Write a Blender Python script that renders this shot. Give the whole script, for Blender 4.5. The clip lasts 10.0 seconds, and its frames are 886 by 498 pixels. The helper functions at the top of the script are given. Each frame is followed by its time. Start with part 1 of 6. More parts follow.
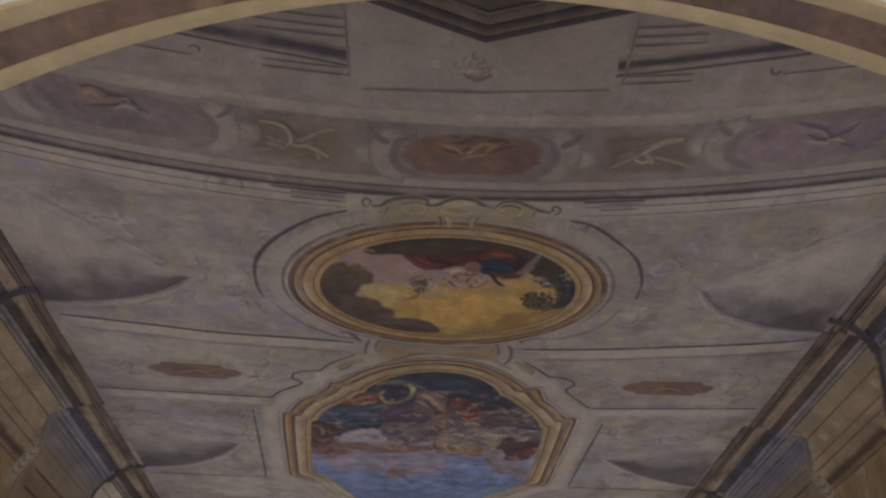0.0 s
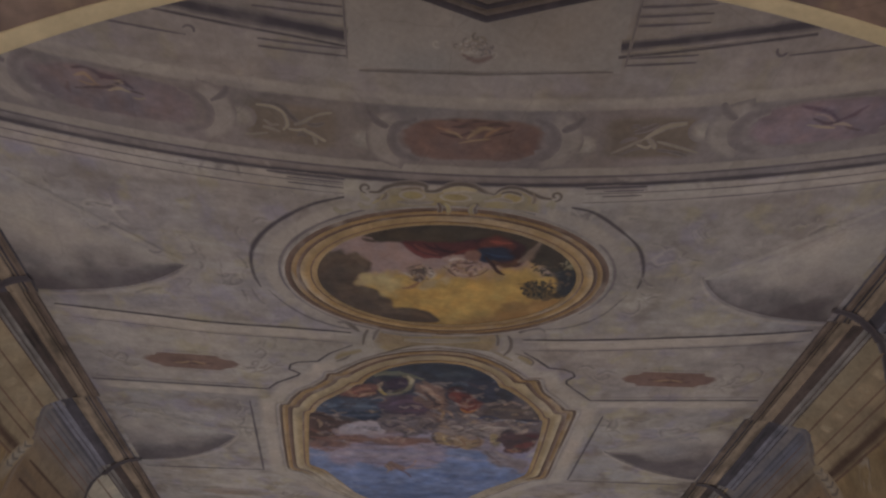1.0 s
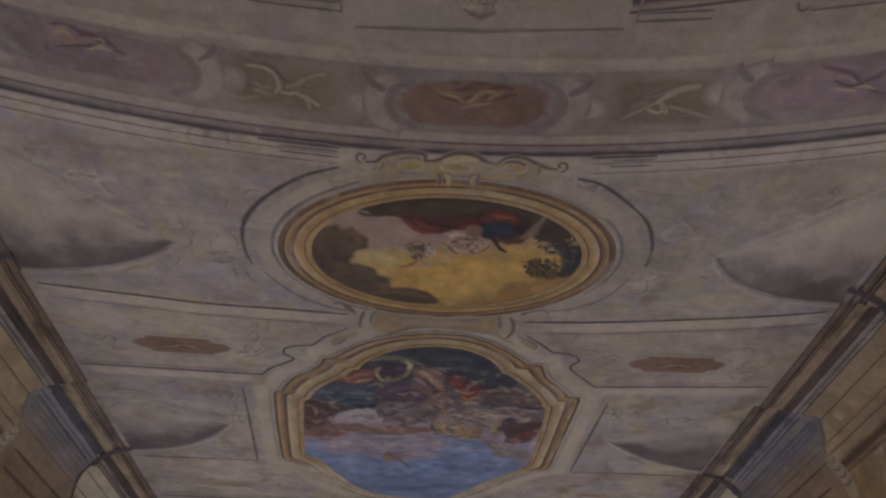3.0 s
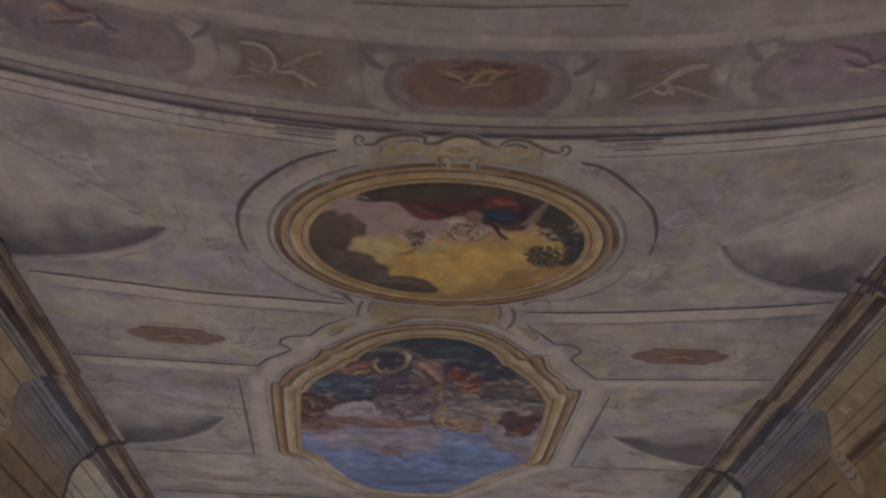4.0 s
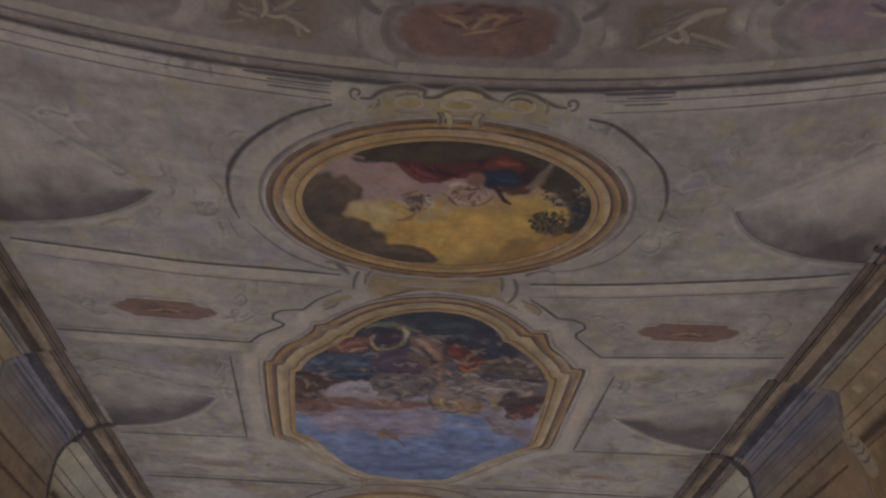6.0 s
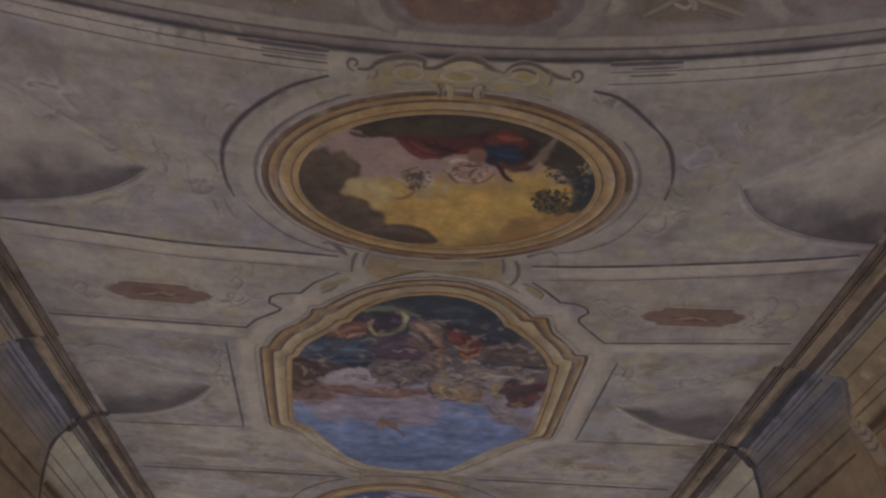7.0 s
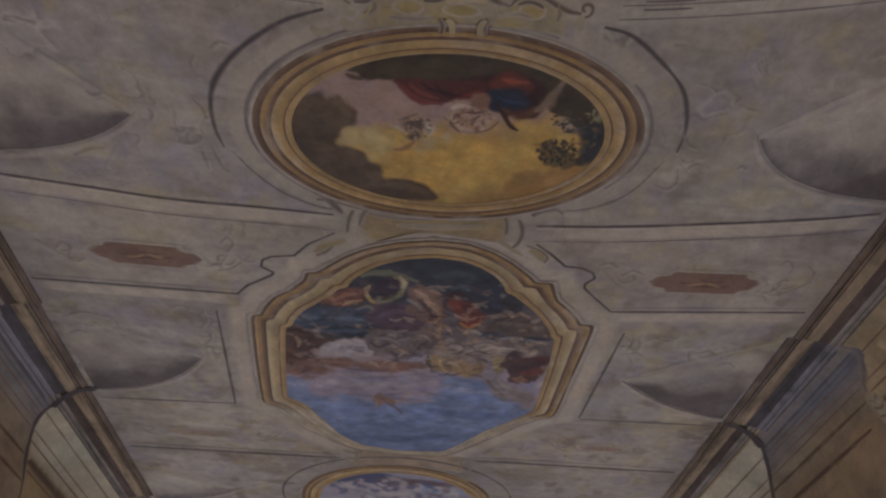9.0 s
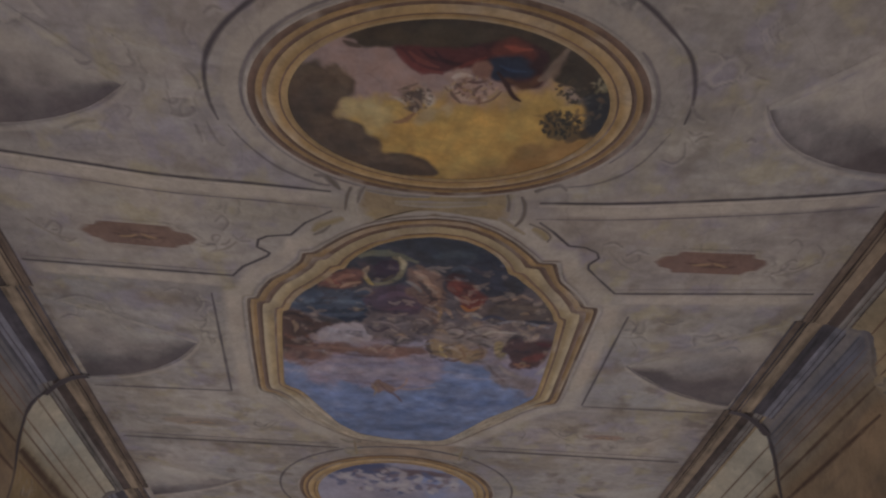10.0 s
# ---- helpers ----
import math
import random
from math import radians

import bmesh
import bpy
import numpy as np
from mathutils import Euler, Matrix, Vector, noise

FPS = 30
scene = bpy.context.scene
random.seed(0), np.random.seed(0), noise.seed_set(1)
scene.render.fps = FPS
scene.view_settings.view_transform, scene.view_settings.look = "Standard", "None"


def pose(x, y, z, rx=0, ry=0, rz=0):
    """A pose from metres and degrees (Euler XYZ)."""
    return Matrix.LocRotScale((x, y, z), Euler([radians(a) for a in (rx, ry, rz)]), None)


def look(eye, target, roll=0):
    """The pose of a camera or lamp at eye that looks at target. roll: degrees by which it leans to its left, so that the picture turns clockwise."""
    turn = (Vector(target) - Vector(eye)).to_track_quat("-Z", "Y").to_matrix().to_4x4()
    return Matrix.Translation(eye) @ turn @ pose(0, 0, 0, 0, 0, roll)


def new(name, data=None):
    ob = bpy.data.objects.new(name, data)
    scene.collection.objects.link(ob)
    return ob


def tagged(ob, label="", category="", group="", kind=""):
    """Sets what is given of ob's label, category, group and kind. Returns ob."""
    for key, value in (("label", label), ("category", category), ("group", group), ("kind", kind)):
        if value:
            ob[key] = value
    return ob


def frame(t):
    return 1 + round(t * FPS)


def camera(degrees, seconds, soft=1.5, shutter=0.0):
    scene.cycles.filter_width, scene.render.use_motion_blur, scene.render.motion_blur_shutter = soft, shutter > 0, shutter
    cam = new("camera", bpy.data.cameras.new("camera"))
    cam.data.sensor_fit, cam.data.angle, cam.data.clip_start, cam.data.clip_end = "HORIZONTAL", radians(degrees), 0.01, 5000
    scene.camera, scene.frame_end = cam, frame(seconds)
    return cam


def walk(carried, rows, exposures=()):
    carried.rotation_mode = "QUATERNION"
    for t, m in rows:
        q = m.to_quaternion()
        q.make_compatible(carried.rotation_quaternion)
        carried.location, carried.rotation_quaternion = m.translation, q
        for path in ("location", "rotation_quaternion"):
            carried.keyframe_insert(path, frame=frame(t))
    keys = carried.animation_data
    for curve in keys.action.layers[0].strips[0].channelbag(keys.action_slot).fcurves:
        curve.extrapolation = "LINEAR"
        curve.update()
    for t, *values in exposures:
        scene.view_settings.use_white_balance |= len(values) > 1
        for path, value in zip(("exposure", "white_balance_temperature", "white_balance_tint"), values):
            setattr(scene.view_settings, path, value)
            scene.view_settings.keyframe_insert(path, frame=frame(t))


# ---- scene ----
cam = camera(69.4, 10.0, soft=2.4)
PATH = [
    (0, (-0.063, -0.008, 1.583), (-0.025, 1.419, 2.983), 2.4),
    (0.5, (-0.054, 0.062, 1.579), (-0.015, 1.495, 2.974), 2.4),
    (1, (-0.054, 0.143, 1.575), (-0.013, 1.575, 2.97), 2.4),
    (1.5, (-0.05, 0.24, 1.592), (-0.008, 1.674, 2.986), 2.4),
    (2, (-0.042, 0.343, 1.591), (-0.001, 1.776, 2.986), 2.5),
    (2.5, (-0.041, 0.452, 1.597), (0.002, 1.884, 2.993), 2.4),
    (4, (-0.031, 0.764, 1.602), (0.015, 2.196, 2.998), 2.5),
    (4.5, (-0.03, 0.875, 1.603), (0.018, 2.308, 2.998), 2.5),
    (5, (-0.024, 0.996, 1.587), (0.025, 2.428, 2.983), 2.5),
    (5.5, (-0.027, 1.118, 1.578), (0.025, 2.551, 2.973), 2.5),
    (7, (0.0, 1.519, 1.53), (0.052, 2.951, 2.924), 2.6),
    (7.5, (-0.006, 1.661, 1.5), (0.05, 3.093, 2.896), 2.6),
    (8, (0.015, 1.807, 1.478), (0.069, 3.238, 2.874), 2.6),
    (8.5, (0.017, 1.951, 1.459), (0.073, 3.382, 2.855), 2.6),
    (9, (0.022, 2.097, 1.428), (0.079, 3.526, 2.826), 2.7),
    (9.5, (0.026, 2.25, 1.405), (0.084, 3.679, 2.803), 2.7),
    (10, (0.029, 2.398, 1.383), (0.089, 3.826, 2.781), 2.6),
]
walk(cam, [(t, look(eye, target, roll)) for t, eye, target, roll in PATH])

# ---------------------------------------------------------------- light
def make_world():
    w = bpy.data.worlds.new("sky")
    scene.world = w
    w.use_nodes = True
    nt = w.node_tree
    sky = nt.nodes.new("ShaderNodeTexSky")
    sky.sky_type, sky.sun_disc = "NISHITA", False
    sky.sun_elevation, sky.sun_rotation = radians(32), radians(60)
    nt.links.new(sky.outputs[0], nt.nodes["Background"].inputs[0])
    nt.nodes["Background"].inputs[1].default_value = 0.1


make_world()
# unseen windows, added with an area lamp each to light the ceiling
ADDED_WINDOWS = [(side, y) for side in (-1, 1) for y in (-1.6, 4.6, 9.8, 15.0)]
FILL_STRENGTH = {-1.6: 130.0, 4.6: 66.0, 9.8: 66.0, 15.0: 96.0}
for side, wy in ADDED_WINDOWS:
    lamp = new("window_daylight", bpy.data.lights.new("window_daylight", "AREA"))
    lamp.data.shape, lamp.data.size, lamp.data.size_y = "RECTANGLE", 1.5, 2.6
    lamp.data.energy, lamp.data.color = FILL_STRENGTH[wy], (0.955, 0.97, 1.055)
    lamp.matrix_world = pose(side * 6.0, wy, 3.0, 90, 0, 90 * side)

# ---------------------------------------------------------------- numbers of the hall
CROWN, SPRING, COVE, WALL = 6.6, 5.0, 1.1, 6.1
NEAR_Y, FAR_Y, BACK_Y = 1.85, 20.0, -4.0
LEAF = 0.0014  # one coat of paint
COATS = [0]


def coat():
    """A hair's thickness that grows with every sheet of paint laid, so that no two lie in one plane."""
    COATS[0] += 1
    return COATS[0] * 6e-6



def surf(s, y, off=0.0):
    """A place on the ceiling: s runs across it and on down the coves and walls, y along the hall; off is how far it stands proud."""
    s, y, off = np.broadcast_arrays(np.asarray(s, float), np.asarray(y, float), np.asarray(off, float))
    a, sg = np.abs(s), np.where(s < 0, -1.0, 1.0)
    th = np.clip((a - SPRING) / COVE, 0, math.pi / 2)
    r = COVE - off
    x = np.where(a < SPRING, a, SPRING + r * np.sin(th))
    z = np.where(a < SPRING, CROWN - off, CROWN - COVE + r * np.cos(th)) - np.maximum(a - SPRING - COVE * math.pi / 2, 0)
    return np.stack([sg * x, y, z], -1)


# ---------------------------------------------------------------- pigments and noise
def pigment(r, g, b):
    """A pigment swatch, read in the hall's dusk, as full daylight albedo."""
    c = np.array([r, g, b]) / 255.0
    return np.minimum(2.7 * np.where(c < 0.04045, c / 12.92, ((c + 0.055) / 1.055) ** 2.4), 0.85)


NOISE_TABLES = {}


def value_noise(x, y, seed):
    if seed not in NOISE_TABLES:
        NOISE_TABLES[seed] = np.random.RandomState(seed).rand(64, 64)
    t = NOISE_TABLES[seed]
    xi, yi = np.floor(x).astype(int), np.floor(y).astype(int)
    fx, fy = x - xi, y - yi
    fx, fy = fx * fx * (3 - 2 * fx), fy * fy * (3 - 2 * fy)
    a, b = t[xi % 64, yi % 64], t[(xi + 1) % 64, yi % 64]
    c, d = t[xi % 64, (yi + 1) % 64], t[(xi + 1) % 64, (yi + 1) % 64]
    return (a * (1 - fx) + b * fx) * (1 - fy) + (c * (1 - fx) + d * fx) * fy


def fbm(x, y, size, octaves=4, seed=0):
    """Noise from -1 to 1, whose largest clouds are about size metres."""
    out, amp, tot = 0.0, 1.0, 0.0
    for i in range(octaves):
        k = 2.0 ** i / size
        out = out + amp * (2 * value_noise(x * k + 17.3 * i, y * k - 9.1 * i, seed + i) - 1)
        tot += amp
        amp *= 0.55
    return out / tot * 1.5


def step(a, b, v):
    t = np.clip((v - a) / (b - a), 0, 1)
    return t * t * (3 - 2 * t)


def lay(col, paint, cover):
    return col + (np.asarray(paint) - col) * np.clip(cover, 0, 1)[..., None]


def blob(col, x, y, cx, cy, rx, ry, turn, paint, soft=0.15, rough=0.25, seed=0, cover=1.0):
    """A brushed patch of paint with an uneven rim."""
    c, s = math.cos(radians(turn)), math.sin(radians(turn))
    u, v = (x - cx) * c + (y - cy) * s, -(x - cx) * s + (y - cy) * c
    d = np.hypot(u / rx, v / ry) + rough * fbm(x, y, 0.6 * max(rx, ry), 3, seed)
    return lay(col, paint, cover * (1 - step(1 - soft, 1 + soft, d)))


def stroke(col, x, y, x0, y0, x1, y1, wide, paint, bend=0.0, seed=0, cover=1.0):
    """A brush stroke that thins towards its ends."""
    ux, uy = x1 - x0, y1 - y0
    n = math.hypot(ux, uy)
    u = ((x - x0) * ux + (y - y0) * uy) / (n * n)
    v = ((x - x0) * -uy + (y - y0) * ux) / n - bend * n * 4 * u * (1 - u) + 0.25 * wide * fbm(x, y, 3 * wide, 2, seed)
    w = wide * np.sqrt(np.clip(4 * u * (1 - u), 0, 1)) * 0.5 + 1e-6
    return lay(col, paint, cover * (1 - step(0.6, 1.15, np.abs(v) / w)) * (u > 0) * (u < 1))


def patch(col, x, y, outline, paint, soft=0.03, rough=0.05, seed=0, cover=1.0, grain=0.14):
    """A patch of paint with a drawn outline, its rim feathered and uneven and its body brushed."""
    c = curve(outline, max(48, 6 * len(outline)), True)
    lo, hi = c.min(0) - 0.2, c.max(0) + 0.2
    near = (x > lo[0]) & (x < hi[0]) & (y > lo[1]) & (y < hi[1])
    if not near.any():
        return col
    a, b = x[near], y[near]
    inside, dist = np.zeros(len(a), bool), np.full(len(a), 9.0)
    for (px, py), (qx, qy) in zip(c, np.roll(c, -1, 0)):
        ux, uy = qx - px, qy - py
        k = np.clip(((a - px) * ux + (b - py) * uy) / (ux * ux + uy * uy + 1e-12), 0, 1)
        dist = np.minimum(dist, np.hypot(a - px - k * ux, b - py - k * uy))
        if abs(uy) > 1e-9:
            inside ^= ((py > b) != (qy > b)) & (a < ux * (b - py) / uy + px)
    d = np.where(inside, -dist, dist) + rough * fbm(a, b, 0.2, 3, seed)
    tone = np.asarray(paint) * (1 + grain * fbm(a, b, 0.16, 3, seed + 5) + 0.5 * grain * fbm(a * 0.4, b, 0.05, 2, seed + 7))[..., None]
    col[near] = lay(col[near], tone, cover * (1 - step(-soft, soft, d)))
    return col


def brush_line(col, x, y, points, wide, paint, seed=0, cover=0.9):
    """A bent brush line laid as short strokes of one width."""
    c = curve(points, 8 * len(points))
    lo, hi = c.min(0) - 2 * wide, c.max(0) + 2 * wide
    near = (x > lo[0]) & (x < hi[0]) & (y > lo[1]) & (y < hi[1])
    if not near.any():
        return col
    a, b = x[near], y[near]
    dist = np.full(len(a), 9.0)
    for i, ((px, py), (qx, qy)) in enumerate(zip(c[:-1], c[1:])):
        ux, uy = qx - px, qy - py
        k = np.clip(((a - px) * ux + (b - py) * uy) / (ux * ux + uy * uy + 1e-12), 0, 1)
        thin = 0.45 + 0.55 * math.sin(math.pi * (i + 0.5) / (len(c) - 1))
        dist = np.minimum(dist, np.hypot(a - px - k * ux, b - py - k * uy) / thin)
    dist = dist * (1 + 0.3 * fbm(a, b, 0.1, 2, seed))
    col[near] = lay(col[near], paint, cover * (1 - step(0.25 * wide, 0.75 * wide, dist)))
    return col


def dabs(col, x, y, cx, cy, rx, ry, count, size, paints, seed, cover=0.8):
    """Many small dabs of paint, gathered in an oval."""
    rng = random.Random(seed)
    for i in range(count):
        a, r = rng.uniform(0, 2 * math.pi), math.sqrt(rng.random())
        px, py = cx + rx * r * math.cos(a), cy + ry * r * math.sin(a)
        k = size * rng.uniform(0.5, 1.4)
        near = (np.abs(x - px) < 3 * k) & (np.abs(y - py) < 3 * k)
        if near.any():
            col[near] = blob(col[near], x[near], y[near], px, py, k * rng.uniform(0.7, 1.5), k * 0.6, rng.uniform(0, 180),
                             paints[rng.randrange(len(paints))], 0.35, 0.4, seed + i, cover)
    return col


def brushed(col, s, y, seed, force=1.0, deep=1.0):
    """Lays brush marks and a drift of hue over a picture."""
    k = 1 + force * (0.16 * fbm(s * 0.6, y, 0.09, 3, seed) + 0.10 * fbm(s, y, 0.3, 3, seed + 4))
    h = 0.07 * fbm(s, y, 0.16, 3, seed + 8)
    col = 0.36 * (np.maximum(col, 0.001) / 0.36) ** deep
    return col * k[..., None] * np.stack([1 + h, 1 + 0 * h, 1 - h], -1)


PLASTER, CREAM, DRAB, INK = pigment(97, 90, 86), pigment(114, 104, 95), pigment(87, 78, 75), pigment(46, 40, 42)
OCHRE, GOLD, UMBER, PALE_GOLD = pigment(98, 77, 53), pigment(111, 88, 58), pigment(60, 45, 37), pigment(118, 98, 70)
RUST, PUCE, BISCUIT = pigment(77, 59, 53), pigment(76, 65, 65), pigment(106, 92, 74)


# ---------------------------------------------------------------- materials
def fresco(name, rough=0.85, relief=0.12, grain=0.045):
    """Painted plaster: its colour is brushed on the mesh, and grain, chalky patches, cracks and trowel relief lie over it."""
    m = bpy.data.materials.new(name)
    m.use_nodes = True
    nt = m.node_tree
    n, bs = nt.nodes, nt.nodes["Principled BSDF"]
    at = n.new("ShaderNodeAttribute")
    at.attribute_name = "paint"
    co = n.new("ShaderNodeNewGeometry")
    fine, wide, cells = n.new("ShaderNodeTexNoise"), n.new("ShaderNodeTexNoise"), n.new("ShaderNodeTexVoronoi")
    fine.inputs["Scale"].default_value, fine.inputs["Detail"].default_value = 26.0, 6.0
    wide.inputs["Scale"].default_value, wide.inputs["Detail"].default_value = 1.7, 5.0
    cells.feature, cells.inputs["Scale"].default_value = "DISTANCE_TO_EDGE", 1.3
    for node in (fine, wide, cells):
        nt.links.new(co.outputs["Position"], node.inputs["Vector"])
    warp = n.new("ShaderNodeMix")
    warp.data_type, warp.inputs["Factor"].default_value = "VECTOR", 0.22
    nt.links.new(co.outputs["Position"], warp.inputs["A"])
    nt.links.new(wide.outputs["Color"], warp.inputs["B"])
    nt.links.new(warp.outputs["Result"], cells.inputs["Vector"])
    crack = n.new("ShaderNodeMapRange")
    crack.inputs["From Max"].default_value, crack.inputs["To Min"].default_value = 0.006, 0.86
    nt.links.new(cells.outputs["Distance"], crack.inputs["Value"])
    r1, r2 = n.new("ShaderNodeMapRange"), n.new("ShaderNodeMapRange")
    for r, src, k in ((r1, fine, grain * 1.6), (r2, wide, grain * 1.3)):
        r.inputs["From Min"].default_value, r.inputs["From Max"].default_value = 0.3, 0.7
        r.inputs["To Min"].default_value, r.inputs["To Max"].default_value = 1 - k, 1 + k
        nt.links.new(src.outputs["Fac"], r.inputs["Value"])
    m1, m2 = n.new("ShaderNodeMath"), n.new("ShaderNodeMath")
    for k in (m1, m2):
        k.operation = "MULTIPLY"
    nt.links.new(r1.outputs[0], m1.inputs[0])
    nt.links.new(r2.outputs[0], m1.inputs[1])
    nt.links.new(m1.outputs[0], m2.inputs[0])
    nt.links.new(crack.outputs[0], m2.inputs[1])
    mul = n.new("ShaderNodeVectorMath")
    mul.operation = "SCALE"
    nt.links.new(at.outputs["Color"], mul.inputs[0])
    nt.links.new(m2.outputs[0], mul.inputs["Scale"])
    nt.links.new(mul.outputs[0], bs.inputs["Base Color"])
    bump = n.new("ShaderNodeBump")
    bump.inputs["Strength"].default_value, bump.inputs["Distance"].default_value = relief, 0.01
    nt.links.new(fine.outputs["Fac"], bump.inputs["Height"])
    nt.links.new(bump.outputs["Normal"], bs.inputs["Normal"])
    bs.inputs["Roughness"].default_value = rough
    return m


def plain(name, colour, rough=0.8, scale=8.0, vary=0.25, relief=0.15):
    """A surface of one colour, with mottling at two sizes and a fine relief."""
    m = bpy.data.materials.new(name)
    m.use_nodes = True
    nt = m.node_tree
    n, bs = nt.nodes, nt.nodes["Principled BSDF"]
    co = n.new("ShaderNodeNewGeometry")
    a, b, ramp = n.new("ShaderNodeTexNoise"), n.new("ShaderNodeTexNoise"), n.new("ShaderNodeMix")
    a.inputs["Scale"].default_value, a.inputs["Detail"].default_value = scale, 8.0
    b.inputs["Scale"].default_value, b.inputs["Detail"].default_value = scale * 6, 4.0
    for node in (a, b):
        nt.links.new(co.outputs["Position"], node.inputs["Vector"])
    add = n.new("ShaderNodeMath")
    add.operation = "MULTIPLY_ADD"
    add.inputs[1].default_value = 0.4
    nt.links.new(b.outputs["Fac"], add.inputs[0])
    nt.links.new(a.outputs["Fac"], add.inputs[2])
    lim = n.new("ShaderNodeMapRange")
    lim.inputs["From Min"].default_value, lim.inputs["From Max"].default_value = 0.45, 0.95
    nt.links.new(add.outputs[0], lim.inputs["Value"])
    ramp.data_type = "RGBA"
    nt.links.new(lim.outputs[0], ramp.inputs["Factor"])
    ramp.inputs["A"].default_value = (*[v * (1 - vary) for v in colour], 1)
    ramp.inputs["B"].default_value = (*[min(v * (1 + vary), 0.9) for v in colour], 1)
    nt.links.new(ramp.outputs["Result"], bs.inputs["Base Color"])
    bump = n.new("ShaderNodeBump")
    bump.inputs["Strength"].default_value, bump.inputs["Distance"].default_value = relief, 0.01
    nt.links.new(b.outputs["Fac"], bump.inputs["Height"])
    nt.links.new(bump.outputs["Normal"], bs.inputs["Normal"])
    bs.inputs["Roughness"].default_value = rough
    return m


FRESCO = fresco("fresco")
GILT = fresco("ochre_gilding", 0.6, 0.15, 0.06)
PARQUET = plain("parquet_floor", (0.20, 0.17, 0.14), 0.45, 3.0)
LIME = plain("lime_washed_wall", (0.72, 0.67, 0.60), 0.85, 2.0, 0.12)
CREAM_STUCCO = plain("cream_stucco", tuple(pigment(128, 113, 88)), 0.75, 5.0, 0.14)
GLASS = bpy.data.materials.new("window_glass")
GLASS.use_nodes = True
GLASS.node_tree.nodes["Principled BSDF"].inputs["Transmission Weight"].default_value = 1.0
GLASS.node_tree.nodes["Principled BSDF"].inputs["Roughness"].default_value = 0.03
WOOD = plain("painted_window_wood", (0.42, 0.36, 0.28), 0.5, 12.0, 0.15)


# ---------------------------------------------------------------- mesh makers
def grid_object(name, places, paint=None, parent=None, material=None, wrap=False, label=""):
    """A sheet of rows x columns places; paint is a colour for each of them."""
    rows, cols = places.shape[:2]
    me = bpy.data.meshes.new(name)
    idx = np.arange(rows * cols).reshape(rows, cols)
    if wrap:
        idx = np.concatenate([idx, idx[:, :1]], 1)
    q = np.stack([idx[:-1, :-1], idx[1:, :-1], idx[1:, 1:], idx[:-1, 1:]], -1).reshape(-1, 4)
    me.vertices.add(rows * cols)
    me.vertices.foreach_set("co", places.reshape(-1).astype(np.float32))
    me.loops.add(q.size)
    me.loops.foreach_set("vertex_index", q.reshape(-1).astype(np.int32))
    me.polygons.add(len(q))
    me.polygons.foreach_set("loop_start", np.arange(0, q.size, 4, dtype=np.int32))
    me.update(calc_edges=True)
    if paint is not None:
        attr = me.attributes.new("paint", "FLOAT_COLOR", "POINT")
        c = np.ones((rows * cols, 4), np.float32)
        c[:, :3] = np.broadcast_to(paint, (rows, cols, 3)).reshape(-1, 3)
        attr.data.foreach_set("color", c.reshape(-1))
    me.polygons.foreach_set("use_smooth", np.ones(len(q), bool))
    me.materials.append(material or FRESCO)
    ob = new(name, me)
    if parent is not None:
        ob.parent = parent
    if label:
        tagged(ob, label)
    return ob


def thing(name, label, category, group="", at=(0, 0, CROWN)):
    """An Empty that carries the parts of one thing."""
    ob = new(name)
    ob.empty_display_size = 0.1
    ob.location = at
    bpy.context.view_layer.update()
    return tagged(ob, label, category, group)


def under(ob, parent):
    """Makes ob a part of parent and leaves it where it is."""
    ob.parent = parent
    ob.matrix_parent_inverse = Matrix.Translation(parent.location).inverted()
    return ob


def mottled(paint, s, y, amount=0.13, seed=3, size=0.5):
    """A pigment brushed unevenly: worn, thin and thick."""
    k = 1 + amount * fbm(s, y, size, 4, seed) + 0.5 * amount * fbm(s, y, size / 7, 3, seed + 20)
    warm = 0.05 * fbm(s, y, size * 1.7, 3, seed + 40)
    return np.asarray(paint) * k[..., None] * np.stack([1 + warm, 1 + 0 * warm, 1 - warm], -1)


def curve(points, n=60, closed=False):
    """A smooth line through a few points (Catmull-Rom)."""
    p = np.array(points, float)
    if closed:
        p = np.concatenate([p[-1:], p, p[:2]])
    else:
        p = np.concatenate([2 * p[:1] - p[1:2], p, 2 * p[-1:] - p[-2:-1]])
    seg = len(p) - 3
    t = np.linspace(0, seg, n, endpoint=not closed)
    i = np.minimum(t.astype(int), seg - 1)
    f = (t - i)[:, None]
    a, b, c, d = p[i], p[i + 1], p[i + 2], p[i + 3]
    return 0.5 * (2 * b + (c - a) * f + (2 * a - 5 * b + 4 * c - d) * f ** 2 + (3 * b - a - 3 * c + d) * f ** 3)


def polyline(points, pitch=0.05):
    """Straight runs between points, cut short enough to follow the vault."""
    out = []
    for a, b in zip(points[:-1], points[1:]):
        n = max(2, int(math.hypot(b[0] - a[0], b[1] - a[1]) / pitch))
        out += [(a[0] + (b[0] - a[0]) * k / n, a[1] + (b[1] - a[1]) * k / n) for k in range(n)]
    return np.array(out + [points[-1]], float)


def normals(p, closed=False):
    d = (np.roll(p, -1, 0) - np.roll(p, 1, 0)) if closed else np.gradient(p, axis=0)
    d /= np.linalg.norm(d, axis=1, keepdims=True) + 1e-9
    return np.stack([-d[:, 1], d[:, 0]], -1)


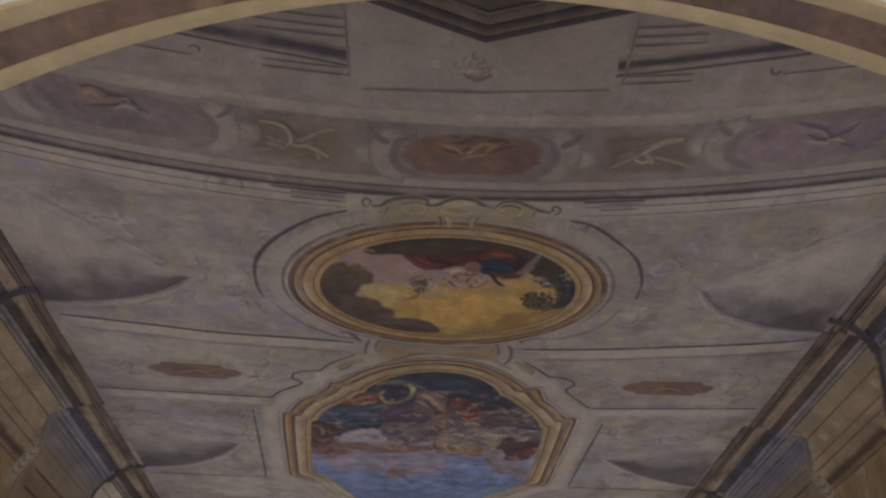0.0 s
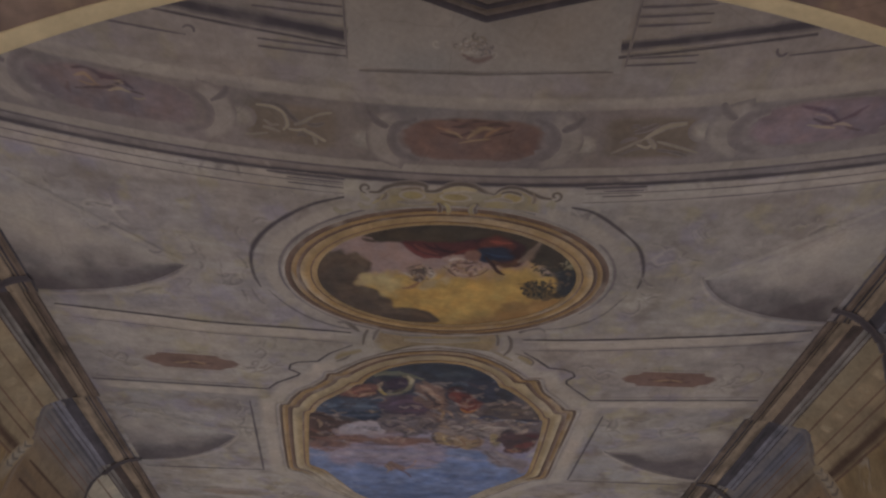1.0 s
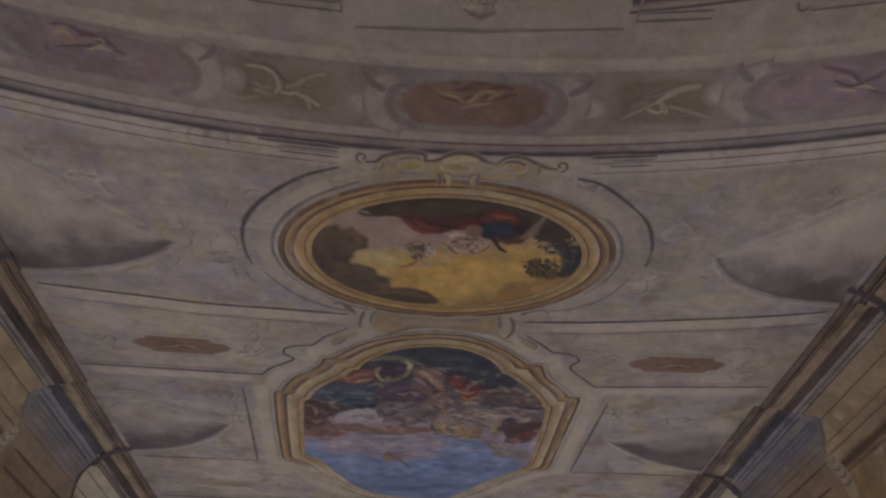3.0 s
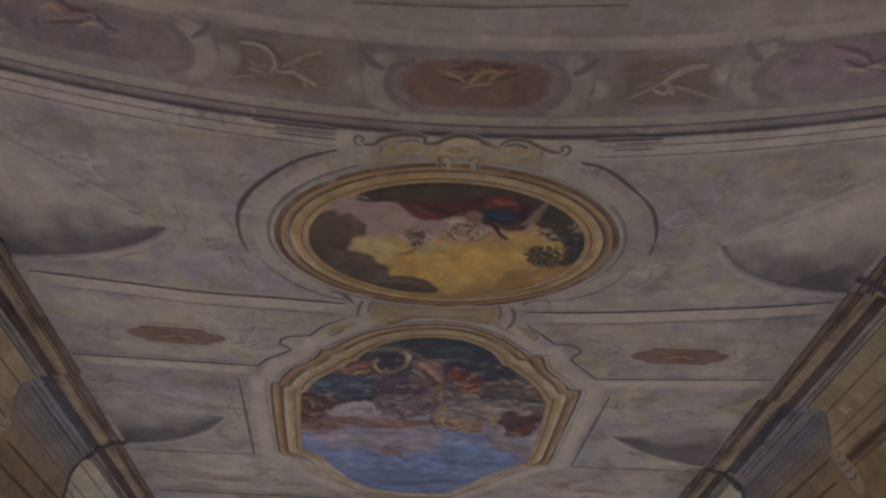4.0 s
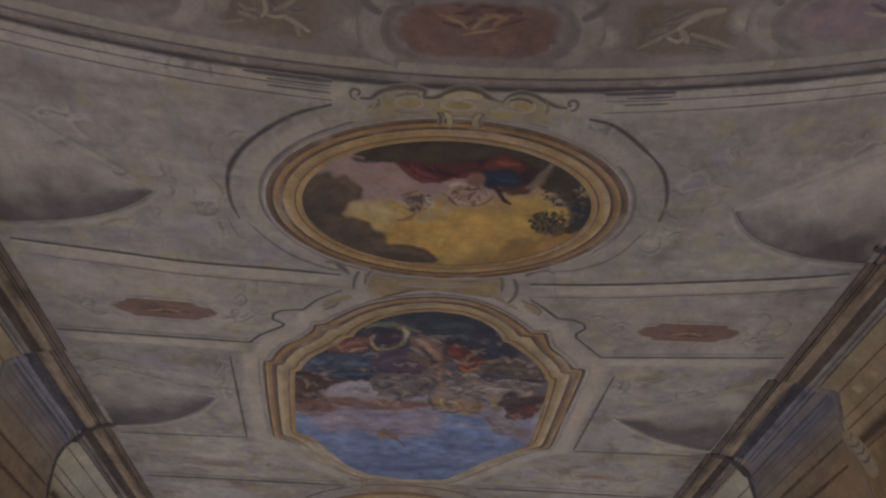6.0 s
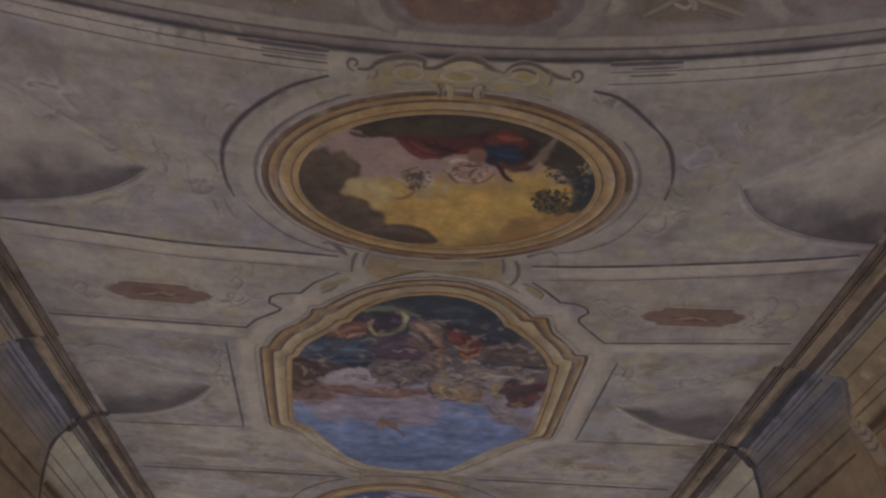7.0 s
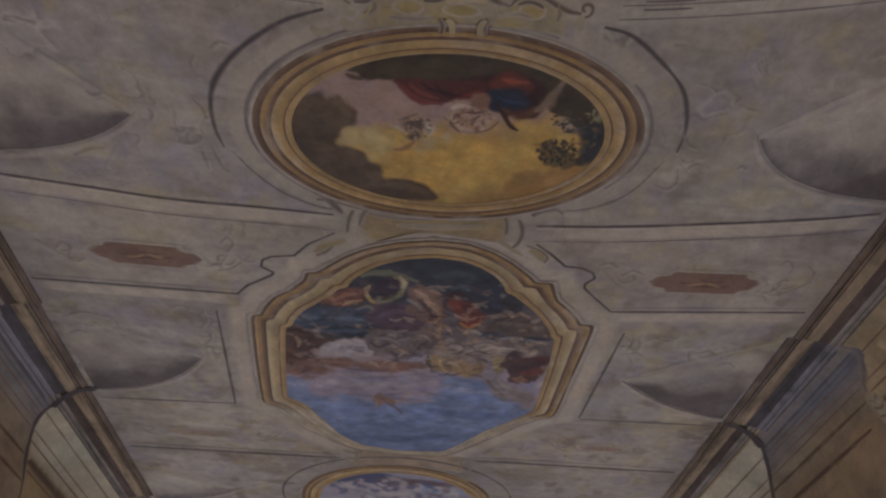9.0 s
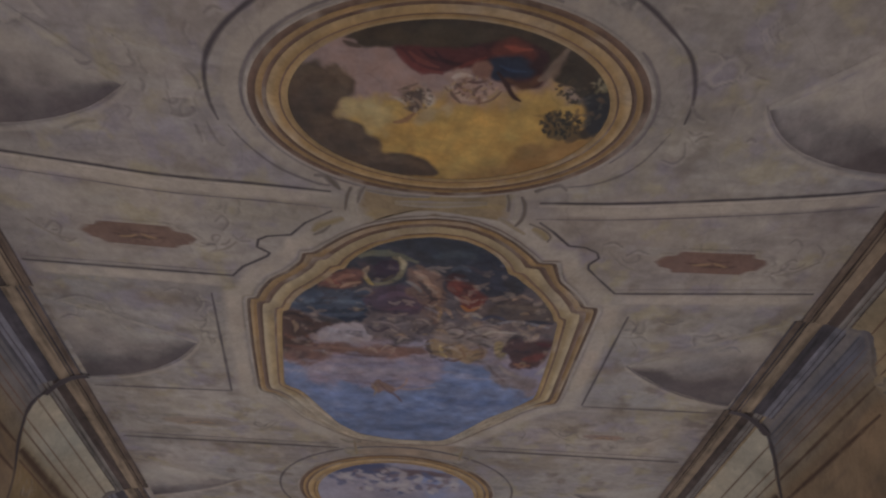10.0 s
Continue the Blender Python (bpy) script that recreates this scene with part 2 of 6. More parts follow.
def strip(name, line, offsets, heights, paints, parent, closed=False, material=None, label="", thin=False, seed=5, wear=0.16):
    """A moulding or a painted line: a cross-section of sideways offsets, reliefs and pigments, swept along a line on the ceiling."""
    nr = normals(line, closed)
    w = np.ones(len(line))
    if thin:
        w = 0.35 + 0.65 * np.sqrt(np.sin(np.linspace(0.08, math.pi - 0.08, len(line)))) + 0.2 * fbm(line[:, 0], line[:, 1], 0.3, 2, seed)
    off = np.asarray(offsets, float)
    if len(off) == 4 and np.ndim(paints) == 2:
        # finer cross-section, for streaks along the run
        u = np.linspace(0, 3, 10)
        paints = np.stack([np.interp(u, range(4), np.asarray(paints)[:, c]) for c in range(3)], -1)
        heights, off = np.interp(u, range(4), heights), np.interp(u, range(4), off)
    p = line[None] + nr[None] * (off[:, None] * w[None])[..., None]
    s, y = p[..., 0], p[..., 1]
    col = np.broadcast_to(np.array(paints, float)[:, None, :] if np.ndim(paints) == 2 else np.asarray(paints, float), (*s.shape, 3))
    k = 1 + wear * fbm(s, y, 0.35, 4, seed) + 0.5 * wear * fbm(s, y, 0.06, 2, seed + 9) + wear * fbm(s * 14, y * 0.8, 0.6, 3, seed + 15)
    ob = grid_object(name, surf(s, y, np.asarray(heights, float)[:, None]), col * k[..., None], None, material, closed, label)
    return under(ob, parent)


def flat_line(name, line, wide, paint, parent, level=1, label="", thin=True, seed=5, closed=False, ground=None, cover=0.92):
    """A brushed line a few millimetres proud: thick and thin, worn through in places, its rims dying into the ground."""
    nr = normals(line, closed)
    n = len(line)
    run = np.linspace(0, 1, n)
    w = 1 + 0.28 * fbm(line[:, 0] * 1.3, line[:, 1] * 1.3, 0.4, 3, seed) + 0.12 * fbm(line[:, 0], line[:, 1], 0.09, 2, seed + 3)
    if thin:
        w = w * (0.35 + 0.65 * np.sqrt(np.sin(0.08 + run * (math.pi - 0.16))))
    off = np.array([-0.85, -0.5, -0.22, 0.0, 0.22, 0.5, 0.85])
    p = line[None] + nr[None] * (wide * off[:, None] * w[None])[..., None]
    s, y = p[..., 0], p[..., 1]
    base = (ground or paint_ceiling)(s, y)
    thick = np.array([0.0, 0.6, 0.97, 1.0, 0.97, 0.55, 0.0])[:, None] * (cover + 0.04 - 0.28 * step(0.05, 0.9, fbm(s, y, 0.28, 4, seed + 11)))
    col = lay(base, np.asarray(paint) * (1 + 0.15 * fbm(s, y, 0.2, 3, seed + 5))[..., None], thick)
    h = LEAF * level + coat() + np.array([0, 0.0002, 0.0004, 0.0004, 0.0004, 0.0002, 0])[:, None]
    return under(grid_object(name, surf(s, y, h), col, None, None, closed, label), parent)


def soft_strip(name, line, offsets, level, paints, parent, seed=5, cover=0.9, label="", ground=None):
    """A broad brushed band whose rims die into the ground."""
    nr = normals(line)
    off = np.asarray(offsets, float)
    k = np.linspace(0, 1, 11)
    o = np.interp(k, np.linspace(0, 1, len(off)), off)
    pt = np.array([[np.interp(v, np.linspace(0, 1, len(paints)), [q[c] for q in paints]) for c in range(3)] for v in k])
    wob = 1 + 0.14 * fbm(line[:, 0], line[:, 1], 0.15, 3, seed)
    p = line[None] + nr[None] * (o[:, None] * wob[None])[..., None]
    s, y = p[..., 0], p[..., 1]
    base = (ground or paint_ceiling)(s, y)
    edge = step(0, 0.22, k)[:, None] * step(0, 0.22, 1 - k)[:, None] * step(0, 0.12, np.linspace(0, 1, len(line)))[None] * step(0, 0.12, np.linspace(1, 0, len(line)))[None]
    a = edge * (cover - 0.35 * step(0.1, 0.9, fbm(s, y, 0.22, 4, seed + 2)))
    col = lay(base, pt[:, None, :] * (1 + 0.13 * fbm(s, y, 0.12, 4, seed + 4))[..., None], a)
    return under(grid_object(name, surf(s, y, LEAF * level + coat()), col, None, None, False, label), parent)


def disc(name, rim, centre, painter, parent, level=2, rings=90, label="", material=None, dome=0.0, fade=None):
    """A painted field inside a rim that can be seen whole from its centre; painter gives the colour at each place."""
    k = np.linspace(0.0, 1.0, rings)[:, None, None]
    p = np.asarray(centre, float) + (rim[None] - np.asarray(centre, float)) * k
    s, y = p[..., 0], p[..., 1]
    h = LEAF * level + coat() + dome * (1 - k[..., 0] ** 2)
    col = painter(s, y)
    if fade is not None:
        col = lay(col, paint_ceiling(s, y), step(fade, 1.0, np.broadcast_to(k[..., 0], s.shape) + 0.06 * fbm(s, y, 0.12, 3, 77)))
    return under(grid_object(name, surf(s, y, h), col, None, material, True, label), parent)


def box(name, x0, x1, y0, y1, z0, z1, material, parent=None, bevel=0.0, label=""):
    bm = bmesh.new()
    bmesh.ops.create_cube(bm, size=1, matrix=Matrix.LocRotScale(((x0 + x1) / 2, (y0 + y1) / 2, (z0 + z1) / 2), None, (x1 - x0, y1 - y0, z1 - z0)))
    if bevel:
        bmesh.ops.bevel(bm, geom=bm.edges[:], offset=bevel, segments=2, affect="EDGES")
    me = bpy.data.meshes.new(name)
    bm.to_mesh(me)
    bm.free()
    me.materials.append(material)
    ob = new(name, me)
    if parent is not None:
        under(ob, parent)
    if label:
        tagged(ob, label)
    return ob


# ---------------------------------------------------------------- the ceiling
def frieze_y(x):
    """The bowed line of the painted frieze."""
    return 4.36 - 0.0295 * (x + 0.3) ** 2


def tendrils(col, s, y, cx, cy, rx, ry, seed, cover=0.4, size=0.32):
    """Faint curling leafwork: brushed ridges of dark with a pale lip, gathered round a place."""
    d = np.hypot((s - cx) / rx, (y - cy) / ry)
    near = d < 1.25
    if not near.any():
        return col
    a, b = s[near], y[near]
    wx, wy = a + 0.10 * fbm(a, b, 0.3, 2, seed + 5), b + 0.10 * fbm(a, b, 0.3, 2, seed + 6)
    r = fbm(wx, wy, size, 2, seed)
    mask = (1 - step(0.55, 1.2, d[near])) * step(-0.5, 0.4, fbm(a, b, 0.5, 2, seed + 7))
    c = col[near]
    c = lay(c, pigment(70, 64, 62), cover * mask * (1 - step(0.03, 0.13, np.abs(r))))
    c = lay(c, pigment(116, 107, 98), 0.8 * cover * mask * (1 - step(0.04, 0.13, np.abs(r - 0.17))))
    col[near] = c
    return col


LEAFWORK = [(-2.55, 5.45, 0.5, 0.85), (2.75, 5.35, 0.5, 0.8), (-2.75, 9.5, 0.35, 0.7), (2.85, 9.3, 0.35, 0.6), (-3.3, 7.85, 1.5, 0.32), (3.4, 7.65, 1.4, 0.32),
            (-1.3, 4.66, 0.5, 0.16), (1.7, 4.62, 0.5, 0.16), (-1.95, 7.5, 0.6, 0.3), (-3.3, 12.1, 1.3, 0.5), (2.9, 11.9, 1.2, 0.5), (0.15, 2.85, 0.8, 0.25), (-3.9, 5.0, 0.6, 0.5), (4.0, 4.9, 0.6, 0.5),
            (-4.2, 9.5, 0.6, 0.3), (4.1, 9.2, 0.6, 0.4), (-2.0, 4.3, 1.0, 0.12), (2.4, 4.2, 0.8, 0.12)]


def paint_ceiling(s, y):
    col = mottled(PLASTER * 1.03, s, y, 0.20, 11, 0.9)
    a = np.abs(s)
    # lighter washes of the ribs between the bays
    pier = step(6.5, 6.9, y) * (1 - step(8.3, 8.6, y)) + step(11.1, 11.4, y) * (1 - step(12.6, 12.9, y))
    col = lay(col, mottled(CREAM, s, y, 0.12, 12, 0.7), 0.5 * pier)
    # damp, smoke and retouching: drab, violet and yellowish patches, brushed mostly across the hall
    col = lay(col, DRAB, 0.6 * step(-0.1, 0.9, fbm(s * 0.7, y, 0.7, 5, 31)))
    col = lay(col, pigment(88, 84, 90), 0.35 * step(0.0, 0.9, fbm(s, y, 1.6, 5, 33)))
    col = lay(col, pigment(106, 97, 82), 0.42 * step(0.1, 0.9, fbm(s, y, 0.9, 5, 35)))
    col = lay(col, pigment(112, 105, 100), 0.5 * step(0.25, 0.9, fbm(s * 0.35, y * 1.6, 0.3, 4, 37)))
    col = lay(col, pigment(76, 69, 66), 0.35 * step(0.3, 0.95, fbm(s * 0.4, y * 1.5, 0.22, 4, 39)))
    grime = fbm(s, y, 0.45, 5, 41)
    col = lay(col, pigment(74, 64, 58), (0.42 + 0.28 * step(7.5, 9.5, y)) * step(0.22, 0.8, grime))
    col = lay(col, pigment(116, 108, 101), 0.5 * step(0.3, 0.85, fbm(s * 0.5, y, 0.16, 4, 43)) * step(0.0, 0.8, fbm(s, y, 1.2, 3, 45)))
    col = lay(col, pigment(90, 83, 96), 0.38 * step(0.2, 0.8, fbm(s, y, 0.35, 4, 47)))
    col = lay(col, pigment(107, 97, 72), 0.42 * step(0.25, 0.8, fbm(s, y, 0.3, 4, 49)))
    # the frieze's own wash
    d = y - frieze_y(s)
    col = lay(col, mottled(DRAB * 0.94, s, y, 0.18, 14, 0.5), (d < 0) * step(-1.02, -0.92, d) * 0.85)
    col = lay(col, mottled(pigment(100, 90, 84), s, y, 0.14, 15, 0.5), (d <= -0.98) * step(-2.4, -2.2, d) * 0.55)
    col = lay(col, mottled(CREAM, s, y, 0.12, 16, 0.5), (d > 0.02) * (1 - step(0.2, 0.3, d)) * 0.6)
    for i, (cx, cy, rx, ry) in enumerate(LEAFWORK):
        col = tendrils(col, s, y, cx, cy, rx, ry, 1500 + 11 * i, 0.55, 0.26)
    # brushed streaks and fine blots, browner over the farther bays
    far = step(7.6, 9.2, y)
    col = lay(col, pigment(82, 70, 54), (0.12 + 0.28 * far) * step(0.1, 0.8, fbm(s * 0.6, y, 0.5, 4, 51)))
    col = lay(col, pigment(66, 58, 56), (0.08 + 0.2 * far) * step(0.3, 0.8, fbm(s * 0.5, y * 1.3, 0.16, 3, 53)))
    col = col * (1 + 0.07 * fbm(s, y, 0.09, 2, 55) + 0.06 * fbm(s * 0.3, y * 1.5, 0.12, 2, 57))[..., None]
    # walls below the cornice
    low = a > 5.15
    if low.any():
        c, sl, yl, al = col[low], s[low], y[low], a[low]
        c = lay(c, mottled(BISCUIT, sl, yl, 0.22, 17, 0.5), step(5.2, 5.4, al))
        streak = fbm(sl * 5, yl * 0.6, 0.9, 5, 61)
        c = lay(c, DRAB * 0.9, step(5.4, 5.6, al) * step(0.0, 0.9, streak) * 0.6)
        c = lay(c, pigment(116, 98, 70), step(5.4, 5.6, al) * step(0.2, 0.9, fbm(sl, yl, 0.5, 4, 63)) * 0.5)
        col[low] = c
    return col


def build_ceiling():
    reach = SPRING + COVE * math.pi / 2 + 0.9
    s = np.concatenate([np.linspace(-reach, reach, 740)])
    y = np.linspace(NEAR_Y, FAR_Y, 900)
    S, Y = np.meshgrid(s, y, indexing="ij")
    ob = grid_object("ceiling", surf(S, Y), paint_ceiling(S, Y))
    return tagged(ob, "broad coved plaster ceiling with faded grey fresco paint", "ceiling", kind="structure")


build_ceiling()


def build_hall():
    # walls, floor and vestibule roof out of view close the hall and bounce light
    t = 0.4
    low, high = 1.6, 4.4
    for side, nm in ((-1, "wall_left"), (1, "wall_right")):
        w = thing(nm, "tall lime-washed side wall with added window openings", "wall", at=(side * WALL, 8, 0))
        tagged(w, kind="structure")
        x0, x1 = sorted((side * (WALL + 0.02), side * (WALL + t)))
        ys = sorted(y for sd, y in ADDED_WINDOWS if sd == side)
        box("lower_wall", x0, x1, BACK_Y, FAR_Y, 0, low, LIME, w)
        box("upper_wall", x0, x1, BACK_Y, FAR_Y, high, CROWN - COVE, LIME, w)
        edges = [BACK_Y] + [v for y in ys for v in (y - 0.8, y + 0.8)] + [FAR_Y]
        for a, b in zip(edges[::2], edges[1::2]):
            box("wall_pier", x0, x1, a, b, low, high, LIME, w)
        # casements round the added lamps, never in view
        for i, y in enumerate(ys):
            win = thing("window_%d" % (i + 1 if side < 0 else i + 5), "unseen wooden casement window added for its light", "window", "hall windows", (side * (WALL + 0.3), y, low))
            tagged(win, kind="structure")
            xa, xb = side * (WALL + 0.24), side * (WALL + 0.32)
            xa, xb = min(xa, xb), max(xa, xb)
            for a, b, c, d in ((y - 0.8, y - 0.72, low, high), (y + 0.72, y + 0.8, low, high), (y - 0.72, y + 0.72, low, low + 0.08),
                               (y - 0.72, y + 0.72, high - 0.08, high), (y - 0.03, y + 0.03, low + 0.08, high - 0.08)):
                box("window_frame", xa, xb, a, b, c, d, WOOD, win, 0.008)
            for a, b in ((y - 0.72, y - 0.03), (y + 0.03, y + 0.72)):
                pane = box("pane", xa + 0.03, xb - 0.03, a, b, low + 0.08, high - 0.08, GLASS, win)
                pane.visible_shadow = False
    far = box("wall_far", -WALL - t, WALL + t, FAR_Y, FAR_Y + t, 0, CROWN + 0.3, LIME)
    tagged(far, "lime-washed end wall of the hall", "wall", kind="structure")
    back = box("wall_back", -WALL - t, WALL + t, BACK_Y - t, BACK_Y, 0, CROWN + 0.3, LIME)
    tagged(back, "lime-washed wall behind the entrance arch", "wall", kind="structure")
    fl = box("floor", -WALL - t, WALL + t, BACK_Y - t, FAR_Y + t, -0.2, 0, PARQUET)
    tagged(fl, "worn brown wooden hall floor", "floor", kind="structure")
    roof = box("ceiling_vestibule", -WALL - t, WALL + t, BACK_Y - t, 1.58, CROWN + 0.05, CROWN + 0.3, LIME)
    tagged(roof, "plain plaster ceiling before the arch", "ceiling", kind="structure")


build_hall()


# ---------------------------------------------------------------- the entrance arch
ARCH_X, ARCH_Z, ARCH_R = 0.53, 2.45, 3.45
ARCH_FRONT, ARCH_BACK = 1.60, 1.885


def arch_line(r, n=260):
    """The arch's outline, foot to foot, at the radius r, in x and z."""
    a = np.linspace(0, math.pi, n)
    arc = np.stack([ARCH_X - r * np.cos(a), ARCH_Z + r * np.sin(a)], -1)
    return np.concatenate([[[ARCH_X - r, 0.0]], arc, [[ARCH_X + r, 0.0]]])


def build_arch():
    w = thing("arch_wall", "thick plaster wall pierced by a wide round arch", "arch", at=(ARCH_X, ARCH_FRONT, 0))
    tagged(w, kind="structure")
    inner = arch_line(ARCH_R)
    n = len(inner)
    top = CROWN + 0.05
    # outer rim of the wall, matched to the arch point by point
    outer = inner.copy()
    for i, (x, z) in enumerate(inner):
        dx, dz = x - ARCH_X, max(z - ARCH_Z, 0)
        if z <= ARCH_Z:
            outer[i] = (math.copysign(WALL, dx), z)
        else:
            k = min((WALL - math.copysign(ARCH_X, dx) * 1.0) / abs(dx) if abs(dx) > 1e-6 else 1e9, (top - ARCH_Z) / dz if dz > 1e-6 else 1e9)
            outer[i] = (ARCH_X + dx * k, ARCH_Z + dz * k)
    for nm, y0 in (("front_face", ARCH_FRONT + 0.02), ("rear_face", ARCH_BACK - 0.02)):
        p = np.stack([np.stack([inner[:, 0], np.full(n, y0), inner[:, 1]], -1), np.stack([outer[:, 0], np.full(n, y0), outer[:, 1]], -1)])
        under(grid_object(nm, p, None, None, LIME), w)
    # soffit: brown painted field between two cream fillets
    ys = np.linspace(ARCH_FRONT + 0.02, ARCH_BACK - 0.02, 18)
    r = np.repeat(inner[None], len(ys), 0)
    p = np.stack([r[..., 0], np.repeat(ys[:, None], n, 1), r[..., 1]], -1)
    run = np.cumsum(np.r_[0, np.hypot(*np.diff(inner, axis=0).T)])
    A, B = np.meshgrid(ys, run, indexing="ij")
    col = mottled(pigment(82, 66, 57), B, A, 0.34, 81, 0.3)
    col = lay(col, pigment(72, 62, 62), 0.6 * step(0.0, 0.9, fbm(B, A, 0.8, 4, 83)))
    col = lay(col, pigment(108, 92, 70), 0.7 * step(0.2, 0.9, fbm(B, A, 0.25, 3, 82)))
    under(grid_object("soffit", p, col, None, FRESCO, label="brown painted arch soffit"), w)
    for nm, a, b in (("far_fillet", ARCH_BACK - 0.088, ARCH_BACK + 0.012), ("near_fillet", ARCH_FRONT - 0.08, ARCH_FRONT + 0.02)):
        prof = [(a, 0.05), (a, -0.004), (a + 0.008, -0.010), (b - 0.008, -0.010), (b, -0.004), (b, 0.05)]
        pl = np.stack([np.stack([arch_line(ARCH_R + d)[:, 0], np.full(n, yy), arch_line(ARCH_R + d)[:, 1]], -1) for yy, d in prof])
        under(grid_object(nm, pl, None, None, CREAM_STUCCO, label="cream stucco fillet"), w)


build_arch()


# ---------------------------------------------------------------- frames on the ceiling
def oval(cx, cy, rx, ry, n=220, turn=0.0, power=2.0):
    a = np.linspace(0, 2 * math.pi, n, endpoint=False)
    c, s = np.cos(a), np.sin(a)
    u, v = rx * np.sign(c) * np.abs(c) ** (2 / power), ry * np.sign(s) * np.abs(s) ** (2 / power)
    k, m = math.cos(radians(turn)), math.sin(radians(turn))
    return np.stack([cx + u * k - v * m, cy + u * m + v * k], -1)


def frame_rings(parent, inner, outer, rings, seed=0, worn=99.0):
    """Rings of a moulded frame between its inner and outer outline: name, from and to (0 to 1), relief, pigment at either edge.
    The broad gilt ring is the frame; the other rings are pieces of it."""
    made, k = {}, 0
    for i, (nm, a, b, h, pa, pb) in enumerate(rings):
        f = np.array([a, a * 0.7 + b * 0.3, (a + b) / 2, a * 0.3 + b * 0.7, b])[:, None, None]
        p = inner[None] * (1 - f) + outer[None] * f
        s, y = p[..., 0], p[..., 1]
        g = np.linspace(0, 1, 5)[:, None, None]
        col = np.asarray(pa) * (1 - g) + np.asarray(pb) * g
        w = 1 + 0.22 * fbm(s, y, 0.4, 4, seed + i) + 0.14 * fbm(s, y, 0.08, 3, seed + i + 9)
        col = lay(np.broadcast_to(col, (*s.shape, 3)), CREAM * 0.9, 0.5 * step(0.1, 0.9, fbm(s, y, 0.5, 4, seed + i + 30)))
        col = lay(col, mottled(pigment(112, 103, 92), s, y, 0.2, seed + 60, 0.3), 0.9 * step(worn, worn + 0.4, y + 0.2 * fbm(s, y, 0.4, 3, seed + 61)))
        hh = np.array([0.006, h * 0.8, h, h * 0.8, 0.006])[:, None]
        made[nm] = grid_object(nm, surf(s, y, hh), col * w[..., None], None, GILT, True)
    main = under(made.pop("gilt_frame"), parent)
    tagged(main, "broad ochre gilt frame moulding")
    for ob in made.values():
        under(ob, main)


GOLD_RINGS = [
    ("inner_fillet", 0.0, 0.17, 0.014, PALE_GOLD * 0.82, GOLD * 0.85),
    ("inner_groove", 0.17, 0.22, 0.008, UMBER * 1.4, UMBER * 1.6),
    ("gilt_frame", 0.22, 0.52, 0.022, GOLD * 0.92, PALE_GOLD * 0.92),
    ("brown_bead", 0.52, 0.64, 0.012, UMBER * 1.1, UMBER * 1.4),
    ("outer_cove", 0.64, 0.80, 0.018, OCHRE, GOLD * 0.8),
    ("dark_edge", 0.80, 1.0, 0.010, UMBER * 1.0, UMBER * 1.5),
    ("chalk_edge", 1.0, 1.10, 0.007, CREAM * 0.9, PLASTER),
]

SHAPED_RINGS = [
    ("inner_fillet", 0.0, 0.16, 0.014, PALE_GOLD * 0.8, GOLD * 0.82),
    ("inner_groove", 0.16, 0.23, 0.008, UMBER * 1.5, UMBER * 1.6),
    ("gilt_frame", 0.23, 0.56, 0.022, pigment(105, 89, 66), pigment(113, 99, 77)),
    ("brown_bead", 0.56, 0.72, 0.012, UMBER * 1.1, UMBER * 1.4),
    ("outer_cove", 0.72, 0.90, 0.018, OCHRE, GOLD * 0.8),
    ("dark_edge", 0.90, 1.0, 0.010, UMBER * 0.8, UMBER * 1.1),
    ("chalk_edge", 1.0, 1.10, 0.007, CREAM * 0.9, PLASTER),
]

OVAL_C = (0.16, 5.80)


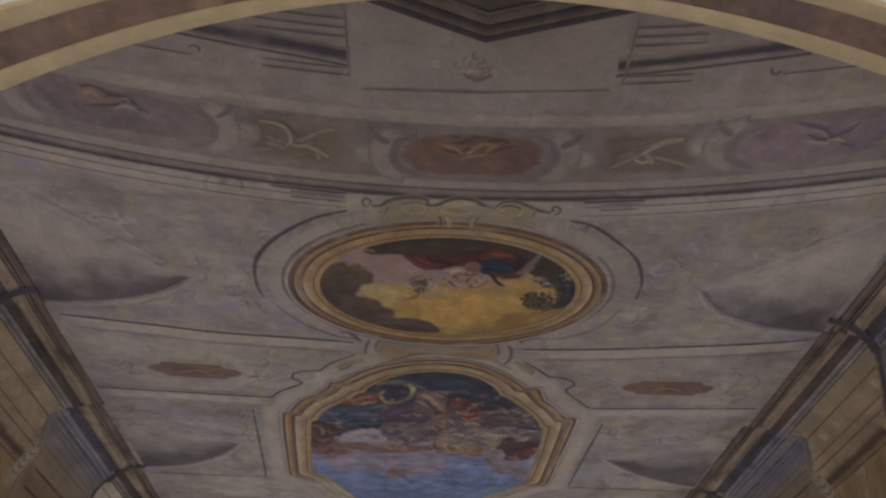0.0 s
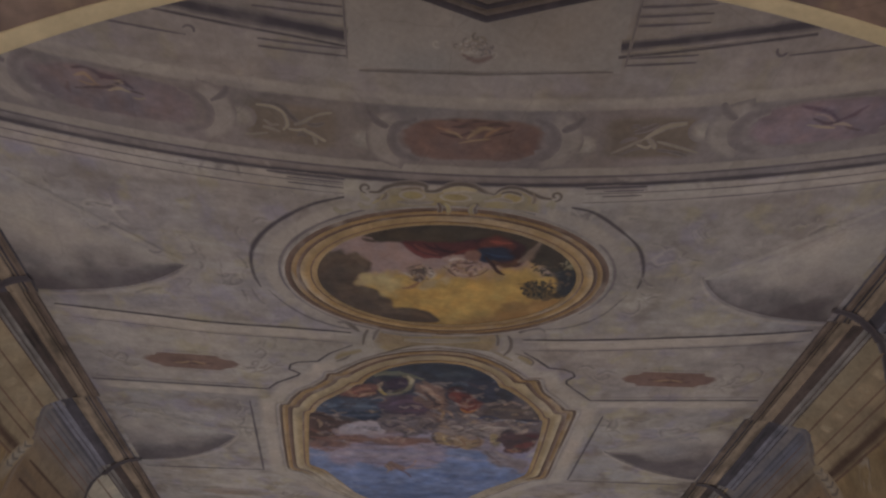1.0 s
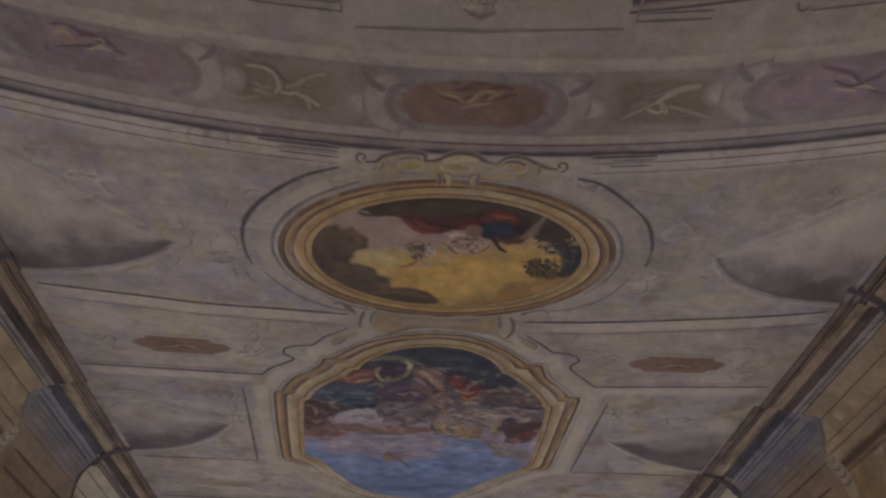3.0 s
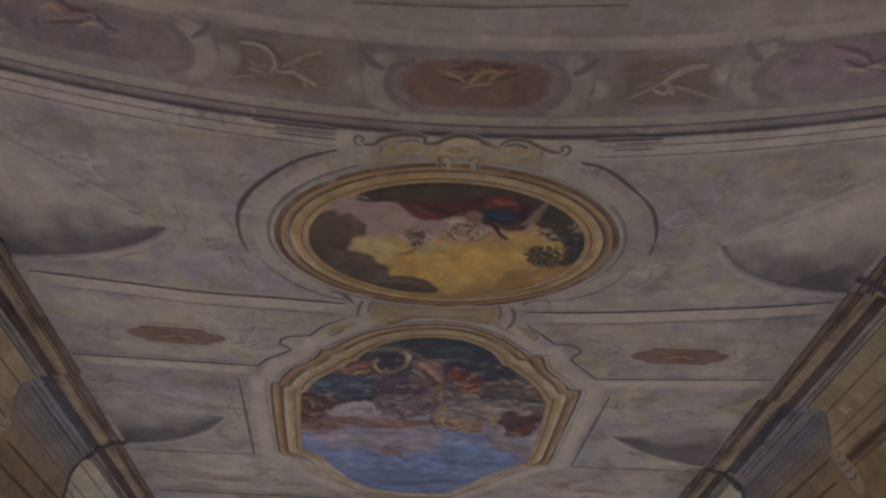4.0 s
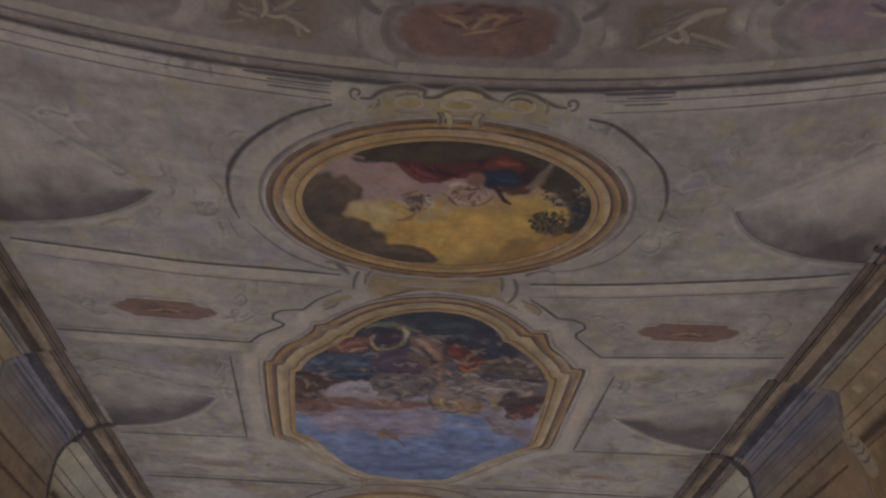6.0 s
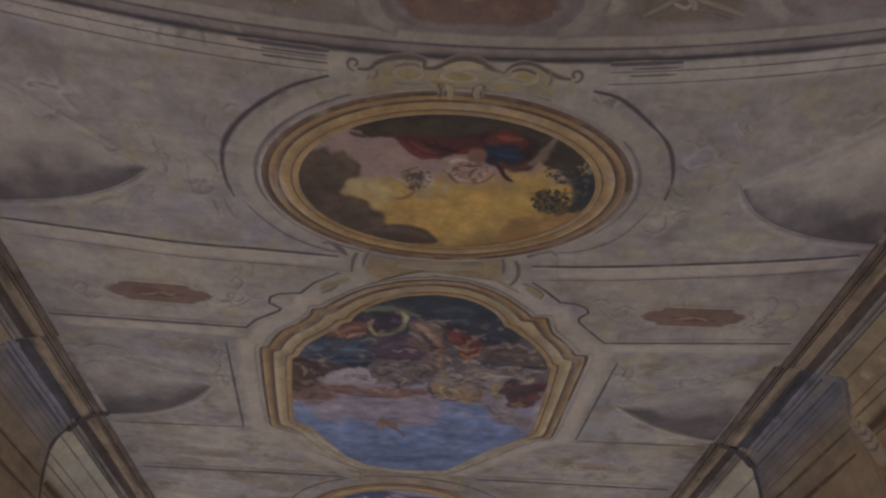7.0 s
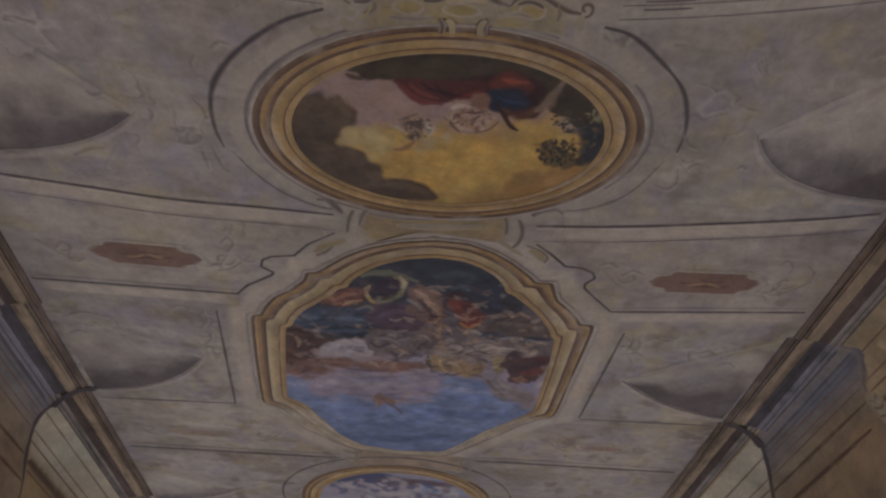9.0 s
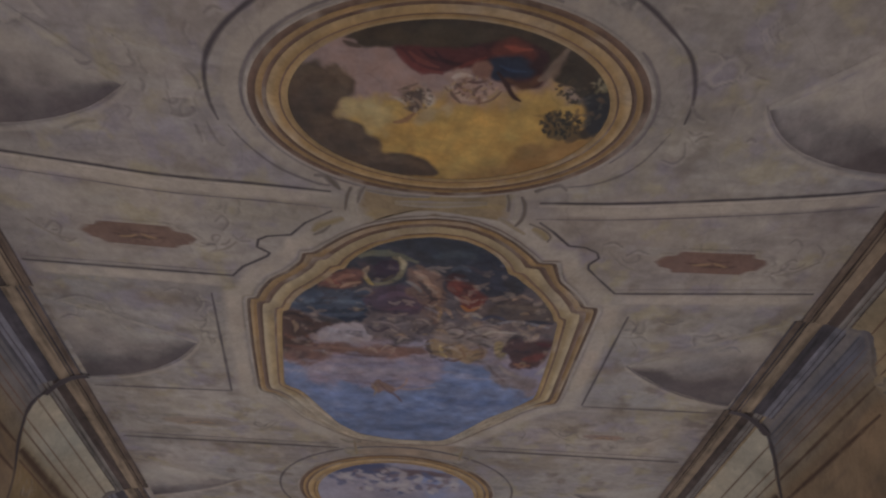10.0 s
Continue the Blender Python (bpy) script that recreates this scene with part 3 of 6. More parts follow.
def paint_oval(s, y):
    n = fbm(s, y, 0.4, 4, 103)
    col = mottled(pigment(102, 87, 83), s, y, 0.09, 101, 0.4)
    # golden light under the rosy haze, browner towards the foot
    glow = [(-0.99, 6.03), (-0.9, 5.88), (-0.68, 5.82), (-0.35, 5.82), (-0.02, 5.76), (0.2, 5.74), (0.53, 5.73), (0.82, 5.61), (1.03, 5.45), (1.26, 5.52), (1.7, 5.64), (1.72, 6.06), (1.26, 6.65), (0.3, 6.88), (-0.7, 6.85), (-1.17, 6.5)]
    col = patch(col, s, y, glow, pigment(118, 98, 62), 0.14, 0.16, 102)
    col = patch(col, s, y, [(-0.68, 5.88), (-0.4, 5.82), (-0.34, 6.02), (-0.57, 6.11), (-0.68, 6.03)], pigment(120, 107, 80), 0.1, 0.1, 92, 0.8)
    col = patch(col, s, y, [(-0.4, 6.2), (-0.01, 5.91), (0.53, 5.76), (1.01, 5.61), (1.31, 5.75), (1.14, 6.05), (0.72, 6.31), (0.14, 6.48), (-0.34, 6.4)], pigment(124, 102, 62), 0.14, 0.12, 100, 0.75)
    col = patch(col, s, y, [(0.65, 6.67), (0.78, 6.34), (1.1, 6.12), (1.48, 6.01), (1.7, 5.85), (1.67, 6.18), (1.24, 6.57), (0.78, 6.78)], pigment(99, 78, 52), 0.08, 0.09, 99, 0.9)
    col = patch(col, s, y, [(-0.94, 6.67), (-0.45, 6.68), (0.27, 6.59), (0.87, 6.53), (0.79, 6.83), (-0.08, 6.92), (-0.7, 6.87)], pigment(101, 80, 54), 0.09, 0.1, 90, 0.75)
    col = lay(col, pigment(92, 72, 48), 0.35 * step(0.3, 0.9, fbm(s, y, 0.22, 3, 104)) * step(5.9, 6.3, y))
    # dark canopy along the near rim
    col = patch(col, s, y, [(-0.85, 5.19), (-0.67, 5.09), (-0.36, 4.97), (0.08, 4.87), (0.53, 4.87), (0.94, 4.94), (1.33, 5.09), (1.63, 5.36), (1.46, 5.44), (1.15, 5.38), (0.93, 5.31), (0.58, 5.25), (0.16, 5.24), (-0.26, 5.24), (-0.46, 5.23), (-0.67, 5.24), (-0.71, 5.19)], pigment(50, 43, 37), 0.02, 0.03, 105)
    col = brush_line(col, s, y, [(-0.81, 5.21), (-0.75, 5.23), (-0.67, 5.25)], 0.05, pigment(60, 50, 44), 88)
    col = patch(col, s, y, [(-0.36, 5.1), (0.04, 5.02), (0.45, 5.02), (0.36, 5.12), (-0.05, 5.18), (-0.36, 5.18)], pigment(58, 51, 42), 0.08, 0.08, 87, 0.6)
    # red folds, wine shadow, blue cloth
    col = patch(col, s, y, [(0.3, 5.15), (0.61, 5.08), (0.92, 5.13), (1.03, 5.24), (1, 5.48), (0.86, 5.55), (0.71, 5.52), (0.54, 5.42), (0.35, 5.34)], pigment(50, 34, 35), 0.03, 0.04, 110)
    col = patch(col, s, y, [(-0.37, 5.22), (-0.05, 5.2), (0.31, 5.17), (0.57, 5.18), (0.49, 5.33), (0.25, 5.41), (-0.01, 5.47), (-0.15, 5.43), (-0.28, 5.32)], pigment(60, 36, 36), 0.025, 0.03, 106)
    for line, w, c in (([(-0.33, 5.25), (-0.23, 5.36), (-0.1, 5.43), (0.07, 5.44)], 0.07, (78, 44, 42)), ([(-0.23, 5.26), (-0.12, 5.34), (0.04, 5.39)], 0.05, (80, 48, 44)), ([(0, 5.24), (0.11, 5.33), (0.33, 5.34)], 0.04, (46, 30, 32)),
                       ([(-0.13, 5.23), (-0.02, 5.3), (0.17, 5.33)], 0.035, (44, 29, 31)), ([(0.17, 5.41), (0.32, 5.32), (0.46, 5.25)], 0.04, (76, 42, 40))):
        col = brush_line(col, s, y, line, w, pigment(*c), 97, 0.8)
    col = patch(col, s, y, [(0.51, 5.18), (0.61, 5.1), (0.76, 5.1), (0.9, 5.16), (0.81, 5.23), (0.6, 5.25)], pigment(76, 45, 40), 0.06, 0.07, 107, 0.9)
    col = brush_line(col, s, y, [(0.61, 5.13), (0.72, 5.15), (0.85, 5.14)], 0.04, pigment(100, 58, 48), 86, 0.7)
    col = patch(col, s, y, [(0.51, 5.3), (0.6, 5.25), (0.76, 5.25), (0.92, 5.34), (0.85, 5.43), (0.69, 5.45), (0.55, 5.43)], pigment(37, 40, 50), 0.035, 0.05, 109)
    col = brush_line(col, s, y, [(0.59, 5.32), (0.7, 5.36), (0.83, 5.36)], 0.03, pigment(46, 54, 72), 85, 0.6)
    col = patch(col, s, y, [(0.68, 5.47), (0.82, 5.45), (0.97, 5.39), (0.96, 5.51), (0.84, 5.55)], pigment(66, 47, 38), 0.03, 0.04, 96)
    # pale rounded forms and their folds
    col = patch(col, s, y, [(0.14, 5.47), (0.24, 5.41), (0.36, 5.43), (0.45, 5.51), (0.57, 5.53), (0.51, 5.64), (0.39, 5.74), (0.25, 5.75), (0.17, 5.66), (0.19, 5.56)], pigment(106, 88, 80), 0.03, 0.06, 111)
    col = patch(col, s, y, [(0.36, 5.37), (0.44, 5.31), (0.52, 5.35), (0.51, 5.45), (0.41, 5.46)], pigment(92, 70, 62), 0.03, 0.04, 84)
    for line, w, c in (([(0.18, 5.48), (0.26, 5.44), (0.35, 5.45)], 0.045, (126, 112, 102)), ([(0.22, 5.54), (0.3, 5.6), (0.38, 5.59), (0.45, 5.54)], 0.04, (70, 55, 50)), ([(0.21, 5.61), (0.28, 5.68), (0.39, 5.71)], 0.04, (124, 108, 96)),
                       ([(0.16, 5.57), (0.19, 5.66), (0.27, 5.74)], 0.03, (72, 60, 54)), ([(0.4, 5.65), (0.51, 5.62), (0.6, 5.54)], 0.04, (120, 100, 88)), ([(0.32, 5.51), (0.41, 5.51), (0.49, 5.48)], 0.035, (66, 50, 48)), ([(0.43, 5.74), (0.56, 5.68), (0.64, 5.58)], 0.025, (84, 68, 58))):
        col = brush_line(col, s, y, line, w, pigment(*c), 83, 0.85)
    col = patch(col, s, y, [(-0.27, 5.69), (-0.19, 5.6), (-0.08, 5.58), (-0.04, 5.68), (-0.07, 5.82), (-0.15, 5.91), (-0.22, 5.87), (-0.19, 5.76)], pigment(66, 57, 53), 0.03, 0.06, 112)
    col = patch(col, s, y, [(-0.09, 5.56), (-0.03, 5.58), (0.03, 5.69), (0.03, 5.78), (-0.04, 5.81), (-0.07, 5.7)], pigment(116, 108, 101), 0.03, 0.05, 94)
    col = patch(col, s, y, [(-0.15, 5.88), (0.01, 5.8), (0.15, 5.8), (0.07, 5.91), (-0.09, 5.98)], pigment(118, 105, 85), 0.06, 0.08, 93, 0.8)
    for line, w, c in (([(-0.32, 5.66), (-0.24, 5.62), (-0.14, 5.57)], 0.03, (84, 72, 66)), ([(-0.35, 6.02), (-0.26, 5.99), (-0.15, 5.89)], 0.045, (94, 74, 60)), ([(-0.4, 5.73), (-0.31, 5.75), (-0.24, 5.81)], 0.03, (118, 104, 92)), ([(-0.18, 5.73), (-0.12, 5.77), (-0.08, 5.84)], 0.035, (100, 86, 76))):
        col = brush_line(col, s, y, line, w, pigment(*c), 82, 0.85)
    col = brush_line(col, s, y, [(0.58, 5.39), (0.67, 5.5), (0.75, 5.62), (0.83, 5.67)], 0.05, pigment(48, 34, 32), 113, 1.0)
    col = dabs(col, s, y, *[(-0.14, 5.74)][0], 0.17, 0.16, 46, 0.022, [pigment(112, 102, 92), pigment(76, 66, 60), pigment(94, 80, 70), pigment(62, 54, 50)], 142, 0.6)
    col = dabs(col, s, y, *[(0.36, 5.58)][0], 0.24, 0.14, 60, 0.022, [pigment(118, 104, 94), pigment(80, 64, 57), pigment(98, 78, 68), pigment(64, 52, 48), pigment(112, 94, 72)], 143, 0.6)
    # brown cloud bank
    bank = [(-1.44, 5.95), (-1.4, 5.71), (-1.32, 5.56), (-1.2, 5.48), (-1.08, 5.43), (-1, 5.48), (-0.89, 5.43), (-0.81, 5.5), (-0.73, 5.59), (-0.75, 5.74), (-0.87, 5.81), (-0.89, 5.91), (-0.95, 6), (-0.84, 6.01), (-0.68, 6.06), (-0.62, 6.18), (-0.48, 6.25), (-0.47, 6.38), (-0.3, 6.4), (-0.09, 6.41), (0.05, 6.5), (0.1, 6.62), (-0.21, 6.66), (-0.63, 6.68), (-1.05, 6.49), (-1.32, 6.25)]
    col = patch(col, s, y, bank, pigment(64, 54, 47), 0.03, 0.03, 120)
    for line in ([(-1.28, 5.67), (-1.18, 5.52), (-1.02, 5.53)], [(-0.94, 5.51), (-0.84, 5.55), (-0.8, 5.66)], [(-1.03, 5.68), (-0.94, 5.74), (-0.83, 5.73)], [(-1.24, 6), (-1.14, 6.07), (-0.98, 6.06)], [(-0.91, 6.12), (-0.75, 6.13), (-0.69, 6.24)], [(-0.69, 6.34), (-0.57, 6.38), (-0.5, 6.33)], [(-0.39, 6.48), (-0.22, 6.48), (-0.05, 6.53)]):
        col = brush_line(col, s, y, line, 0.13, pigment(78, 66, 55), 121, 0.45)
    for line in ([(-1.34, 5.84), (-1.27, 6), (-1.15, 6.24)], [(-1.12, 5.85), (-1.02, 5.91), (-0.95, 5.97)], [(-0.98, 6.26), (-0.81, 6.35), (-0.63, 6.43)], [(-0.57, 6.58), (-0.33, 6.59), (-0.09, 6.61)]):
        col = brush_line(col, s, y, line, 0.16, pigment(52, 44, 40), 122, 0.5)
    col = patch(col, s, y, [(-0.94, 5.97), (-0.88, 5.87), (-0.75, 5.83), (-0.65, 5.91), (-0.74, 5.99), (-0.86, 6)], pigment(114, 100, 72), 0.05, 0.07, 132, 0.85)
    # foliage and a leaning trunk
    col = patch(col, s, y, [(1.04, 5.31), (1.11, 5.15), (1.22, 5.08), (1.43, 5.2), (1.69, 5.45), (1.75, 5.74), (1.65, 5.96), (1.54, 6.05), (1.41, 5.98), (1.48, 5.77), (1.38, 5.62), (1.27, 5.5), (1.17, 5.47)], pigment(51, 45, 40), 0.03, 0.06, 133)
    col = patch(col, s, y, [(1.44, 5.57), (1.59, 5.54), (1.71, 5.68), (1.67, 5.87), (1.57, 5.95), (1.46, 5.82)], pigment(40, 40, 43), 0.05, 0.06, 134, 0.9)
    col = brush_line(col, s, y, [(1.16, 5.12), (1.09, 5.26), (1.03, 5.38), (0.97, 5.43)], 0.10, pigment(92, 80, 72), 135, 0.75)
    col = patch(col, s, y, [(1.1, 5.85), (1.18, 5.76), (1.31, 5.78), (1.41, 5.89), (1.37, 6.04), (1.26, 6.03), (1.17, 5.94)], pigment(54, 48, 42), 0.03, 0.14, 141, 0.75)
    col = dabs(col, s, y, *[(1.26, 5.89)][0], 0.20, 0.15, 80, 0.021, [pigment(46, 42, 38), pigment(56, 50, 42), pigment(40, 38, 36)], 136, 0.95)
    col = dabs(col, s, y, *[(1.29, 5.52)][0], 0.16, 0.12, 44, 0.021, [pigment(50, 45, 40), pigment(60, 53, 44)], 139, 0.9)
    col = dabs(col, s, y, *[(1.53, 5.45)][0], 0.09, 0.06, 14, 0.026, [pigment(98, 90, 74), pigment(80, 74, 58)], 137, 0.8)
    col = dabs(col, s, y, *[(1.47, 5.7)][0], 0.14, 0.2, 20, 0.03, [pigment(62, 60, 56), pigment(70, 60, 50)], 138, 0.6)
    return brushed(col, s, y, 151, 0.8, 1.18) * 0.96


def build_oval_painting():
    w = thing("oval_ceiling_painting", "oval fresco of golden clouds and dark drapery in gilt frame", "painting", "ceiling paintings", (*OVAL_C, CROWN))
    rim = oval(*OVAL_C, 1.525, 0.88, 560, -3.5)
    disc("picture", rim, OVAL_C, paint_oval, w, 1.5, 150, "faded oval sky scene in ochre and wine red")
    frame_rings(w, rim, oval(0.158, 5.785, 1.905, 1.118, 560, -3.5), GOLD_RINGS, 200)
    # chalky border, a thin grey line close to the frame and an ink line further out, both broken
    band = oval(0.16, 5.76, 2.06, 1.20, 260, -3.5)
    soft_strip("chalk_border", np.concatenate([band, band[:1]]), (-0.12, 0.12), 0.8, [CREAM * 0.9, CREAM * 0.96], w, seed=212, cover=0.75)
    near_line = oval(0.16, 5.77, 1.965, 1.165, 400, -3.5)
    for a, b, c in ((165, 262, 0.75), (262, 300, 0.45), (330, 395, 0.6), (110, 165, 0.4)):
        flat_line("grey_line", near_line[np.arange(int(a / 0.9), int(b / 0.9)) % 400], 0.03, pigment(66, 58, 60), w, 1.2, seed=213, cover=c)
    for pts, wd, c in (([(-0.98, 4.61), (-1.34, 4.75), (-1.66, 4.97), (-1.89, 5.19), (-2.05, 5.43), (-2.12, 5.69), (-2.12, 5.95), (-2.07, 6.16)], 0.045, 0.95), ([(-1.99, 6.2), (-1.81, 6.45), (-1.54, 6.7), (-1.19, 6.86), (-1.01, 6.89)], 0.026, 0.6),
                       ([(1.4, 4.56), (1.66, 4.62), (1.97, 4.83), (2.23, 5.06), (2.36, 5.29), (2.43, 5.54), (2.43, 5.78)], 0.036, 0.9), ([(2.34, 5.89), (2.18, 6.24), (2, 6.45), (1.74, 6.6), (1.45, 6.67)], 0.024, 0.5)):
        flat_line("ink_ring", curve(pts, 120), wd, INK * 1.05, w, 1, seed=211, cover=c)
    return w


build_oval_painting()


def scroll(cx, cy, r, turns=1.1, start=0.0, hand=1, n=40):
    """A spiral scroll line."""
    t = np.linspace(0, 1, n)
    a = radians(start) + hand * t * turns * 2 * math.pi
    q = r * (1 - 0.78 * t)
    return np.stack([cx + q * np.cos(a), cy + q * np.sin(a)], -1)


def build_crest():
    w = thing("painted_crest", "ochre scrollwork crest painted above the oval frame", "ornament", at=(0.15, 4.55, CROWN))
    top = curve([(-0.68, 4.52), (-0.52, 4.42), (-0.39, 4.39), (-0.21, 4.37), (-0.11, 4.45), (-0.01, 4.45), (0.11, 4.37), (0.23, 4.34), (0.35, 4.36), (0.47, 4.43), (0.59, 4.45), (0.69, 4.35), (0.82, 4.34), (0.95, 4.41), (1.12, 4.46)], 80)
    foot = curve([(-0.74, 4.86), (-0.43, 4.75), (-0.07, 4.68), (0.39, 4.64), (0.85, 4.64), (1.16, 4.68)], 80)
    k = np.linspace(0, 1, 24)[:, None]
    p = top[None] * (1 - k[..., None]) + foot[None] * k[..., None]
    s, y = p[..., 0], p[..., 1]
    tone = lay(mottled(pigment(98, 88, 72), s, y, 0.2, 301, 0.12), pigment(107, 93, 60), 0.65 * step(0, 0.8, fbm(s, y, 0.2, 3, 302)))
    ends = np.minimum(np.linspace(0, 1, 80), np.linspace(1, 0, 80))[None]
    tone = lay(paint_ceiling(s, y), tone, 0.9 * step(0, 0.08, ends) * step(0, 0.05, k))
    under(grid_object("field", surf(s, y, LEAF * 2 + coat()), tone), w)
    edge, shade, gold = pigment(56, 47, 41), pigment(78, 66, 52), pigment(112, 98, 62)
    for pts, wd, c, k in (([(-0.72, 4.52), (-0.62, 4.51), (-0.54, 4.44), (-0.42, 4.39), (-0.28, 4.37), (-0.16, 4.38), (-0.13, 4.41), (-0.14, 4.46)], 0.045, edge, 0.85), ([(-0.14, 4.46), (-0.03, 4.45), (0.11, 4.37), (0.21, 4.34), (0.35, 4.36), (0.47, 4.42), (0.58, 4.45)], 0.05, edge, 0.9),
                          ([(0.58, 4.45), (0.63, 4.38), (0.72, 4.34), (0.84, 4.35), (0.95, 4.4), (1.07, 4.45), (1.18, 4.46)], 0.042, edge, 0.85), ([(-0.39, 4.47), (-0.31, 4.44), (-0.21, 4.43), (-0.17, 4.46)], 0.03, shade, 0.85),
                          ([(0.64, 4.43), (0.72, 4.4), (0.8, 4.41), (0.86, 4.44)], 0.034, edge, 0.85), ([(-0.64, 4.62), (-0.56, 4.57), (-0.54, 4.51)], 0.045, shade, 0.7), ([(-0.69, 4.68), (-0.61, 4.61), (-0.56, 4.54)], 0.03, gold, 0.6),
                          ([(0.97, 4.39), (1, 4.47), (0.99, 4.54)], 0.035, shade, 0.7), ([(0.04, 4.45), (0.11, 4.42), (0.26, 4.39), (0.39, 4.41)], 0.06, gold, 0.5), ([(0.48, 4.55), (0.65, 4.51), (0.78, 4.53)], 0.03, shade, 0.5), ([(-0.43, 4.63), (-0.23, 4.63), (-0.04, 4.6)], 0.03, shade, 0.5)):
        flat_line("scroll_edge", curve(pts, 36), wd, c, w, 3.4, cover=k, seed=303)
    for (px, py), rx, ry in zip([(-0.27, 4.53), (0.77, 4.48), (0.18, 4.52)], (0.14, 0.12, 0.17), (0.07, 0.075, 0.06)):
        disc("boss", oval(px, py, rx, ry, 40), (px, py), lambda s, y: mottled(pigment(100, 87, 60), s, y, 0.16, 305, 0.1), w, 2.8, 12, fade=0.6)
    for pts, wd, c, lv in (([(0, 4.6), (0.03, 4.67), (0.02, 4.76)], 0.035, UMBER, 9), ([(0.06, 4.61), (0.11, 4.65), (0.12, 4.76)], 0.036, gold * 1.0, 10), ([(0.42, 4.59), (0.39, 4.64), (0.41, 4.73)], 0.03, UMBER * 1.1, 9), ([(0.39, 4.59), (0.35, 4.66), (0.37, 4.75)], 0.032, gold, 10)):
        flat_line("console", curve(pts, 24), wd, c, w, lv, cover=0.85)
    for x, y, hand in [(*q, h) for q, h in zip([(-0.75, 4.47), (1.21, 4.42)], (1, -1))]:
        flat_line("curl", scroll(x, y, 0.07, 1.0, 90, hand), 0.026, edge, w, 2, cover=0.8)
    for pts in ([(-0.79, 4.53), (-0.78, 4.6), (-0.71, 4.63)], [(-1.1, 4.77), (-1.03, 4.83), (-0.9, 4.78)], [(1.14, 4.57), (1.19, 4.51), (1.2, 4.6)], [(-0.84, 4.69), (-0.77, 4.74), (-0.69, 4.72)]):
        flat_line("leaf", curve(pts, 24), 0.05, pigment(100, 92, 70), w, 2, cover=0.5)


build_crest()


# ---------------------------------------------------------------- the shaped painting
def shaped_rim(left, right, n=16):
    """Outline with a round head, stepped shoulders, straight sides and a tapering foot, from the knots of its two sides, head to foot."""
    knots = left + right[-2:0:-1]
    p = np.array([(a[0] + (b[0] - a[0]) * k / n, a[1] + (b[1] - a[1]) * k / n) for a, b in zip(knots, knots[1:] + knots[:1]) for k in range(n)], float)
    for _ in range(14):
        p = 0.25 * np.roll(p, 1, 0) + 0.5 * p + 0.25 * np.roll(p, -1, 0)
    return p


INNER_LEFT = [(0.15, 7.53), (-0.21, 7.6), (-0.51, 7.74), (-0.72, 7.91), (-0.84, 8.05), (-0.91, 8.19), (-1, 8.22), (-1.12, 8.36), (-1.31, 8.55), (-1.49, 8.72), (-1.61, 8.9), (-1.67, 9.06), (-1.76, 9.11), (-1.84, 9.92), (-1.91, 10.84), (-1.88, 10.9), (-1.65, 11.05), (-1.38, 11.54), (-1.14, 11.97), (-0.8, 12.26), (-0.22, 12.38), (0.51, 12.34)]
INNER_RIGHT = [(0.15, 7.53), (0.5, 7.56), (0.73, 7.66), (0.9, 7.79), (1.01, 7.92), (1.07, 8.07), (1.16, 8.1), (1.3, 8.23), (1.47, 8.38), (1.63, 8.59), (1.74, 8.76), (1.79, 8.9), (1.85, 8.94), (1.89, 9.74), (1.88, 10.71), (1.84, 10.85), (1.59, 11.14), (1.23, 11.5), (0.95, 11.88), (0.78, 12.1), (0.65, 12.26), (0.51, 12.34)]
OUTER_LEFT = [(0.13, 7.24), (-0.27, 7.31), (-0.64, 7.45), (-0.9, 7.61), (-1.16, 7.84), (-1.27, 7.94), (-1.4, 7.96), (-1.44, 8.11), (-1.63, 8.31), (-1.84, 8.46), (-2, 8.7), (-2.07, 8.86), (-2.2, 8.88), (-2.28, 9.97), (-2.33, 11.14), (-2.12, 11.17), (-1.99, 11.32), (-1.67, 11.8), (-1.27, 12.15), (-0.88, 12.41), (-0.22, 12.51), (0.52, 12.47)]
OUTER_RIGHT = [(0.13, 7.24), (0.51, 7.25), (0.83, 7.37), (1.08, 7.53), (1.31, 7.73), (1.41, 7.84), (1.61, 7.82), (1.66, 7.97), (1.73, 8.14), (1.91, 8.3), (2.04, 8.45), (2.12, 8.58), (2.32, 8.57), (2.28, 9.77), (2.25, 10.93), (2.02, 11), (1.78, 11.17), (1.43, 11.59), (1.05, 12.01), (0.86, 12.23), (0.7, 12.38), (0.52, 12.47)]


WREATH, GAP = (-0.4, 8.18), (-0.96, 9.48)


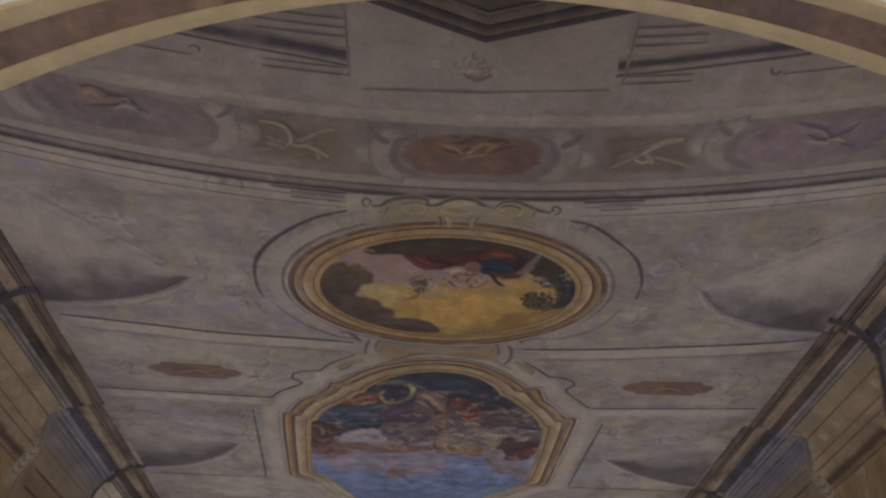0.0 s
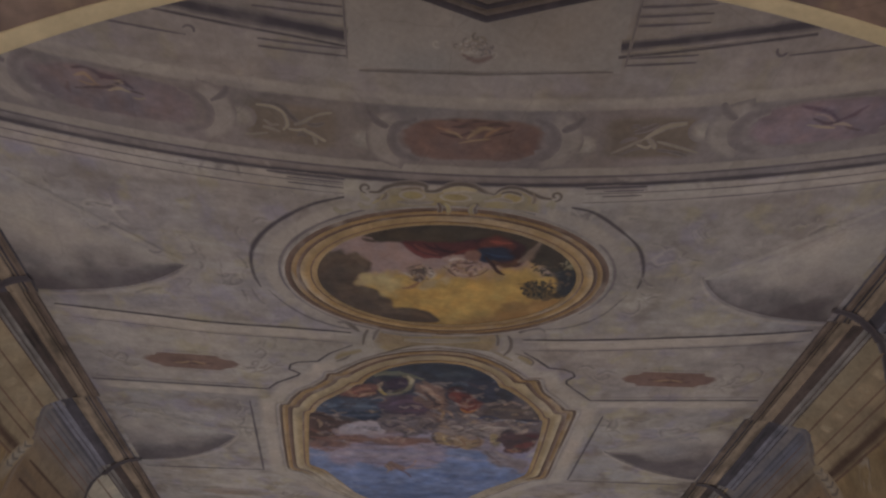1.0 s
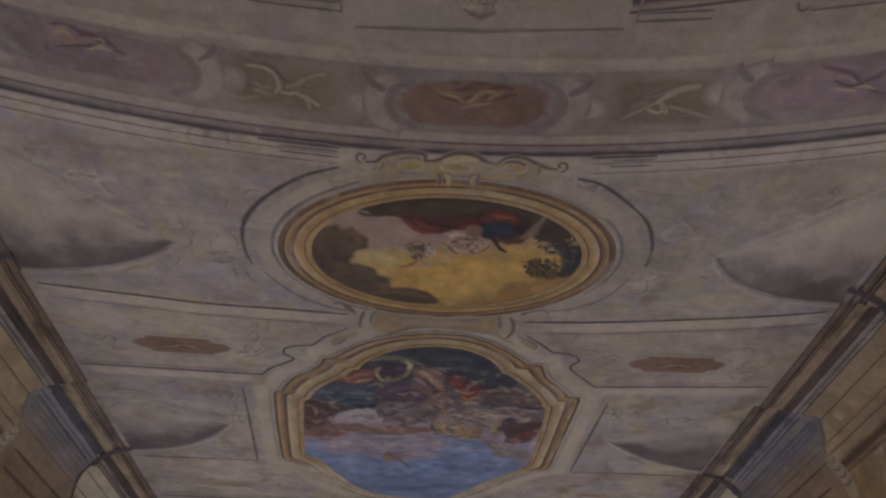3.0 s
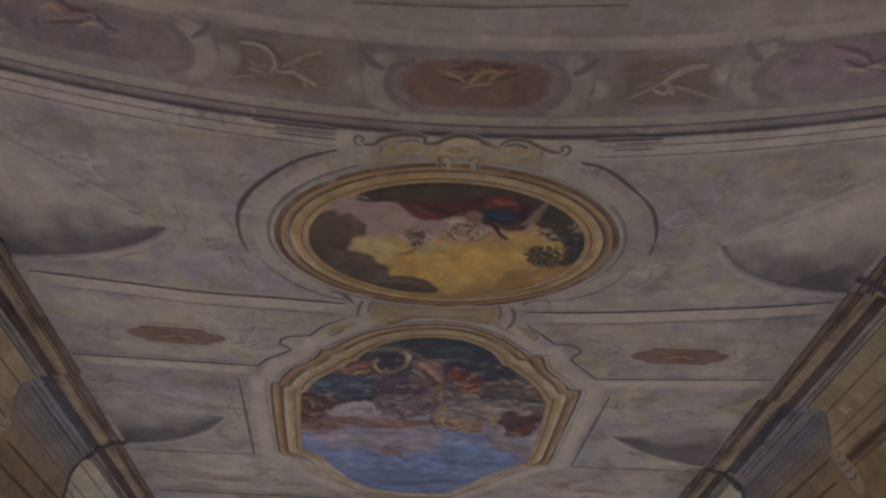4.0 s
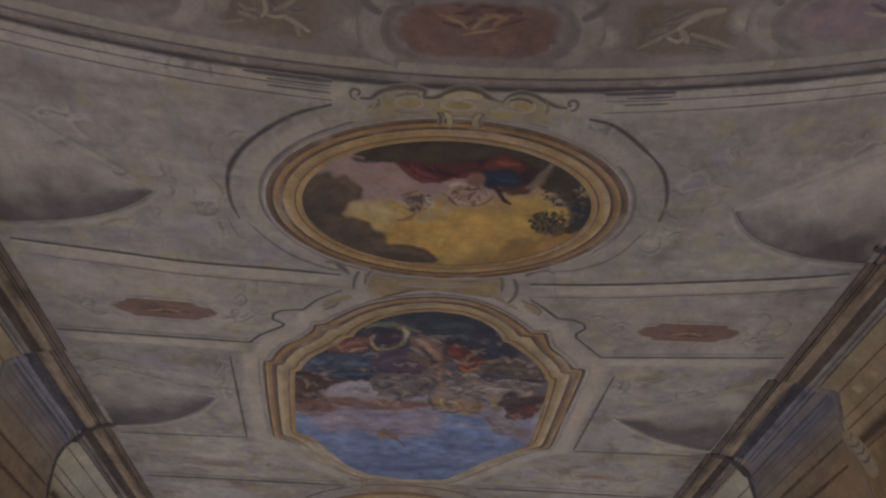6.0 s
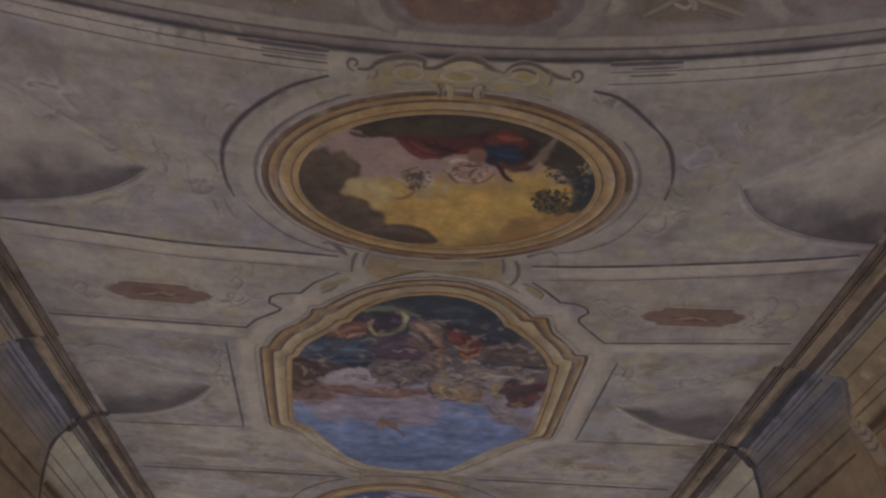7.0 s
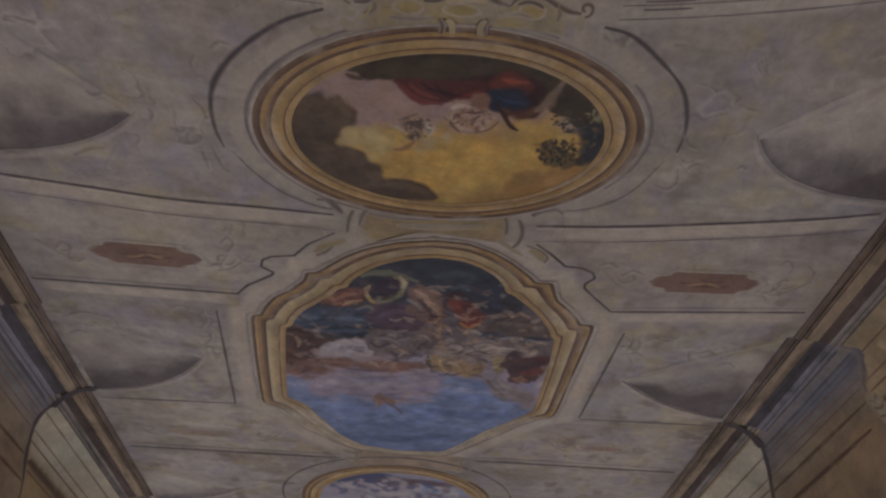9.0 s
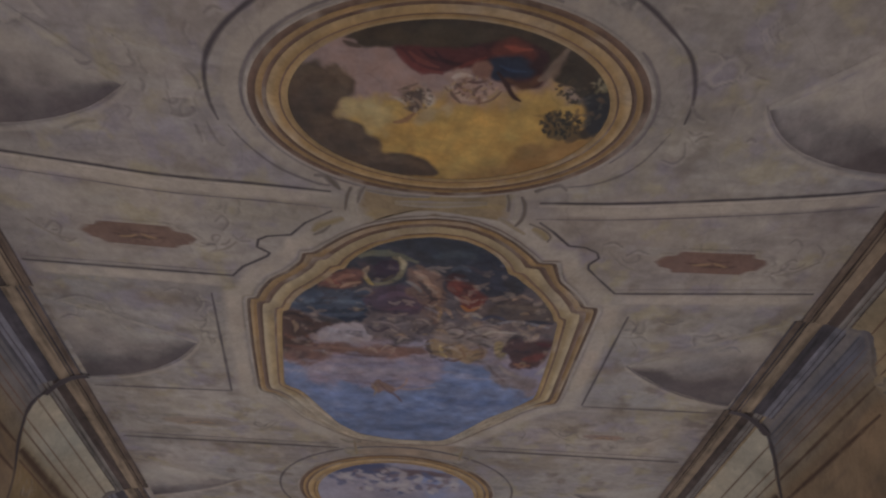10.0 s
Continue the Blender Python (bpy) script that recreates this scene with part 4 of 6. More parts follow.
def paint_shaped(s, y):
    n = fbm(s, y, 0.5, 4, 401)
    v = y + 0.06 * s
    col = mottled(pigment(46, 46, 52), s, y, 0.2, 402, 0.35)
    col = lay(col, mottled(pigment(74, 66, 67), s, y, 0.2, 405, 0.3), step(8.35, 8.75, v + 0.25 * n))
    col = lay(col, mottled(pigment(99, 90, 95), s, y, 0.12, 404, 0.35), step(9.35, 9.6, v + 0.16 * n))
    col = lay(col, mottled(pigment(94, 87, 97), s, y, 0.14, 406, 0.3), step(9.9, 10.1, v + 0.15 * n))
    # blue of the lower sky
    blue = [(-1.91, 10.14), (-1.67, 10.19), (-1.58, 10.63), (-1.2, 10.75), (-0.68, 10.73), (-0.33, 10.9), (0.01, 10.79), (0.38, 10.45), (0.47, 9.98), (0.79, 9.88), (1.09, 10.17), (1.33, 10.52), (1.75, 10.73), (2.04, 10.91), (1.22, 12.24), (0.49, 12.77), (-0.8, 12.74), (-1.52, 11.65), (-2.06, 11.19)]
    col = patch(col, s, y, blue, pigment(80, 86, 105), 0.12, 0.14, 403)
    col = lay(col, pigment(64, 71, 89), 0.4 * step(11.3, 12.0, v + 0.3 * n))
    for line, w, c, k in (([(-1.47, 10.98), (-0.95, 11.08), (-0.24, 11.09)], 0.2, (84, 90, 112), 0.5), ([(0.5, 10.37), (0.85, 10.48), (1.3, 10.62)], 0.3, (88, 96, 120), 0.6), ([(-1.15, 11.51), (-0.42, 11.54), (0.3, 11.26)], 0.2, (64, 72, 94), 0.5),
                          ([(0.28, 10.97), (0.91, 11.06), (1.52, 10.98)], 0.2, (66, 74, 98), 0.5), ([(-1.83, 10.33), (-1.69, 10.49), (-1.63, 10.72)], 0.25, (84, 90, 108), 0.7), ([(-0.79, 11.97), (-0.04, 11.98), (0.61, 11.74)], 0.2, (60, 66, 84), 0.6)):
        col = brush_line(col, s, y, line, w, pigment(*c), 452, k)
    # shelves of light cloud
    for line, w, c, k in (([(-1.56, 10.35), (-1.01, 10.41), (-0.34, 10.35), (0.32, 10.18)], 0.22, (108, 100, 105), 0.7), ([(-1.34, 10.18), (-0.76, 10.13), (-0.1, 9.99)], 0.14, (104, 95, 100), 0.7), ([(-1.28, 10.6), (-0.77, 10.59), (-0.34, 10.48), (0.3, 10.55)], 0.12, (100, 92, 98), 0.6),
                          ([(-1.02, 10.66), (-0.6, 10.7), (-0.25, 10.56)], 0.05, (84, 74, 80), 0.5), ([(-1.44, 10.43), (-1.02, 10.5), (-0.68, 10.43)], 0.05, (82, 74, 84), 0.5), ([(-0.34, 10.77), (0.01, 10.79), (0.35, 10.69)], 0.05, (112, 98, 92), 0.6)):
        col = brush_line(col, s, y, line, w, pigment(*c), 453, k)
    # dusky head: bands of dull green and slate
    for line, w, c, k in (([(-0.72, 7.95), (-0.53, 7.87), (-0.31, 7.88), (-0.04, 7.98)], 0.10, (82, 80, 68), 0.75), ([(-0.38, 7.65), (0.09, 7.68), (0.64, 7.72)], 0.26, (42, 44, 50), 0.7), ([(0.17, 7.87), (0.44, 7.8), (0.72, 7.83)], 0.12, (54, 58, 62), 0.7),
                          ([(-0.72, 8.08), (-0.58, 8.17), (-0.55, 8.33)], 0.14, (64, 56, 60), 0.6), ([(0.72, 7.81), (0.94, 7.94), (1.04, 8.15)], 0.2, (40, 42, 52), 0.8), ([(-0.03, 8.05), (0.12, 8.2), (0.25, 8.46)], 0.12, (92, 76, 68), 0.6)):
        col = brush_line(col, s, y, line, w, pigment(*c), 454, k)
    # slate band and violet cloud
    col = patch(col, s, y, [(-1.67, 9), (-1.56, 8.8), (-1.31, 8.62), (-0.88, 8.6), (-0.62, 8.64), (-0.62, 9.04), (-0.97, 9.17), (-1.35, 9.11)], pigment(56, 60, 70), 0.05, 0.08, 421)
    for line, w, c, k in (([(-1.56, 8.92), (-1.18, 8.82), (-0.73, 8.82)], 0.08, (68, 74, 84), 0.7), ([(-1.49, 9.06), (-1.11, 9.04), (-0.66, 8.96)], 0.10, (40, 44, 54), 0.8), ([(-1, 9.17), (-0.83, 9.2), (-0.68, 9.11)], 0.16, (34, 38, 50), 0.9), ([(-1.27, 9.18), (-1.13, 9.26), (-1.01, 9.22)], 0.12, (48, 46, 48), 0.8)):
        col = brush_line(col, s, y, line, w, pigment(*c), 455, k)
    col = patch(col, s, y, [(-0.64, 8.62), (-0.37, 8.47), (-0.04, 8.41), (0.13, 8.6), (0.12, 8.84), (-0.02, 8.96), (-0.32, 9.02), (-0.59, 8.95)], pigment(60, 50, 58), 0.04, 0.06, 444)
    for line, w, c, k in (([(-0.5, 8.72), (-0.29, 8.6), (-0.07, 8.62)], 0.10, (76, 62, 72), 0.6), ([(-0.36, 8.92), (-0.18, 8.85), (0.01, 8.83)], 0.08, (72, 54, 62), 0.6), ([(-0.62, 8.8), (-0.55, 8.94), (-0.36, 8.97)], 0.07, (46, 42, 48), 0.6), ([(-0.01, 8.49), (0.09, 8.65), (0.08, 8.83)], 0.06, (46, 40, 44), 0.7)):
        col = brush_line(col, s, y, line, w, pigment(*c), 456, k)
    # wreath with its dark heart
    col = patch(col, s, y, [(-0.55, 8.11), (-0.41, 8.01), (-0.26, 8.06), (-0.26, 8.24), (-0.37, 8.36), (-0.53, 8.31)], pigment(46, 38, 47), 0.04, 0.06, 429)
    for line, w, c, k in (([(-0.67, 8.28), (-0.58, 8.42), (-0.43, 8.41), (-0.28, 8.31), (-0.21, 8.15), (-0.24, 7.98), (-0.32, 7.93)], 0.065, (94, 87, 70), 0.75), ([(-0.58, 8.32), (-0.44, 8.35), (-0.31, 8.24)], 0.03, (70, 62, 46), 0.7), ([(-0.2, 8.12), (-0.19, 8.02), (-0.25, 7.92)], 0.06, (120, 110, 92), 0.7),
                          ([(-0.69, 8.23), (-0.64, 8.37), (-0.57, 8.45)], 0.06, (116, 100, 66), 0.8), ([(-0.62, 8.12), (-0.67, 8.22), (-0.65, 8.33)], 0.06, (120, 106, 92), 0.7)):
        col = brush_line(col, s, y, line, w, pigment(*c), 430, k)
    # russet shapes by the shoulder
    col = patch(col, s, y, [(-1.29, 8.5), (-1.08, 8.27), (-0.92, 8.2), (-0.72, 8.25), (-0.74, 8.43), (-0.91, 8.59), (-1.11, 8.65)], pigment(78, 56, 51), 0.05, 0.08, 441)
    for line, w, c, k in (([(-1.04, 8.42), (-0.92, 8.34), (-0.8, 8.3)], 0.08, (104, 76, 66), 0.7), ([(-0.97, 8.54), (-0.86, 8.46), (-0.73, 8.42)], 0.06, (118, 98, 84), 0.7), ([(-1.2, 8.5), (-1.09, 8.44), (-0.99, 8.5)], 0.08, (88, 54, 48), 0.7), ([(-0.8, 8.62), (-0.66, 8.53), (-0.58, 8.59)], 0.05, (92, 84, 80), 0.6)):
        col = brush_line(col, s, y, line, w, pigment(*c), 442, k)
    # brown shapes in the middle
    col = patch(col, s, y, [(-0.15, 8.14), (0.01, 8.08), (0.23, 8.18), (0.39, 8.44), (0.39, 8.92), (0.21, 9.11), (0.1, 8.77), (-0.08, 8.53)], pigment(82, 67, 62), 0.06, 0.1, 439)
    for line, w, c, k in (([(-0.06, 8.16), (0.07, 8.25), (0.12, 8.42)], 0.07, (112, 94, 82), 0.75), ([(0.15, 8.36), (0.25, 8.49), (0.28, 8.7)], 0.07, (104, 84, 72), 0.7), ([(0, 8.34), (0.11, 8.48), (0.18, 8.64)], 0.06, (48, 42, 44), 0.75), ([(0.23, 8.76), (0.3, 8.89), (0.29, 9.06)], 0.06, (108, 88, 66), 0.7),
                          ([(0.14, 8.74), (0.22, 8.64), (0.37, 8.64)], 0.05, (54, 42, 42), 0.7), ([(-0.16, 8.34), (-0.04, 8.41), (0.03, 8.52)], 0.06, (94, 90, 88), 0.6), ([(0.31, 8.81), (0.4, 8.86), (0.47, 9)], 0.06, (116, 96, 80), 0.6), ([(0.08, 8.09), (0.18, 8.06), (0.31, 8.12)], 0.06, (98, 90, 88), 0.6)):
        col = brush_line(col, s, y, line, w, pigment(*c), 443, k)
    # red cloth and the dark beside it
    col = patch(col, s, y, [(0.65, 7.98), (0.86, 7.9), (1.08, 8.09), (1.17, 8.35), (1.02, 8.55), (0.78, 8.4), (0.62, 8.23)], pigment(44, 44, 52), 0.05, 0.08, 425)
    col = patch(col, s, y, [(0.37, 8.26), (0.5, 8.26), (0.72, 8.39), (0.89, 8.56), (0.82, 8.74), (0.65, 8.83), (0.5, 8.63), (0.4, 8.44)], pigment(76, 44, 41), 0.035, 0.06, 427)
    for line, w, c, k in (([(0.34, 8.28), (0.4, 8.19), (0.53, 8.17)], 0.10, (50, 34, 36), 0.9), ([(0.46, 8.38), (0.59, 8.5), (0.73, 8.6)], 0.06, (88, 54, 47), 0.7), ([(0.56, 8.74), (0.68, 8.82), (0.79, 8.74)], 0.06, (120, 82, 50), 0.75), ([(0.5, 8.35), (0.64, 8.4), (0.77, 8.5)], 0.035, (72, 38, 38), 0.7),
                          ([(0.4, 8.08), (0.5, 8.02), (0.61, 8.08)], 0.08, (60, 64, 72), 0.7), ([(0.62, 8.96), (0.73, 8.89), (0.85, 8.95)], 0.07, (118, 108, 98), 0.7)):
        col = brush_line(col, s, y, line, w, pigment(*c), 428, k)
    col = patch(col, s, y, [(0.97, 8.21), (1.09, 8.12), (1.22, 8.23), (1.34, 8.36), (1.2, 8.41), (1.06, 8.33)], pigment(42, 40, 44), 0.03, 0.05, 431)
    # grey-brown cloud by the other shoulder
    col = patch(col, s, y, [(0.88, 8.74), (1.17, 8.55), (1.5, 8.56), (1.75, 8.7), (1.87, 8.93), (1.47, 9.05), (1.08, 9.03), (0.89, 8.92)], pigment(64, 56, 54), 0.04, 0.07, 432)
    for line, w, c, k in (([(1.04, 8.69), (1.33, 8.68), (1.64, 8.71)], 0.10, (78, 68, 62), 0.6), ([(1.35, 9), (1.57, 8.97), (1.78, 8.97)], 0.09, (36, 36, 46), 0.85), ([(0.85, 9), (0.99, 8.91), (1.17, 8.97)], 0.07, (48, 50, 64), 0.8), ([(1, 9.09), (1.31, 8.98), (1.78, 9.07)], 0.05, (92, 90, 94), 0.7),
                          ([(1.2, 8.55), (1.3, 8.47), (1.44, 8.52)], 0.06, (108, 92, 80), 0.65), ([(0.9, 8.56), (1.03, 8.62), (1.17, 8.55)], 0.06, (52, 46, 46), 0.7)):
        col = brush_line(col, s, y, line, w, pigment(*c), 433, k)
    # brown gathering at the side
    col = patch(col, s, y, [(-1.84, 9.15), (-1.49, 9.08), (-1.31, 9.21), (-1.13, 9.32), (-1.23, 9.49), (-1.41, 9.64), (-1.35, 9.89), (-1.57, 10.06), (-1.94, 10.04)], pigment(60, 47, 44), 0.05, 0.08, 419)
    for line, w, c, k in (([(-1.63, 9.3), (-1.6, 9.4), (-1.63, 9.53)], 0.08, (104, 88, 74), 0.8), ([(-1.75, 9.18), (-1.61, 9.14), (-1.5, 9.21)], 0.06, (40, 34, 36), 0.8), ([(-1.78, 9.63), (-1.62, 9.7), (-1.46, 9.62)], 0.08, (82, 60, 52), 0.7), ([(-1.78, 9.88), (-1.56, 9.88), (-1.38, 9.78)], 0.08, (86, 62, 54), 0.7), ([(-1.53, 9.5), (-1.39, 9.51), (-1.21, 9.4)], 0.06, (46, 40, 42), 0.7)):
        col = brush_line(col, s, y, line, w, pigment(*c), 426, k)
    # pale gap of sky, scalloped cloud, long brown drift
    col = patch(col, s, y, [(-1.33, 9.55), (-1.12, 9.35), (-0.82, 9.24), (-0.63, 9.27), (-0.57, 9.46), (-0.71, 9.64), (-1.03, 9.73), (-1.27, 9.71)], pigment(109, 101, 103), 0.04, 0.06, 434)
    col = patch(col, s, y, [(-0.68, 9.16), (-0.5, 9.23), (-0.28, 9.11), (-0.02, 9.01), (0.19, 9.03), (0.2, 9.24), (0.05, 9.36), (-0.07, 9.62), (-0.24, 9.68), (-0.42, 9.52), (-0.62, 9.44)], pigment(76, 68, 69), 0.03, 0.06, 423)
    for line, w, c, k in (([(-0.63, 9.31), (-0.5, 9.4), (-0.36, 9.3)], 0.06, (54, 47, 52), 0.8), ([(-0.35, 9.49), (-0.21, 9.58), (-0.09, 9.48)], 0.06, (58, 52, 54), 0.8), ([(-0.28, 9.24), (-0.11, 9.17), (0.07, 9.15)], 0.06, (94, 86, 86), 0.7), ([(-0.55, 9.2), (-0.36, 9.2), (-0.22, 9.31)], 0.04, (102, 92, 90), 0.6), ([(-0.04, 9.34), (0.08, 9.28), (0.18, 9.16)], 0.05, (56, 50, 52), 0.7)):
        col = brush_line(col, s, y, line, w, pigment(*c), 424, k)
    col = patch(col, s, y, [(-1.9, 10.04), (-1.52, 9.88), (-1.27, 9.71), (-0.91, 9.75), (-0.35, 9.76), (0.05, 9.69), (0.1, 9.85), (-0.35, 10.02), (-1, 10.02), (-1.38, 10.27), (-1.63, 10.3)], pigment(84, 66, 62), 0.06, 0.09, 435)
    for line, w, c, k in (([(-1.32, 9.85), (-0.83, 9.85), (-0.27, 9.87)], 0.08, (98, 78, 70), 0.6), ([(-1.62, 10.15), (-1.49, 10.22), (-1.32, 10.11)], 0.10, (72, 58, 58), 0.7), ([(-1.08, 9.97), (-0.67, 10), (-0.27, 9.95)], 0.05, (70, 56, 56), 0.6)):
        col = brush_line(col, s, y, line, w, pigment(*c), 436, k)
    # pale and ochre shapes over the blue
    col = patch(col, s, y, [(0.26, 9.2), (0.71, 9.11), (1.26, 9.19), (1.58, 9.23), (1.55, 9.5), (1.08, 9.56), (0.52, 9.63), (0.2, 9.48)], pigment(98, 88, 84), 0.06, 0.1, 445)
    for line, w, c, k in (([(0.4, 9.26), (0.53, 9.2), (0.66, 9.26), (0.62, 9.4), (0.51, 9.44)], 0.05, (66, 56, 56), 0.8), ([(0.72, 9.23), (0.94, 9.12), (1.14, 9.18)], 0.04, (70, 62, 60), 0.7), ([(0.89, 9.34), (1.03, 9.24), (1.34, 9.23)], 0.05, (120, 112, 104), 0.7), ([(0.71, 9.44), (0.85, 9.34), (0.99, 9.38)], 0.05, (78, 66, 62), 0.7), ([(1.26, 9.46), (1.36, 9.31), (1.48, 9.32)], 0.08, (50, 42, 44), 0.85)):
        col = brush_line(col, s, y, line, w, pigment(*c), 446, k)
    col = patch(col, s, y, [(0.22, 9.56), (0.43, 9.5), (0.76, 9.6), (1.03, 9.74), (0.93, 9.92), (0.55, 9.97), (0.28, 9.87)], pigment(99, 84, 68), 0.05, 0.08, 447)
    for line, w, c, k in (([(0.18, 9.53), (0.19, 9.7), (0.25, 9.83)], 0.06, (58, 48, 44), 0.8), ([(0.35, 9.62), (0.39, 9.79), (0.46, 9.89)], 0.05, (122, 106, 76), 0.8), ([(0.44, 9.95), (0.57, 9.97), (0.69, 9.89)], 0.05, (78, 58, 46), 0.8), ([(0.6, 9.62), (0.68, 9.75), (0.73, 9.89)], 0.05, (84, 66, 54), 0.7), ([(0.87, 9.53), (0.95, 9.69), (0.95, 9.86)], 0.06, (86, 70, 62), 0.7)):
        col = brush_line(col, s, y, line, w, pigment(*c), 448, k)
    col = patch(col, s, y, [(1.08, 9.5), (1.19, 9.44), (1.26, 9.62), (1.24, 9.82), (1.15, 9.78)], pigment(110, 96, 70), 0.03, 0.05, 449)
    col = patch(col, s, y, [(1.2, 9.66), (1.33, 9.39), (1.52, 9.37), (1.87, 9.35), (1.88, 9.66), (1.78, 9.9), (1.57, 10.04), (1.41, 9.98), (1.33, 9.76)], pigment(58, 44, 45), 0.03, 0.06, 437)
    for line, w, c, k in (([(1.56, 9.81), (1.69, 9.77), (1.83, 9.64)], 0.14, (82, 48, 45), 0.85), ([(1.41, 9.92), (1.54, 9.99), (1.66, 9.95)], 0.06, (104, 76, 60), 0.7), ([(1.65, 9.42), (1.77, 9.45), (1.86, 9.47)], 0.08, (64, 36, 42), 0.8), ([(1.36, 9.6), (1.49, 9.65), (1.6, 9.61)], 0.06, (44, 38, 44), 0.7)):
        col = brush_line(col, s, y, line, w, pigment(*c), 438, k)
    col = patch(col, s, y, [(0.96, 9.92), (1.25, 9.97), (1.58, 10.23), (1.82, 10.36), (1.83, 10.72), (1.51, 10.59), (1.19, 10.36), (1.03, 10.15)], pigment(88, 80, 80), 0.07, 0.1, 450, 0.85)
    for line, w, c, k in (([(1.07, 10.02), (1.18, 10.22), (1.36, 10.42)], 0.05, (72, 62, 62), 0.7), ([(1.22, 10), (1.36, 10.17), (1.59, 10.26)], 0.06, (108, 98, 92), 0.6), ([(1.78, 10.18), (1.83, 10.11), (1.89, 9.98)], 0.10, (112, 104, 100), 0.7)):
        col = brush_line(col, s, y, line, w, pigment(*c), 451, k)
    # a small rosy knot over the blue
    col = patch(col, s, y, [(-0.56, 10.63), (-0.46, 10.57), (-0.34, 10.7), (-0.28, 10.89), (-0.42, 10.84), (-0.49, 11.05), (-0.54, 10.86)], pigment(88, 72, 66), 0.03, 0.06, 470)
    for line, w, c, k in (([(-0.49, 10.66), (-0.39, 10.84), (-0.23, 10.99), (-0.14, 11.15)], 0.045, (74, 56, 54), 0.8), ([(-0.25, 10.85), (-0.11, 10.67), (-0.07, 10.51)], 0.05, (112, 92, 84), 0.7), ([(-0.6, 10.7), (-0.53, 10.86), (-0.56, 11.03)], 0.05, (104, 88, 70), 0.6)):
        col = brush_line(col, s, y, line, w, pigment(*c), 472, k)
    # loose dark and light touches over the crowded half
    crowd = step(7.9, 8.3, v) * (1 - step(9.7, 10.3, v))
    col = lay(col, pigment(40, 37, 42), 0.45 * crowd * step(0.3, 0.75, fbm(s * 0.8, y * 1.2, 0.2, 4, 481)))
    col = lay(col, pigment(118, 106, 96), 0.35 * crowd * step(0.45, 0.85, fbm(s * 0.9, y * 1.2, 0.15, 3, 483)))
    col = lay(col, pigment(112, 106, 113), 0.45 * step(9.9, 10.2, v) * (1 - step(10.5, 11.0, v)) * step(0.2, 0.8, fbm(s * 0.35, y * 1.6, 0.2, 4, 487)))
    # (the wreath and the gap of sky stay clear of them)
    rng = random.Random(77)
    for i in range(190):
        px, py = rng.uniform(-1.6, 1.7), rng.uniform(7.9, 9.95)
        a, r = rng.uniform(-0.7, 0.7), rng.uniform(0.03, 0.10)
        tone = rng.choice([(118, 106, 98), (102, 88, 80), (46, 41, 45), (60, 52, 54), (84, 70, 64), (40, 38, 44), (92, 88, 92), (110, 94, 76), (36, 34, 40), (52, 46, 50)])
        if math.hypot(px - WREATH[0], py - WREATH[1]) < 0.5 or math.hypot(px - GAP[0], py - GAP[1]) < 0.5:
            continue
        col = brush_line(col, s, y, [(px - r, py - r * a), (px, py + rng.uniform(-0.06, 0.06)), (px + r, py + r * a)], rng.uniform(0.035, 0.07), pigment(*tone), 490 + i, 0.42)
    return brushed(col, s, y, 471, 1.2, 1.18) * 0.97


def build_shaped_painting():
    w = thing("shaped_ceiling_painting", "large shaped fresco of blue sky and dusky clouds in gilt frame", "painting", "ceiling paintings", (0.1, 9.85, CROWN))
    inner, outer = shaped_rim(INNER_LEFT, INNER_RIGHT), shaped_rim(OUTER_LEFT, OUTER_RIGHT)
    disc("picture", inner, (-0.03, 9.85), paint_shaped, w, 1.5, 190, "crowded sky fresco in slate blue and rose")
    frame_rings(w, inner, outer, SHAPED_RINGS, 440, 10.9)
    k = np.linspace(0, 1, 9)
    p = outer[None] + (outer - (-0.03, 9.85))[None] * (0.02 + 0.13 * k)[:, None, None]
    s, y = p[..., 0], p[..., 1]
    cover = (step(0, 0.15, k) * step(0, 0.4, 1 - k))[:, None] * (0.85 - 0.4 * step(0.1, 0.9, fbm(s, y, 0.3, 4, 463)))
    under(grid_object("chalk_border", surf(s, y, LEAF * 0.6 + coat()), lay(paint_ceiling(s, y), mottled(CREAM * 1.02, s, y, 0.14, 462, 0.3), cover), None, None, True), w)
    # the frame's cast line, painted
    edge = outer + (outer - (-0.03, 9.85)) * 0.012
    flat_line("edge_line", np.concatenate([edge, edge[:1]]), 0.026, UMBER * 1.2, w, 2.2, thin=False, cover=0.85)


build_shaped_painting()


def paint_far_oval(s, y):
    u, v = s + 0.15, y - 14.6
    col = mottled(pigment(97, 92, 101), u, v, 0.2, 501, 0.5)
    col = lay(col, pigment(82, 92, 120), 0.8 * step(0.0, 0.9, fbm(u, v, 0.9, 4, 502)))
    col = blob(col, u, v, -0.5, -1.0, 0.7, 0.24, 0, pigment(50, 52, 72), 0.3, 0.4, 503)
    col = blob(col, u, v, 0.3, -1.0, 0.75, 0.16, 0, pigment(68, 56, 60), 0.3, 0.4, 504)
    col = dabs(col, u, v, 0, -0.6, 1.2, 0.5, 90, 0.1, [pigment(110, 102, 104), pigment(78, 68, 74), pigment(118, 111, 112), pigment(58, 60, 80)], 505)
    return col


